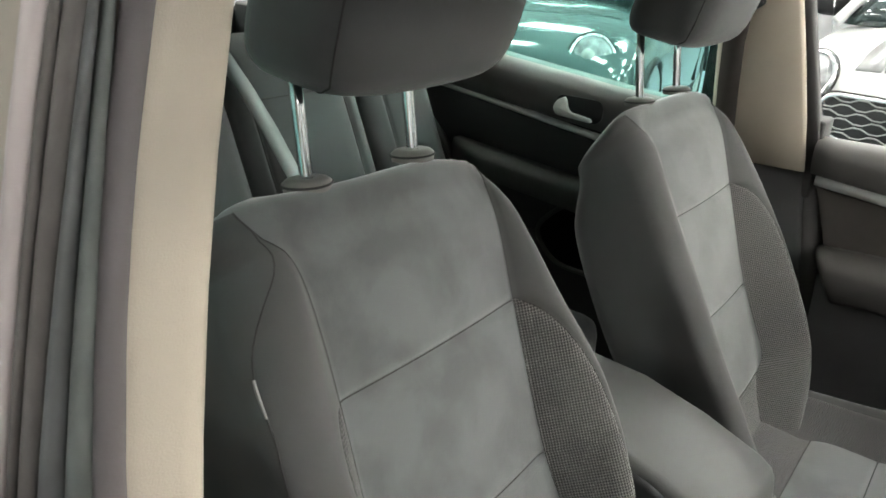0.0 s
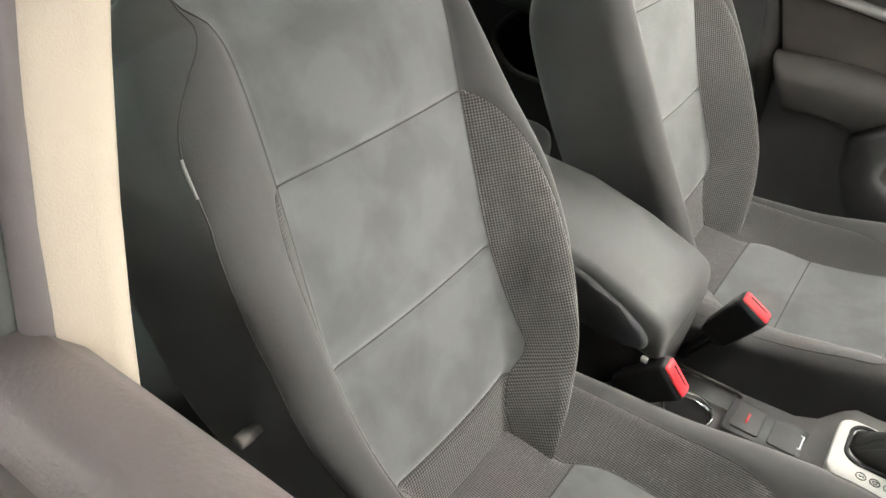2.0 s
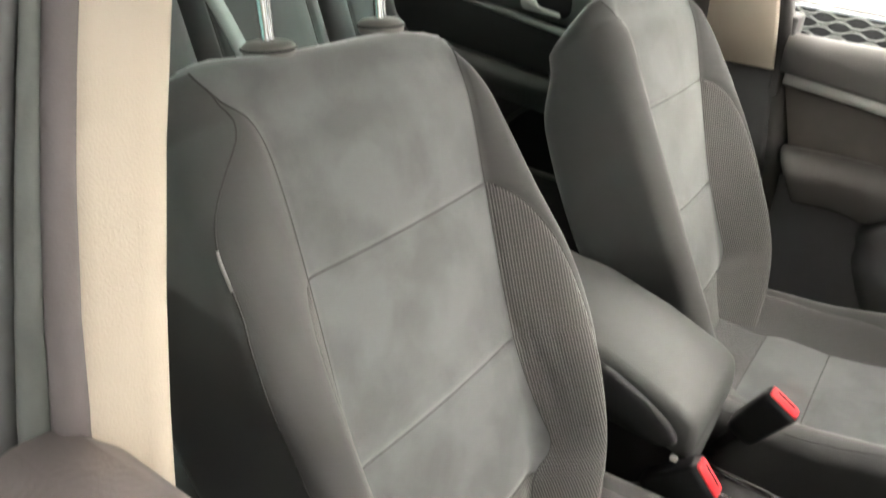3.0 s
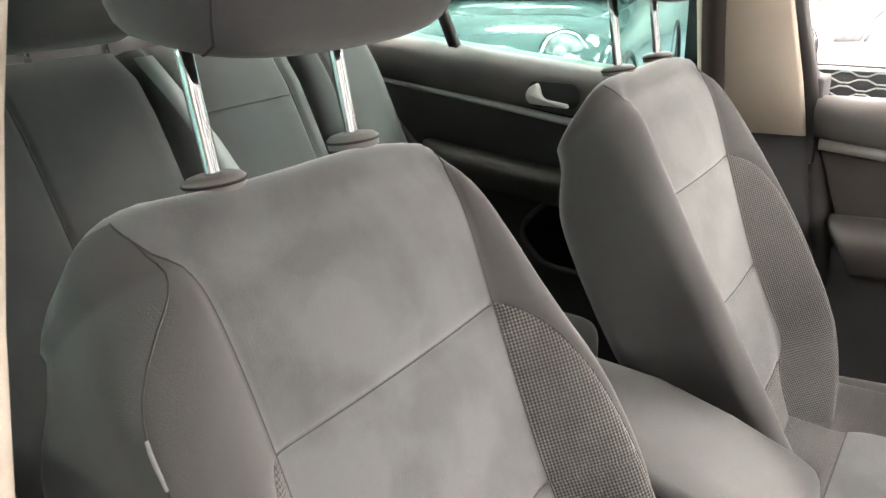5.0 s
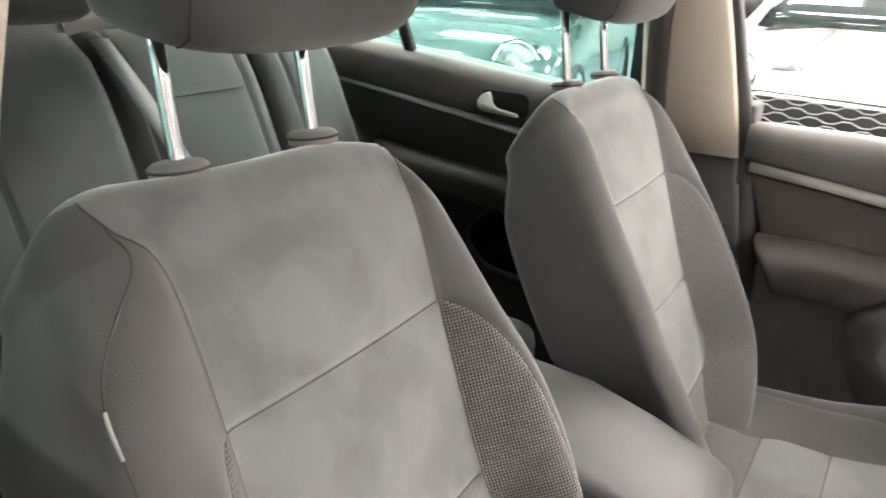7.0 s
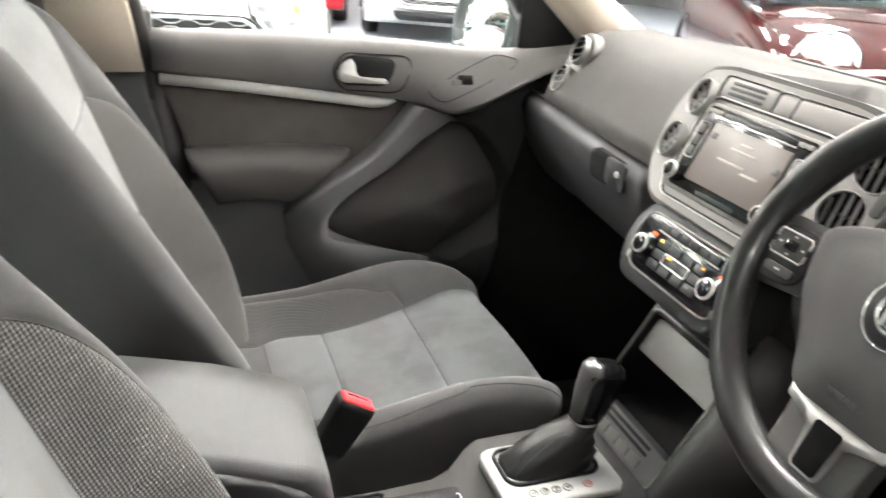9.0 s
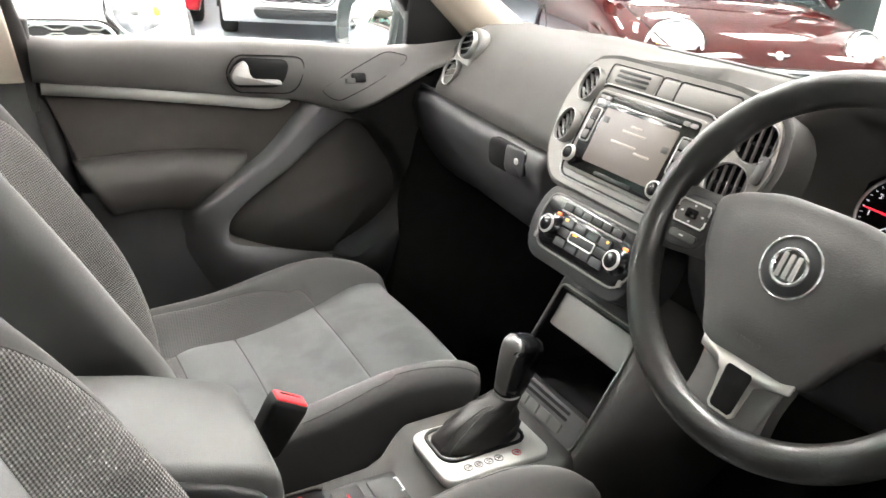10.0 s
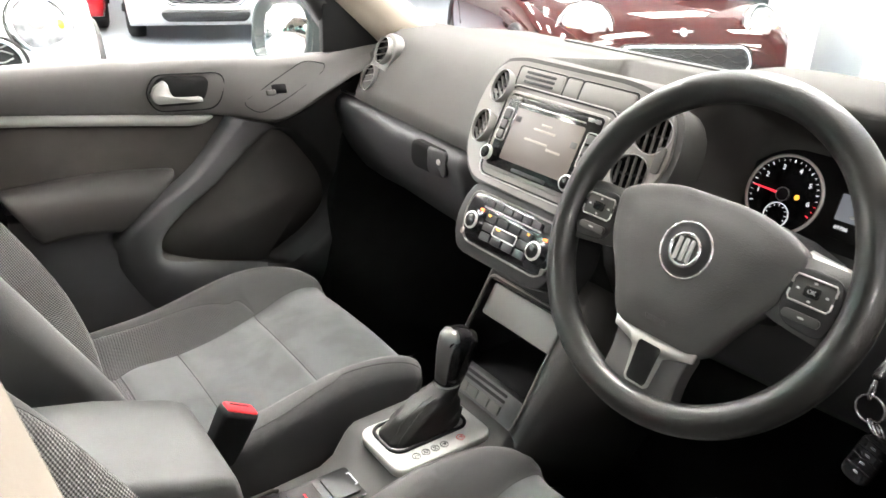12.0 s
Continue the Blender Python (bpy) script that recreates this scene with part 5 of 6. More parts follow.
for s in (1, -1):
    for k in range(3):
        b = face_flat("button", rounded(0.014, 0.0135, 0.002, 3, s * 0.0885, 0.078 - 0.0165 * k), 0.011, 0.0145, BUTTON, radio, "", 0.001)
    part("button_frame", tube([RADIO @ Vector((a, b, 0.0118)) for a, b in rounded(0.0185, 0.052, 0.004, 4, s * 0.0885, 0.0615)], 0.0011, 6, True), SILVER, radio)
    part("rotary_knob", lathe([(0, 0.018), (0.009, 0.018), (0.0105, 0.016), (0.0115, 0.004), (0.0125, 0.0)], RADIO @ pose(s * 0.0885, 0.010, 0.011), 28), GLOSS, radio)
    part("knob_ring", lathe([(0.0095, 0.0183), (0.0115, 0.0175), (0.0125, 0.0135), (0.0118, 0.013)], RADIO @ pose(s * 0.0885, 0.010, 0.011), 28), SILVER, radio, "satin ring")
    for d in (0.0, 0.013):
        face_flat("button", rounded(0.011, 0.006, 0.002, 2, s * (0.089 - d), 0.1045), 0.011, 0.0138, TRIM, radio, "", 0.0006)
face_flat("disc_slot", rounded(0.135, 0.0055, 0.002, 2, 0, 0.1045), 0.0109, 0.0122, BLACK, radio, "", 0.0003)
part("slot_lip", tube([RADIO @ Vector((u, 0.0985, 0.0118)) for u in (-0.068, 0.068)], 0.0012, 6), SILVER, radio)
face_flat("card_slot", rounded(0.075, 0.006, 0.002, 2, 0.0, -0.0015), 0.0109, 0.0122, BLACK, radio, "", 0.0003)

clim = low_flat("climate_panel", smooth_outline([(-0.098, -0.052), (0.098, -0.052), (0.104, -0.09), (0.088, -0.130), (-0.088, -0.130), (-0.104, -0.09)]), -0.002, 0.004, GLOSS, stack, "gloss black climate controls", 0.002)
part("panel_lip", tube([CLIMATE @ Vector((a, b, 0.003)) for a, b in smooth_outline([(-0.100, -0.050), (0.100, -0.050), (0.107, -0.09), (0.090, -0.133), (-0.090, -0.133), (-0.107, -0.09)])], 0.0016, 6, True), TRIM, stack)
for k in range(6):
    low_flat("button", rounded(0.0185, 0.011, 0.002, 3, 0.0525 - 0.021 * k, -0.062), 0.0035, 0.0085, BLACK, clim, "", 0.001)
part("button_rail", tube([CLIMATE @ Vector((u, -0.0695, 0.0065)) for u in (-0.064, 0.064)], 0.0013, 6), SILVER, clim)
for s in (1, -1):
    part("dial", lathe([(0, 0.015), (0.0118, 0.015), (0.0130, 0.0135), (0.0140, 0.004), (0.019, 0.0035), (0.019, 0.0)], CLIMATE @ pose(s * 0.0725, -0.097, 0.0035), 32), GLOSS, clim)
    part("dial_ring", lathe([(0.0114, 0.0152), (0.0136, 0.0148), (0.0144, 0.0125), (0.0140, 0.012)], CLIMATE @ pose(s * 0.0725, -0.097, 0.0035), 32), SILVER, clim, "satin ring")
    low_flat("indicator", rounded(0.009, 0.0045, 0.0015, 2, s * 0.0725 - 0.004, -0.0765), 0.0035, 0.0055, ORANGE, clim, "orange lit indicator", 0.0004)
    low_flat("seat_heat_button", rounded(0.0075, 0.010, 0.002, 2, s * 0.094, -0.120), 0.0035, 0.0065, TRIM, clim, "", 0.0006)
for i, u in enumerate((0.040, 0.0135, -0.0135, -0.040)):
    for j, v in enumerate((-0.083, -0.098, -0.113)):
        if i in (1, 2) and j == 1:
            continue
        low_flat("button", rounded(0.023, 0.0125, 0.0018, 3, u, v), 0.0035, 0.0075, BLACK, clim, "", 0.0009)
low_flat("display_button", rounded(0.050, 0.0125, 0.002, 3, 0, -0.098), 0.0035, 0.0080, BLACK, clim, "", 0.0009)
part("display_frame", tube([CLIMATE @ Vector((a, b, 0.0080)) for a, b in rounded(0.052, 0.0145, 0.003, 3, 0, -0.098)], 0.0011, 6, True), SILVER, clim)
for u, v, w in ((0.0445, -0.0795, 0.006), (0.016, -0.0935, 0.009), (-0.045, -0.0795, 0.004)):
    low_flat("indicator", rounded(w, 0.0038, 0.001, 2, u, v), 0.0075, 0.0086, AMBER, clim, "amber lit indicator", 0.0003)
flat("assist_switch", rounded(0.014, 0.036, 0.005, 4, -0.2065, 0.080), 0.003, 0.007, BUTTON, stack, "", 0.001)

# ---------------- centre console ----------------
console = thing("centre_console", "dark grey centre console with padded armrest and cup holder", "centre console", (0.2, 0, 0.32))
tunnel_rows = ((-0.35, 0.088, 0.60), (0.1, 0.088, 0.618), (0.30, 0.090, 0.628), (0.33, 0.094, 0.640), (0.355, 0.098, 0.672), (0.37, 0.1, 0.682), (0.52, 0.104, 0.684), (0.545, 0.108, 0.700))
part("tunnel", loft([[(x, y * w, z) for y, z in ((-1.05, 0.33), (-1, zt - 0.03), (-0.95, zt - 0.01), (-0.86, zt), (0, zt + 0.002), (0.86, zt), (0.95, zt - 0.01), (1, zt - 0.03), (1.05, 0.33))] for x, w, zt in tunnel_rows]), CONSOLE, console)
# sloping tower with an open shelf
TOWER = Matrix.Translation((0.574, 0, 0.746)) @ Matrix(((0, 0.491, -0.871, 0), (1, 0, 0, 0), (0, 0.871, 0.491, 0), (0, 0, 0, 1)))


def slope(name, outline, w0, w1, mat, parent, label="", bevel=0.0015):
    return part(name, prism(outline, "z", w0, w1, bevel, 2, TOWER), mat, parent, label)


for s in (1, -1):
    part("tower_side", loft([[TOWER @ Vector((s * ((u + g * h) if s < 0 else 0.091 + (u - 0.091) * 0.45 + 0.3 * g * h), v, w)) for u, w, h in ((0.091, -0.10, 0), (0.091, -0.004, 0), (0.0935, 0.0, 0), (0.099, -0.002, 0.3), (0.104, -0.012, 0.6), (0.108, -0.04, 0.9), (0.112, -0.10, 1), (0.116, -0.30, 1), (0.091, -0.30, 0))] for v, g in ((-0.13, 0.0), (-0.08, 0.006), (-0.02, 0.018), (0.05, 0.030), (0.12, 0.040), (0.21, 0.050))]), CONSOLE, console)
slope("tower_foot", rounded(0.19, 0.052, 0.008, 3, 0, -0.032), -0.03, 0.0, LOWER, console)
slope("tower_head", rounded(0.19, 0.030, 0.008, 3, 0, 0.155), -0.06, 0.0, HARD, console)
slope("shelf_flap", rounded(0.168, 0.058, 0.005, 3, 0, 0.108), -0.035, -0.010, FLAP, console, "grey roll-up flap half open", 0.003)
slope("shelf_back", rounded(0.185, 0.16, 0.01, 3, 0, 0.07), -0.16, -0.15, BLACK, console)
for s in (1, -1):
    slope("shelf_lining", [(s * 0.0915, -0.055), (s * 0.0880, -0.055), (s * 0.0880, 0.145), (s * 0.0915, 0.145)][::s], -0.15, -0.003, BLACK, console, "black inner lining", 0.0004)
part("shelf_floor", box(0.58, 0.74, -0.092, 0.092, 0.715, 0.725, 0.002), BLACK, console)
part("shelf_rim", tube([TOWER @ Vector((a, b, 0.001)) for a, b in rounded(0.184, 0.205, 0.014, 5, 0, 0.045)], 0.0022, 8, True), TRIM, console)
for k in range(4):
    slope("button", rounded(0.024, 0.017, 0.002, 3, 0.042 - 0.028 * k, -0.040), 0.0, 0.003, SLAT, console, "", 0.001)
for v in (-0.0125, -0.0225):
    slope("card_slot", rounded(0.112, 0.0055, 0.0015, 2, 0.0, v), -0.001, 0.0012, BLACK, console, "", 0.0003)
# armrest
part("armrest_box", loft([[(x, y * w - 0.005, 0.56 + (zt - 0.56) * h) for y, h in ((-1, 0), (-1, 0.95), (-0.93, 1), (0.93, 1), (1, 0.95), (1, 0))] for x, w, zt in ((-0.32, 0.085, 0.80), (0.04, 0.085, 0.79), (0.085, 0.082, 0.765), (0.10, 0.075, 0.74))]), HARD, console)
lid = []
for x, zt, zb, w in ((-0.345, 0.895, 0.85, 0.075), (-0.33, 0.902, 0.835, 0.088), (-0.25, 0.903, 0.82, 0.097), (-0.10, 0.893, 0.805, 0.100), (0.0, 0.868, 0.788, 0.100), (0.055, 0.848, 0.772, 0.100), (0.088, 0.836, 0.762, 0.099), (0.105, 0.826, 0.758, 0.097), (0.113, 0.813, 0.758, 0.094), (0.117, 0.79, 0.762, 0.088)):
    lid.append([(x, y * w - 0.006, zb + (zt - zb) * h) for y, h in ((-0.93, 0.0), (-1, 0.12), (-1.01, 0.55), (-0.995, 0.79), (-0.955, 0.92), (-0.87, 0.98), (-0.4, 1.0), (0, 1.005), (0.4, 1.0), (0.87, 0.98), (0.955, 0.92), (0.995, 0.79), (1.01, 0.55), (1, 0.12), (0.93, 0.0))])
part("armrest_lid", loft(lid), REST, console, "grey padded armrest lid")
for s in (1, -1):
    part("armrest_side", prism([(-0.30, 0.880), (-0.10, 0.872), (0.0, 0.850), (0.05, 0.829), (0.085, 0.808), (0.098, 0.790), (0.094, 0.775), (0.07, 0.768), (-0.05, 0.780), (-0.30, 0.80)], "y", s * 0.085 - 0.006, s * 0.1085 - 0.006, 0.008, 3), HARD, console, "dark armrest side cover")
part("armrest_front", loft([[(x, y * 0.086 - 0.006, z) for y in (-1, -0.96, -0.5, 0, 0.5, 0.96, 1)] + [(x - 0.02, 0.086 - 0.006, z), (x - 0.02, -0.086 - 0.006, z)] for x, z in ((0.112, 0.79), (0.116, 0.76), (0.112, 0.70), (0.105, 0.63))]), REST, console, "grey armrest front face")
part("armrest_catch", box(0.094, 0.104, -0.112, -0.104, 0.756, 0.764, 0.002), SATIN, console, "small bright catch")
# switch strip and cup holder beside the lever
part("switch_strip", prism(rounded(0.115, 0.075, 0.008, 3, 0.272, 0.008), "z", 0.622, 0.640, 0.003), BLACK, console)
for x in (0.245, 0.300):
    part("console_switch", prism(rounded(0.042, 0.055, 0.004, 3, x, 0.008), "z", 0.638, 0.643, 0.002), BLACK, console)
part("switch_mark", box(0.243, 0.246, -0.004, 0.018, 0.6446, 0.6452, 0), RED, console)
part("switch_bracket", tube([(0.318, 0.022, 0.6455), (0.322, 0.022, 0.6455), (0.322, -0.006, 0.6455), (0.318, -0.006, 0.6455)], 0.0011, 6), DIALWHITE, console)
part("cup_holder", lathe([(0.030, -0.05), (0.034, 0.0), (0.0375, 0.003), (0.0385, 0.0)], pose(0.165, -0.028, 0.638), 32), CHROME, console, "cup holder with bright rim")
part("cup_well", lathe([(0, 0.004), (0.033, 0.004)], pose(0.165, -0.028, 0.6265), 28), CARPET, console)
part("oddments_tray", prism(rounded(0.105, 0.04, 0.006, 3, 0.180, 0.042), "z", 0.6205, 0.6265, 0.002), BLACK, console)
part("tray_edge", tube([(x, y, 0.630) for x, y in ((0.11, 0.066), (0.215, 0.066), (0.222, 0.060))], 0.0035, 8), SOFT, console)
part("tray_edge", tube([(x, y, 0.632) for x, y in ((0.12, 0.016), (0.215, 0.016))], 0.003, 8), SOFT, console)

# ---------------- gear selector ----------------
selector = thing("gear_selector", "black leather gear lever with silver gate plate", "gear lever", (0.44, 0, 0.68))
part("gate_plate", loft([[(x, y, z) for x, y in rounded(0.178 - d, 0.122 - d, 0.022, 6, 0.442, -0.012)] for z, d in ((0.680, 0), (0.692, 0.0), (0.6945, 0.004))]), SILVER, selector, "satin silver gate plate")
part("gaiter_frame", tube([(x, y, 0.696) for x, y in rounded(0.140, 0.075, 0.02, 6, 0.440, 0.002)], 0.003, 8, True), BLACK, selector)
rings = []
for i, (z, rx, ry, cx, cy) in enumerate(((0.694, 0.069, 0.036, 0.440, 0.002), (0.700, 0.067, 0.036, 0.441, 0.002), (0.712, 0.060, 0.034, 0.445, 0.001), (0.726, 0.053, 0.031, 0.452, 0.0), (0.738, 0.044, 0.027, 0.461, 0.0), (0.748, 0.035, 0.024, 0.470, 0.0), (0.752, 0.027, 0.022, 0.481, 0.0), (0.760, 0.0210, 0.0200, 0.4885, 0.0))):
    ring = []
    for a in range(48):
        t = 2 * math.pi * a / 48
        fold = 1 + (0.09 * math.sin(3 * t + 1.3 * i) + 0.08 * math.sin(6 * t - 1.7 * i) + 0.04 * math.sin(11 * t + 2.4 * i)) * math.sin(math.pi * i / 7)
        c, sn2 = math.cos(t), math.sin(t)
        ring.append((cx + rx * fold * math.copysign(abs(c) ** 0.75, c), cy + ry * fold * math.copysign(abs(sn2) ** 0.75, sn2), z))
    rings.append(ring)
part("gaiter", loft(rings), GAITER, selector, "pleated black leather gaiter")
for a in (26, 29):
    part("gaiter_seam", tube([Vector(r[a]) + Vector((-0.0004, 0, 0.0006)) for r in rings[:7]], 0.0007, 5), PRINT_DARK, selector)
part("collar", loft([[(cx + 0.0205 * math.cos(a), 0.0195 * math.sin(a), z) for a in np.linspace(0, 2 * math.pi, 24, False)] for z, cx in ((0.757, 0.4885), (0.765, 0.4915))]), SATIN, selector, "satin silver collar")
rings = []
for z, rx, ry, cx in ((0.764, 0.0215, 0.0195, 0.492), (0.78, 0.0250, 0.0215, 0.497), (0.80, 0.0290, 0.0235, 0.502), (0.818, 0.0315, 0.0250, 0.506), (0.832, 0.0315, 0.0255, 0.508), (0.843, 0.0285, 0.0235, 0.507), (0.850, 0.021, 0.0175, 0.504), (0.853, 0.008, 0.007, 0.502)):
    rings.append([(cx + rx * math.copysign(abs(math.cos(a)) ** 0.8, math.cos(a)), ry * math.copysign(abs(math.sin(a)) ** 0.8, math.sin(a)), z) for a in np.linspace(0, 2 * math.pi, 32, False)])
part("knob", loft(rings), GLOSS, selector, "gloss black knob")
# bright spine over the back and the top of the knob
spine = []
for z, rx, ry, cx in ((0.768, 0.0220, 0.0200, 0.4925), (0.78, 0.0256, 0.0221, 0.497), (0.80, 0.0296, 0.0241, 0.502), (0.818, 0.0321, 0.0256, 0.506), (0.832, 0.0321, 0.0261, 0.508), (0.8435, 0.0290, 0.0240, 0.507), (0.851, 0.0215, 0.0180, 0.504), (0.8545, 0.009, 0.008, 0.502)):
    span = 40 + 34 * smooth(0.826, 0.850, z)
    arc = [radians(180 + span * t) for t in (-1, -0.8, -0.5, -0.2, 0.2, 0.5, 0.8, 1)]
    spine.append([(cx + rx * math.copysign(abs(math.cos(a)) ** 0.8, math.cos(a)), ry * math.copysign(abs(math.sin(a)) ** 0.8, math.sin(a)), z) for a in arc] + [(cx - rx * 0.5, ry * 0.3 * d, z - 0.001) for d in (-1, 1)])
part("knob_spine", loft(spine), SPINE, selector, "satin silver spine of the knob")
part("knob_joint", tube([(p[0] + 0.0004, p[1], p[2]) for ring in spine for p in ring[7:8]], 0.0008, 5), BLACK, selector)
part("knob_joint", tube([(p[0] + 0.0004, p[1], p[2]) for ring in spine for p in ring[0:1]], 0.0008, 5), BLACK, selector)
for ch, x, mat in (("P", 0.478, RED), ("R", 0.447, BLACK), ("N", 0.430, BLACK), ("D", 0.413, BLACK), ("S", 0.396, BLACK)):
    part("letter", lettering(ch, 0.009, pose(x, -0.054, 0.6950, 0, 0, -90)), mat, selector)
    part("letter_ring", tube([(x + 0.0062 * math.cos(a), -0.054 + 0.0062 * math.sin(a), 0.6948) for a in np.linspace(0, 2 * math.pi, 20, False)], 0.0007, 5, True), mat, selector)

# ---------------- steering wheel ----------------
WHEEL = Matrix.Translation((0.515, -0.380, 1.125)) @ pose(0, 0, 0, 0, -66, 0) @ pose(0, 0, 0, 0, 0, -90)
wheel = thing("steering_wheel", "black leather three-spoke steering wheel with silver trim", "steering wheel", (0.53, -0.38, 1.12))


def on_wheel(pts):
    return [WHEEL @ Vector(p) for p in pts]


def wheel_flat(name, outline, w0, w1, mat, label="", bevel=0.003, parent=wheel):
    return part(name, prism(outline, "z", w0, w1, bevel, 3, WHEEL), mat, parent, label)


R = 0.1735
rim_pts, rim_r = [], []
for k in range(120):
    a = 2 * math.pi * k / 120
    grip = max(math.exp(-((math.degrees(a) - g) / 16) ** 2) for g in (25, 155))
    rim_pts.append(WHEEL @ Vector((R * math.cos(a), R * math.sin(a), 0)))
    rim_r.append(0.0172 + 0.0014 * grip)
part("rim", tube(rim_pts, rim_r, 18, True), LEATHER, wheel, "worn leather rim")
for a in (52, 128, 232, 308):
    t = radians(a)
    part("rim_joint", tube([WHEEL @ Vector(((R + 0.0166 * math.cos(b)) * math.cos(t), (R + 0.0166 * math.cos(b)) * math.sin(t), 0.0166 * math.sin(b))) for b in np.linspace(0, 2 * math.pi, 24, False)], 0.0008, 5, True), PIPING, wheel)
stitch = []
for k in range(150):
    a0, a1 = 2 * math.pi * k / 150, 2 * math.pi * (k + 0.55) / 150
    stitch.append([WHEEL @ Vector(((R - 0.0158) * math.cos(a), (R - 0.0158) * math.sin(a), 0.003 + 0.002 * j)) for j, a in enumerate((a0, a1))])
bm = bmesh.new()
for a, b in stitch:
    q = tube([a, b], 0.0006, 4)
    me = bpy.data.meshes.new("stitch")
    q.to_mesh(me)
    q.free()
    bm.from_mesh(me)
    bpy.data.meshes.remove(me)
tagged(part("stitching", bm, PRINT, wheel), kind="stuff")
# airbag cover, a domed shield
rows = []
SHIELD = smooth_outline([(-0.045, 0.059), (0.045, 0.059), (0.088, 0.047), (0.113, 0.034), (0.108, 0.004), (0.101, -0.020), (0.074, -0.062), (0.055, -0.102), (-0.055, -0.102), (-0.074, -0.062), (-0.101, -0.020), (-0.108, 0.004), (-0.113, 0.034), (-0.088, 0.047)], 7)
for f, h in ((1.0, -0.012), (1.0, 0.002), (0.985, 0.005), (0.95, 0.007), (0.87, 0.0085), (0.80, 0.0095), (0.72, 0.0115), (0.62, 0.0140), (0.5, 0.0152), (0.25, 0.0160), (0.02, 0.0162)):
    rows.append(on_wheel([(u * f, -0.01 + (v + 0.01) * f, h) for u, v in SHIELD]))
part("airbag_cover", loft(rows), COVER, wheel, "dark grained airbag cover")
part("cover_mark", lettering("AIRBAG", 0.0085, WHEEL @ pose(-0.004, -0.082, 0.0128, 8, 0, 0)), MARK, wheel)
for s in (1, -1):
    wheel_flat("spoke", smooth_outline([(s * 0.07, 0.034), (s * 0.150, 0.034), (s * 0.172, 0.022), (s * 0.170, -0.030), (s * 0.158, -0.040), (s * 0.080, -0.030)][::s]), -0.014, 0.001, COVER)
    pad = wheel_flat("control_pad", smooth_outline([(s * 0.103, 0.026), (s * 0.152, 0.024), (s * 0.158, -0.004), (s * 0.153, -0.034), (s * 0.104, -0.030)][::s]), -0.002, 0.005, HARD, "dark switch pad")
    c = s * 0.130
    for e in (1, -1):
        part("button_frame", tube(on_wheel([(c + a, 0.005 + e * b, 0.0085) for a, b in ((-0.0205, 0.003), (-0.0205, 0.009), (-0.0180, 0.0125), (0.0180, 0.0125), (0.0205, 0.009), (0.0205, 0.003))]), 0.0010, 6), SATIN, pad, "slim silver bracket")
    wheel_flat("button", rounded(0.039, 0.024, 0.004, 4, c, 0.005), 0.0045, 0.0080, BUTTON, "", 0.001, pad)
    wheel_flat("button", rounded(0.015, 0.010, 0.002, 3, c, 0.005), 0.0078, 0.0100, GLOSS, "", 0.001, pad)
    wheel_flat("button", rounded(0.036, 0.009, 0.004, 3, c - s * 0.001, -0.020), 0.0045, 0.0085, BUTTON, "", 0.0012, pad)
    for du, dv in ((0, 0.0088), (0, -0.0088), (0.0140, 0), (-0.0140, 0)):
        wheel_flat("symbol", rounded(0.0032, 0.0022, 0.0008, 2, c + du, 0.005 + dv), 0.0079, 0.0083, PRINT, "", 0.0001, pad)
    wheel_flat("symbol", rounded(0.006, 0.0018, 0.0006, 2, c, -0.020), 0.0084, 0.0088, PRINT, "", 0.0001, pad)
part("button_word", lettering("OK", 0.0055, WHEEL @ pose(0.130, 0.005, 0.0102)), PRINT, wheel)
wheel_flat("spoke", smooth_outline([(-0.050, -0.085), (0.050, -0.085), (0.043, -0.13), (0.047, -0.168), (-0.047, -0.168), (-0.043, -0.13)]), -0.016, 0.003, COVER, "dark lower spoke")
band = [(-0.053, -0.094), (-0.03, -0.100), (0.03, -0.100), (0.053, -0.094), (0.051, -0.106), (0.024, -0.112), (0.0185, -0.116), (0.0158, -0.150), (0.012, -0.1540), (-0.012, -0.1540), (-0.0158, -0.150), (-0.0185, -0.116), (-0.024, -0.112), (-0.051, -0.106)]
wheel_flat("spoke_trim", band, 0.0015, 0.006, SATIN, "satin silver spoke trim", 0.0015)
wheel_flat("spoke_slot", [(-0.0125, -0.107), (0.0125, -0.107), (0.0148, -0.110), (0.0128, -0.148), (0.010, -0.1515), (-0.010, -0.1515), (-0.0128, -0.148), (-0.0148, -0.110)], 0.004, 0.0066, CARPET, "", 0.001)
part("badge_well", lathe([(0, 0.0168), (0.026, 0.0168), (0.0285, 0.0150)], WHEEL @ pose(0, -0.003, 0), 40), HARD, wheel)
part("badge_ring", lathe([(0.0282, 0.013), (0.0288, 0.0174), (0.0302, 0.0174), (0.0308, 0.013)], WHEEL @ pose(0, -0.003, 0), 48), CHROME, wheel, "thin chrome ring")
badge = part("badge", lathe([(0, 0.0180), (0.0150, 0.0180), (0.0158, 0.0202), (0.0178, 0.0202), (0.0190, 0.018), (0.0190, 0.015)], WHEEL @ pose(0, -0.003, 0), 48), CHROME, wheel, "plain round chrome badge")
part("badge_field", lathe([(0, 0.0190), (0.010, 0.0188), (0.0152, 0.0184)], WHEEL @ pose(0, -0.003, 0), 36), SMOKE, badge, "plain smoked chrome field")
for u in (-0.0075, 0.0, 0.0075):
    wheel_flat("badge_bar", rounded(0.0042, 0.024, 0.0014, 3, u, -0.003), 0.0178, 0.0203, SATIN, "plain silver bar", 0.0006, badge)
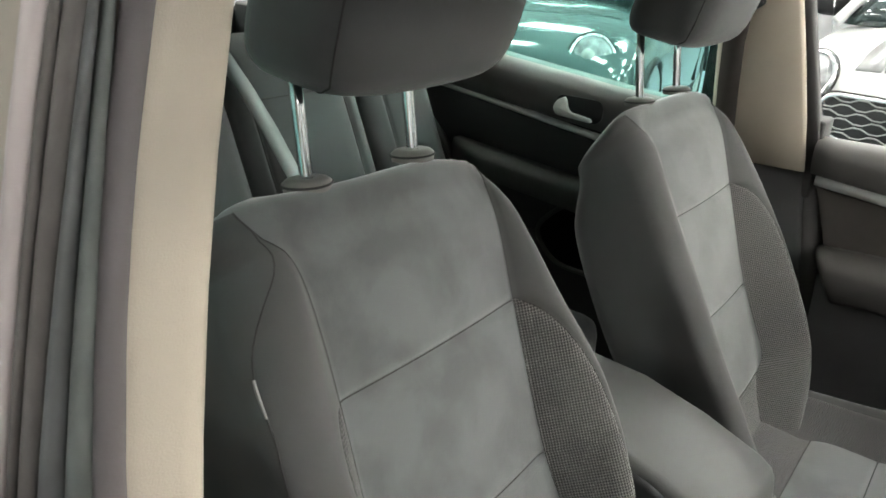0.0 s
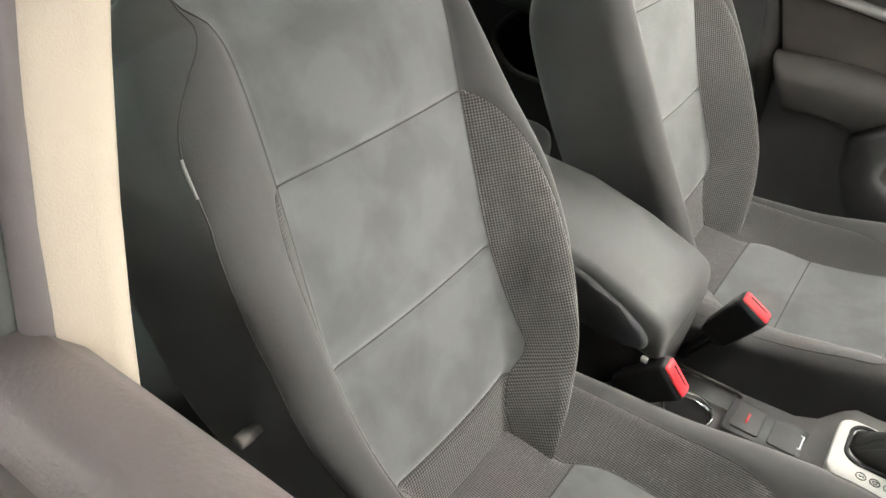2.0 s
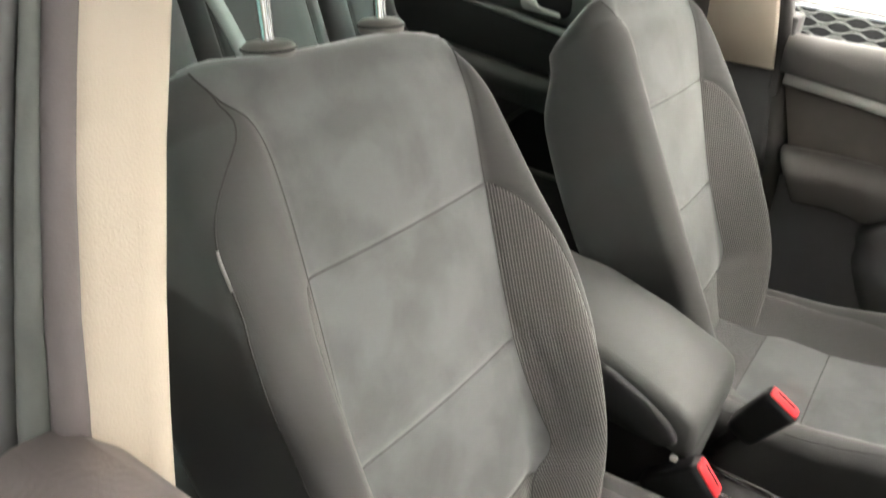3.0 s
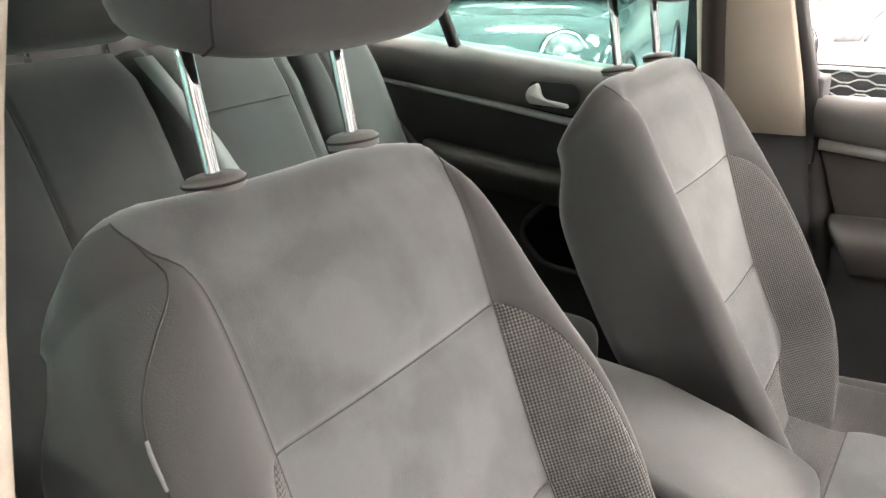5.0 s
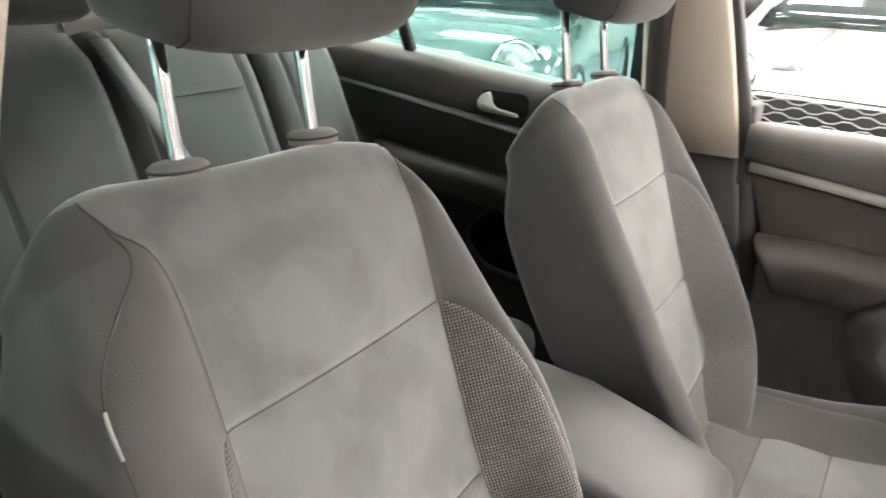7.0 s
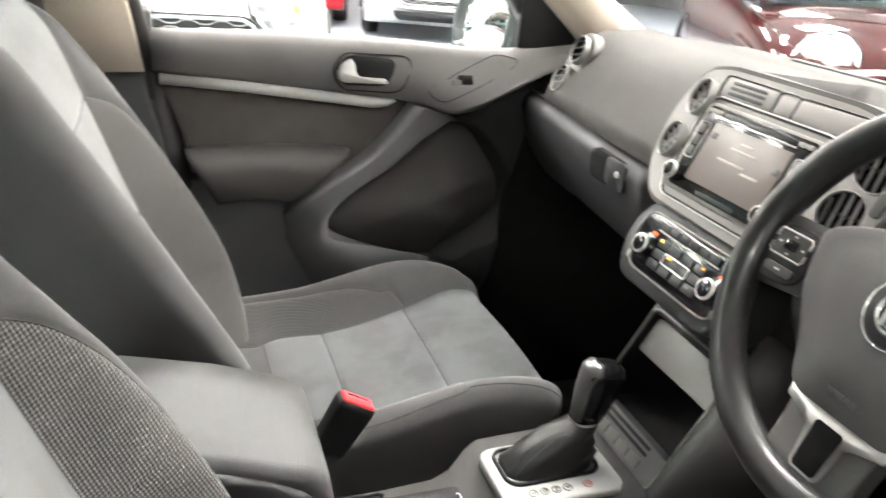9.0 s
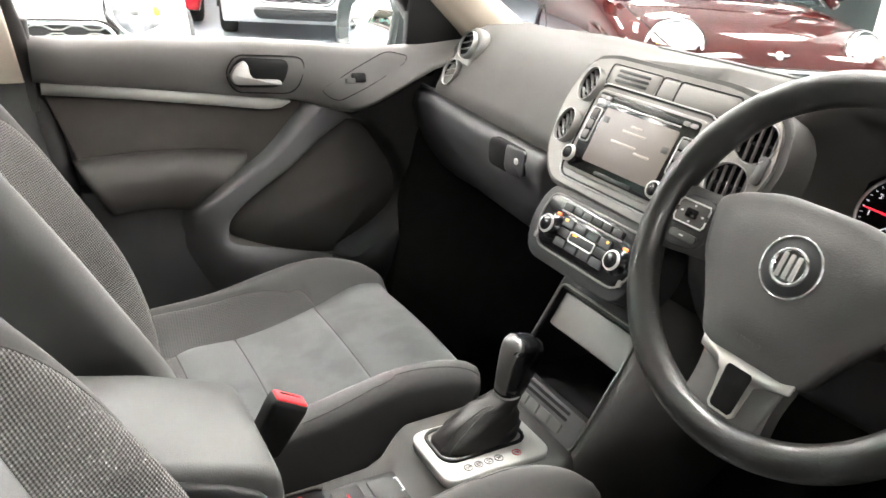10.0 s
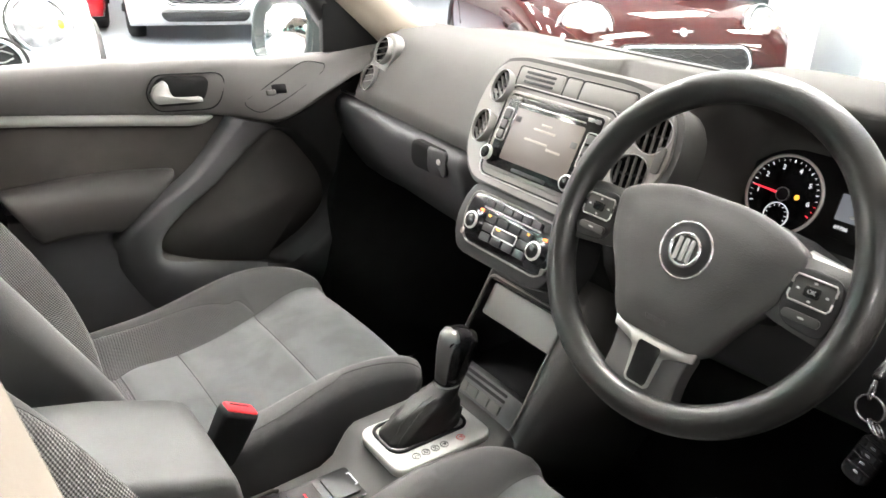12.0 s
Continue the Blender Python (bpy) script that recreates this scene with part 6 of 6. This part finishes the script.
part("column", lathe([(0.055, -0.02), (0.06, -0.06), (0.058, -0.22), (0.05, -0.30)], WHEEL, 28), HARD, wheel, "dark column shroud")
for s in (1, -1):
    part("stalk", tube(on_wheel([(s * 0.05, 0.005, -0.06), (s * 0.12, 0.012, -0.055), (s * 0.185, 0.018, -0.045)]), [0.008, 0.009, 0.006], 12), BLACK, wheel)

# ---------------- instrument cluster ----------------
cluster = thing("instrument_cluster", "instrument cluster with rev counter and grey display", "dials", (0.87, -0.38, 1.0))
DIAL = Matrix.Translation((0.872, -0.38, 1.086)) @ Matrix(((0, 0.30, -0.954, 0), (-1, 0, 0, 0), (0, 0.954, 0.30, 0), (0, 0, 0, 1)))


def dial_flat(name, outline, w0, w1, mat, parent, label="", bevel=0.0006):
    return part(name, prism(outline, "z", w0, w1, bevel, 2, DIAL), mat, parent, label)


dial_flat("face", smooth_outline([(-0.19, -0.06), (-0.185, 0.02), (-0.13, 0.066), (0.13, 0.066), (0.185, 0.02), (0.19, -0.06)]), -0.02, 0.0, BLACK, cluster, "black dial face")
for s in (-1, 1):
    c = s * 0.112
    g = part("gauge", lathe([(0.0535, 0.0), (0.054, 0.004), (0.056, 0.0045), (0.0575, 0.002), (0.0575, 0.0)], DIAL @ pose(c, 0, 0), 56), SILVER, cluster, "round gauge with thin bright ring")
    part("gauge_face", lathe([(0, 0.001), (0.0535, 0.001)], DIAL @ pose(c, 0, 0), 40), GLOSS, g)
    for k in range(25):
        a = radians(205 - 230 * k / 24)
        m = DIAL @ pose(c + 0.0485 * math.cos(a), 0.0485 * math.sin(a), 0.0012, 0, 0, math.degrees(a))
        part("tick", box(-0.0014 if k % 4 else -0.0030, 0.0016, -0.0004 if k % 4 else -0.0007, 0.0004 if k % 4 else 0.0007, 0, 0.0004, 0, 1, m), NEEDLE if s < 0 and k > 21 else DIALWHITE, g)
    if s < 0:
        for n in range(1, 7):
            a = radians(205 - 230 * (n * 4 - 2) / 24)
            part("number", lettering(str(n), 0.0098, DIAL @ pose(c + 0.0385 * math.cos(a), 0.0385 * math.sin(a), 0.0014)), DIALWHITE, g)
    part("hub", lathe([(0, 0.005), (0.0075, 0.005), (0.0095, 0.004), (0.0095, 0.0012)], DIAL @ pose(c, 0, 0), 28), BLACK, g)
    part("hub_ring", tube([DIAL @ Vector((c + 0.0095 * math.cos(a), 0.0095 * math.sin(a), 0.0045)) for a in np.linspace(0, 2 * math.pi, 28, False)], 0.0006, 5, True), SILVER, g)
    a = radians(177 if s < 0 else 205)
    part("needle", tube([DIAL @ Vector((c + r * math.cos(a), r * math.sin(a), 0.004)) for r in (0.010, 0.047)], [0.0018, 0.0008], 6), NEEDLE, g, "red needle")
part("warning_lamp", lathe([(0, 0.002), (0.0035, 0.002), (0.004, 0.001)], DIAL @ pose(-0.092, 0.001, 0), 10), AMBER, cluster, "amber warning lamp")
small = part("small_gauge", tube([DIAL @ Vector((-0.112 + 0.018 * math.cos(a), -0.031 + 0.018 * math.sin(a), 0.0015)) for a in np.linspace(0, 2 * math.pi, 32, False)], 0.0007, 5, True), DIALWHITE, cluster)
for k in range(9):
    a = radians(200 - 220 * k / 8)
    part("tick", box(-0.0014, 0.0014, -0.0005, 0.0005, 0, 0.0004, 0, 1, DIAL @ pose(-0.112 + 0.0148 * math.cos(a), -0.031 + 0.0148 * math.sin(a), 0.0012, 0, 0, math.degrees(a))), DIALWHITE, small)
disp = dial_flat("display", rounded(0.068, 0.062, 0.004, 3, -0.001, -0.005), 0.0, 0.002, BLACK, cluster, "lit grey trip display")
dial_flat("display_field", rounded(0.064, 0.036, 0.002, 3, -0.001, 0.007), 0.0018, 0.0026, DISPLAY, disp, "", 0.0002)
for u, v, w in ((-0.006, 0.017, 0.012), (0.006, 0.007, 0.026), (-0.004, -0.003, 0.020)):
    dial_flat("display_bar", rounded(w, 0.004, 0.001, 2, u, v), 0.0026, 0.0029, PRINT, disp, "", 0.0001)
part("odometer", lettering("69786", 0.0075, DIAL @ pose(-0.020, -0.0205, 0.0024)), DIALWHITE, disp)
part("trip_meter", lettering("340.3", 0.0075, DIAL @ pose(0.014, -0.0285, 0.0024)), DIALWHITE, disp)

# ---------------- seat belt buckles ----------------
for at, top in (((0.108, 0.105, 0.62), (0.190, 0.103, 0.767)), ((0.04, -0.104, 0.655), (0.147, -0.107, 0.755))):
    b = thing("belt_buckle", "black seat belt buckle with red release button", "buckle", at, "belt buckles")
    d = (Vector(top) - Vector(at)).normalized()
    across = Vector((0, 1, 0)).cross(d).normalized()
    m = Matrix.Translation(top) @ Matrix(((across.x, 0, d.x, 0), (across.y, 1, d.y, 0), (across.z, 0, d.z, 0), (0, 0, 0, 1)))
    part("buckle_body", loft([[m @ Vector((x, y, z)) for x, y in rounded(w, t, 0.006, 4)] for z, w, t in ((-0.095, 0.040, 0.024), (-0.082, 0.049, 0.031), (-0.01, 0.056, 0.033), (0.0, 0.054, 0.031))]), BLACK, b)
    part("release_button", loft([[m @ Vector((x, y, z)) for x, y in rounded(w, t, 0.004, 4)] for z, w, t in ((-0.004, 0.049, 0.026), (0.002, 0.049, 0.026), (0.0035, 0.046, 0.023))]), RED, b, "red release button")
    part("tongue_slot", box(-0.016, 0.016, -0.0015, 0.0015, 0.0030, 0.0042, 0, 1, m @ pose(0, 0.005, 0)), BLACK, b)
    part("strap", tube([m @ Vector((0, 0, -0.08)), Vector(at)], 0.010, 8), BLACK, b, "black buckle stalk")

# ---------------- ignition key ----------------
key = thing("car_key", "black car key and steel rings hanging from the ignition", "key", (0.60, -0.535, 1.01))
part("key_shaft", tube([(0.668, -0.536, 1.038), (0.6225, -0.541, 1.0195)], 0.005, 10), SMOKE, key)
part("key_ring", tube([(0.6195, -0.544 + 0.0145 * math.cos(a), 0.985 + 0.0155 * math.sin(a)) for a in np.linspace(0, 2 * math.pi, 32, False)], 0.0014, 8, True), CHROME, key, "steel split ring")
part("key_loop", tube([(0.6195 + 0.006 * math.cos(a), -0.541, 1.006 + 0.011 * math.sin(a)) for a in np.linspace(0, 2 * math.pi, 24, False)], 0.0015, 8, True), CHROME, key)
for d in (0.0, 0.004):
    part("key_loop", tube([(0.6185 + 0.005 * math.cos(a), -0.553 - d + 0.007 * math.sin(a), 0.967 + 0.007 * math.sin(a)) for a in np.linspace(0, 2 * math.pi, 20, False)], 0.0013, 8, True), CHROME, key)
FOB = pose(0.6125, -0.558, 0.9335, 0, 12, 0) @ pose(0, 0, 0, 14, 0, 0)
fob = part("key_fob", loft([[FOB @ Vector((w, y * f, z * f)) for y, z in rounded(0.031, 0.058, 0.011, 6)] for w, f in ((0.007, 0.80), (0.0065, 0.92), (0.004, 1.0), (-0.004, 1.0), (-0.0062, 0.94), (-0.007, 0.84))]), GLOSS, key, "black remote fob")
for k in (-0.016, -0.004, 0.006, 0.016):
    part("fob_joint", box(-0.0074, -0.0068, -0.0125, 0.0125, k + 0.0046, k + 0.0052, 0, 1, FOB), HARD, fob)
    part("fob_symbol", box(-0.0076, -0.0068, -0.0022, 0.0022, k - 0.001, k + 0.001, 0.0003, 1, FOB), PRINT, fob)


# ---------------- showroom ----------------
FLOOR = material("showroom_floor", (0.29, 0.325, 0.37), 0.4, vary=0.06, scale=0.7)
WALL = material("white_wall", (0.8, 0.8, 0.79), 0.8, vary=0.04)
PALE = material("pale_door_glass", (0.42, 0.44, 0.44), 0.1, vary=0.15, scale=1.5, coat=0.5)
NIGHT = material("dark_window_glass", (0.04, 0.05, 0.05), 0.1, vary=0.3, scale=2, coat=0.5)
ground = part("ground", box(-80, 80, -80, 80, -0.1, 0, 0), FLOOR)
tagged(ground, "pale blue-grey polished showroom floor", "floor", "", "structure")
for name, dims in (("wall_left", (-9.3, 10.3, 14.0, 14.3, 0, 3.7)), ("wall_front", (10.0, 10.3, -6.5, 14.0, 0, 3.7)), ("wall_rear", (-9.3, -9.0, -6.5, 14.0, 0, 3.7)), ("wall_right", (-9.3, 10.3, -6.8, -6.5, 0, 3.7))):
    tagged(part(name, box(*dims, 0), WALL), "white showroom wall", "wall", "", "structure")
room_ceiling = part("showroom_ceiling", box(-9.3, 10.3, -6.8, 14.3, 3.7, 3.9, 0), WALL)
tagged(room_ceiling, "white showroom ceiling", "ceiling", "", "structure")
PANEL = glowing("lit_panel", PANEL_TINT, PANEL_GLOW)
PANEL.node_tree.nodes["Principled BSDF"].inputs["Base Color"].default_value = (0.8, 0.8, 0.8, 1)
light = thing("ceiling_light", "white rectangular showroom ceiling light", "ceiling light", (0, 0, 3.7), "ceiling lights")
part("frame", box(-0.64, 0.64, -0.34, 0.34, -0.04, 0.0, 0.006, 2), WALL, light)
part("diffuser", box(-0.60, 0.60, -0.30, 0.30, -0.052, -0.04, 0.0), PANEL, light, "lit diffuser")
for o in light.children:
    o.matrix_parent_inverse = Matrix()
# the five lights listed last are unseen, added to brighten the cabin
spots = [(x, y) for x in (-6.5, -3.9, -1.3, 1.3, 3.9, 6.5) for y in (-1.9, 0.8, 3.5, 6.2, 9.5) if (y > 0 or x > 3) and not (-2 < x < 0 and y < 4) and (x, y) not in ((1.3, 0.8), (3.9, -1.9))] + [(1.3, 0.8), (2.7, 0.1), (-1.3, 3.5), (6.5, -4.6), (-3.9, -4.6)]
for x, y in spots[1:]:
    copy_thing(light, Matrix.Translation((x, y, 3.7)))
light.matrix_basis = Matrix.Translation((*spots[0], 3.7))
# tall white frame by the entrance
post = thing("entrance_frame", "white entrance door frame beside the cars", "door frame", (6.3, 2.2, 0))
part("post", box(6.2, 6.4, 2.78, 3.12, 0, 3.0, 0.01), WALL, post)
part("post", box(6.2, 6.4, 1.98, 2.08, 0, 3.0, 0.01), WALL, post)
leaf = part("door_leaf", box(6.27, 6.32, 2.11, 2.75, 0.1, 2.6, 0.006), WALL, post)
part("pane", box(6.262, 6.268, 2.23, 2.66, 0.25, 2.5, 0.0), PALE, leaf, "pale glass door pane")
tagged(part("window_2", box(6.5, 6.53, 3.16, 4.0, 0.3, 2.8, 0.004), NIGHT), "dark glass side window of the entrance", "window", "", "structure")
tagged(part("window_3", box(6.35, 6.38, 0.4, 1.97, 0.1, 2.8, 0.004), NIGHT), "dark glass window beside the entrance door", "window", "", "structure")

WHITE_CAR = material("white_car_paint", (0.42, 0.42, 0.42), 0.3, vary=0.03, coat=0.4)
MAROON = material("dark_red_car_paint", (0.026, 0.004, 0.0035), 0.07, vary=0.1, coat=0.3, spec=0.4)
NAVY = material("dark_green_car_paint", (0.065, 0.095, 0.095), 0.14, vary=0.1, coat=1.0)
SCARLET = material("bright_red_car_paint", (0.55, 0.02, 0.03), 0.2, vary=0.05, coat=1.0)
LAMP = material("headlamp_glass", (0.20, 0.205, 0.215), 0.4, 0.2, vary=0.6, scale=16, coat=0.25)
STRIPE = material("grey_stripe_film", (0.10, 0.10, 0.105), 0.35, vary=0.06)
AMBER_GLASS = material("amber_bulb_glass", (0.6, 0.22, 0.03), 0.2, vary=0.1)
CARGLASS = material("dark_car_glass", (0.02, 0.03, 0.03), 0.05, vary=0.05, coat=1.0)
TYRE = material("tyre_rubber", (0.02, 0.02, 0.02), 0.8, vary=0.2)


def parked_car(label, m, paint, round_eyes=True, stripes=False, lattice=None, eye_z=0.735, eye=1.0, mouth_z=0.56, mouth=1.0, eye_y=0.150):
    """A small hatchback with its nose at the origin, towards -y; m places it."""
    car = thing("parked_car", label, "car", m.translation)
    keys_top = [(0.0, 0.66), (0.05, 0.74), (0.14, 0.81), (0.4, 0.90), (0.8, 0.96), (1.15, 1.0), (2.0, 1.02), (3.5, 1.02), (3.72, 0.98), (3.8, 0.80)]
    keys_half = [(0.0, 0.66), (0.08, 0.76), (0.25, 0.84), (0.7, 0.88), (2.0, 0.89), (3.3, 0.88), (3.7, 0.82), (3.8, 0.76)]
    rings = []
    for y in (0.0, 0.02, 0.05, 0.09, 0.14, 0.22, 0.32, 0.45, 0.65, 0.9, 1.15, 1.6, 2.2, 2.9, 3.4, 3.65, 3.75, 3.8):
        zt, w = curve(keys_top, y), curve(keys_half, y)
        zb = 0.36 - 0.17 * smooth(0, 0.2, y) + 0.12 * smooth(3.6, 3.8, y)
        ring = []
        for k in range(25):
            a = math.pi * (-0.5 + k / 24 * 1.0)
            u = -1 + 2 * k / 24
            x = w * math.copysign(min(1, abs(u) * 1.55), u)
            q = max(0, (abs(u) * 1.55 - 1) / 0.55)
            crown = 0.10 * min(1, abs(u) * 1.55) ** 4
            z = zt - crown if q == 0 else zt - 0.10 - (zt - 0.10 - zb) * q
            bulge = 1 + 0.035 * math.sin(math.pi * q) if q > 0 else 1
            ring.append(m @ Vector((x * bulge, y, z)))
        rings.append(ring)
    part("body", loft(rings), paint, car)
    cab = []
    for w, ya, yb, z in ((0.80, 1.02, 3.74, 0.97), (0.76, 1.30, 3.66, 1.12), (0.68, 1.62, 3.52, 1.33), (0.64, 1.78, 3.42, 1.41)):
        cab.append([m @ Vector((x, (ya + yb) / 2 + y, z)) for x, y in rounded(2 * w, yb - ya, 0.14, 5)])
    part("glasshouse", loft(cab), CARGLASS, car, "dark tinted windows")
    part("roof", loft([[m @ Vector((x * f, 2.6 + y * f, z)) for x, y in rounded(1.30, 1.68, 0.2, 5)] for f, z in ((1.0, 1.405), (1.0, 1.43), (0.93, 1.455), (0.6, 1.475))]), paint, car)
    for s in (-1, 1):
        part("windscreen_pillar", tube([m @ Vector((s * a, b, c)) for a, b, c in ((0.80, 1.0, 0.98), (0.71, 1.5, 1.26), (0.645, 1.78, 1.42))], 0.035, 8), paint, car)
        if round_eyes:
            hm = m @ pose(s * 0.62, eye_y, eye_z, 66, 0, s * 24) @ Matrix.Scale(eye, 4)
            lamp = part("headlamp", lathe([(0, 0.035), (0.06, 0.032), (0.11, 0.02), (0.135, -0.005), (0.135, -0.06)], hm, 32), LAMP, car, "round clear headlamp")
            part("lamp_ring", lathe([(0.128, 0.004), (0.138, 0.012), (0.150, 0.008), (0.154, -0.02)], hm, 36), CHROME, lamp, "chrome lamp ring")
            part("lamp_joint", tube([hm @ Vector((0.160 * math.cos(a), 0.160 * math.sin(a), -0.012)) for a in np.linspace(0, 2 * math.pi, 36, False)], 0.005, 6, True), BLACK, lamp, "dark joint round the lamp")
            part("indicator_bulb", lathe([(0, 0.046), (0.02, 0.042), (0.03, 0.03)], hm @ pose(s * 0.075, -0.01, -0.012), 14), AMBER_GLASS, lamp, "amber bulb")
            part("projector", lathe([(0, 0.048), (0.03, 0.044), (0.045, 0.03)], hm @ pose(-s * 0.03, 0.01, 0), 20), RING, lamp)
        else:
            hm = m @ pose(s * 0.60, 0.12, 0.70, 0, 0, s * 26)
            part("headlamp", loft([[hm @ Vector((x * f, d, z * f)) for x, z in smooth_outline([(-0.17, -0.05), (0.17, -0.02), (0.17, 0.07), (-0.15, 0.05)])] for f, d in ((1, 0.06), (1, -0.03), (0.85, -0.055), (0.3, -0.065))]), LAMP, car, "swept clear headlamp")
        mm = m @ pose(s * 0.93, 1.35, 1.06)
        part("door_mirror", loft([[mm @ Vector((x * f, d, z * f)) for x, z in rounded(0.22, 0.14, 0.05, 4)] for f, d in ((0.5, -0.08), (0.9, -0.06), (1, 0.0), (1, 0.04), (0.9, 0.05))]), BLACK, car)
        for y in (0.72, 3.05):
            wm = m @ pose(s * 0.80, y, 0.315, 0, s * 90, 0)
            tyre = part("wheel", lathe([(0.20, 0.095), (0.27, 0.105), (0.31, 0.08), (0.315, 0.0), (0.31, -0.08), (0.20, -0.09)], wm, 28), TYRE, car, "black tyre")
            part("rim", lathe([(0, 0.085), (0.05, 0.09), (0.17, 0.07), (0.205, 0.095)], wm, 24), SILVER, tyre)
            part("arch", tube([m @ Vector((s * 0.895, y + 0.36 * math.cos(a), 0.33 + 0.36 * math.sin(a))) for a in np.linspace(0, math.pi, 16)], 0.03, 8), BLACK, car, "dark wheel arch trim")
    m_car, m = m, m @ pose(0, 0, mouth_z - 0.56) @ Matrix.Diagonal((mouth, 1, 1, 1))
    grille = part("grille", loft([[m @ Vector((x * f, d, 0.56 + z * f)) for x, z in smooth_outline([(-0.40, 0.10), (0.40, 0.10), (0.46, 0.0), (0.36, -0.11), (-0.36, -0.11), (-0.46, 0.0)])] for f, d in ((1.0, 0.06), (1.0, -0.022), (0.96, -0.03))]), BLACK, car, "black mesh grille")
    part("grille_rim", tube([m @ Vector((x, -0.028, 0.56 + z)) for x, z in smooth_outline([(-0.41, 0.105), (0.41, 0.105), (0.47, 0.0), (0.37, -0.115), (-0.37, -0.115), (-0.47, 0.0)])], 0.012, 8, True), CHROME, grille, "chrome grille rim")
    part("grille_joint", tube([m @ Vector((x * 1.035, -0.020, 0.56 + z * 1.10)) for x, z in smooth_outline([(-0.41, 0.105), (0.41, 0.105), (0.47, 0.0), (0.37, -0.115), (-0.37, -0.115), (-0.47, 0.0)])], 0.008, 8, True), BLACK, grille)
    for k in range(6):
        part("grille_bar", tube([m @ Vector((-0.42 + 0.035 * j, -0.033, 0.474 + 0.034 * k + (0.009 if (j // 2 + k) % 2 else -0.009))) for j in range(25)], 0.0045, 5), lattice or RING, grille)
    m = m_car
    if stripes:
        for x0, x1 in ((-0.42, -0.30), (-0.285, -0.27), (0.27, 0.285), (0.30, 0.42)):
            rows = []
            for y in (0.16, 0.22, 0.32, 0.45, 0.6, 0.8, 0.98):
                zt, w = curve(keys_top, y), curve(keys_half, y)
                top = [(x, zt - 0.10 * (abs(x) / w) ** 4) for x in (x0, (x0 + x1) / 2, x1)]
                rows.append([m @ Vector((x, y, z + 0.012)) for x, z in top] + [m @ Vector((x, y, z - 0.01)) for x, z in top[::-1]])
            part("bonnet_stripe", loft(rows), STRIPE, car, "grey bonnet stripe")
    part("lower_intake", prism(smooth_outline([(-0.5, 0.36), (0.5, 0.36), (0.44, 0.26), (-0.44, 0.26)]), "y", -0.035, 0.1, 0.01, 2, m), BLACK, car)
    part("bumper_lip", tube([m @ Vector((x, -0.03 + 0.12 * (abs(x) / 0.7) ** 2.5, 0.405)) for x in np.linspace(-0.7, 0.7, 15)], 0.022, 8), paint, car)
    badge = m @ pose(0, 0.035, 0.745, 62, 0, 0)
    part("badge", lathe([(0, 0.004), (0.022, 0.004), (0.028, 0.0)], badge, 20), CHROME, car, "plain chrome nose badge")
    for s in (-1, 1):
        part("badge_wing", prism([(s * 0.026, 0.008), (s * 0.075, 0.010), (s * 0.070, -0.002), (s * 0.026, -0.008)], "z", -0.002, 0.004, 0, 1, badge), CHROME, car)
    if not round_eyes:
        plate = part("number_plate", box(-0.26, 0.26, -0.055, -0.045, 0.50, 0.61, 0.004, 2, m), WALL, car, "white number plate")
        for k in range(7):
            x = -0.2 + 0.063 * k + (0.02 if k > 3 else 0)
            part("plate_bar", box(x, x + 0.035, -0.0565, -0.054, 0.525, 0.585, 0, 1, m), BLACK, plate)
    return car


BIG = Matrix.Diagonal((1.03, 1.0, 1.12, 1))
WIDE = Matrix.Diagonal((1.11, 1.0, 1.12, 1))
parked_car("white small hatchback with round headlamps parked nose-on", pose(-0.11, 3.75, 0, 0, 0, -6) @ WIDE, WHITE_CAR, True, True, eye_z=0.755, eye_y=0.10, mouth_z=0.605, mouth=1.14)
parked_car("white hatchback with swept headlamps parked further back", pose(2.95, 8.0, 0, 0, 0, -19), WHITE_CAR, False)
parked_car("bright red hatchback parked between the white cars", pose(1.3, 9.3, 0, 0, 0, -10), SCARLET, False)
parked_car("dark red hatchback with round headlamps in front of the car", pose(4.1, 2.35, 0, 0, 0, -26) @ Matrix.Diagonal((1.03, 1.0, 1.06, 1)), MAROON, lattice=BLACK, eye=1.2)
parked_car("dark green hatchback parked alongside, reflecting ceiling lights", pose(-2.6, 3.3, 0, 0, 0, 12) @ BIG, NAVY)
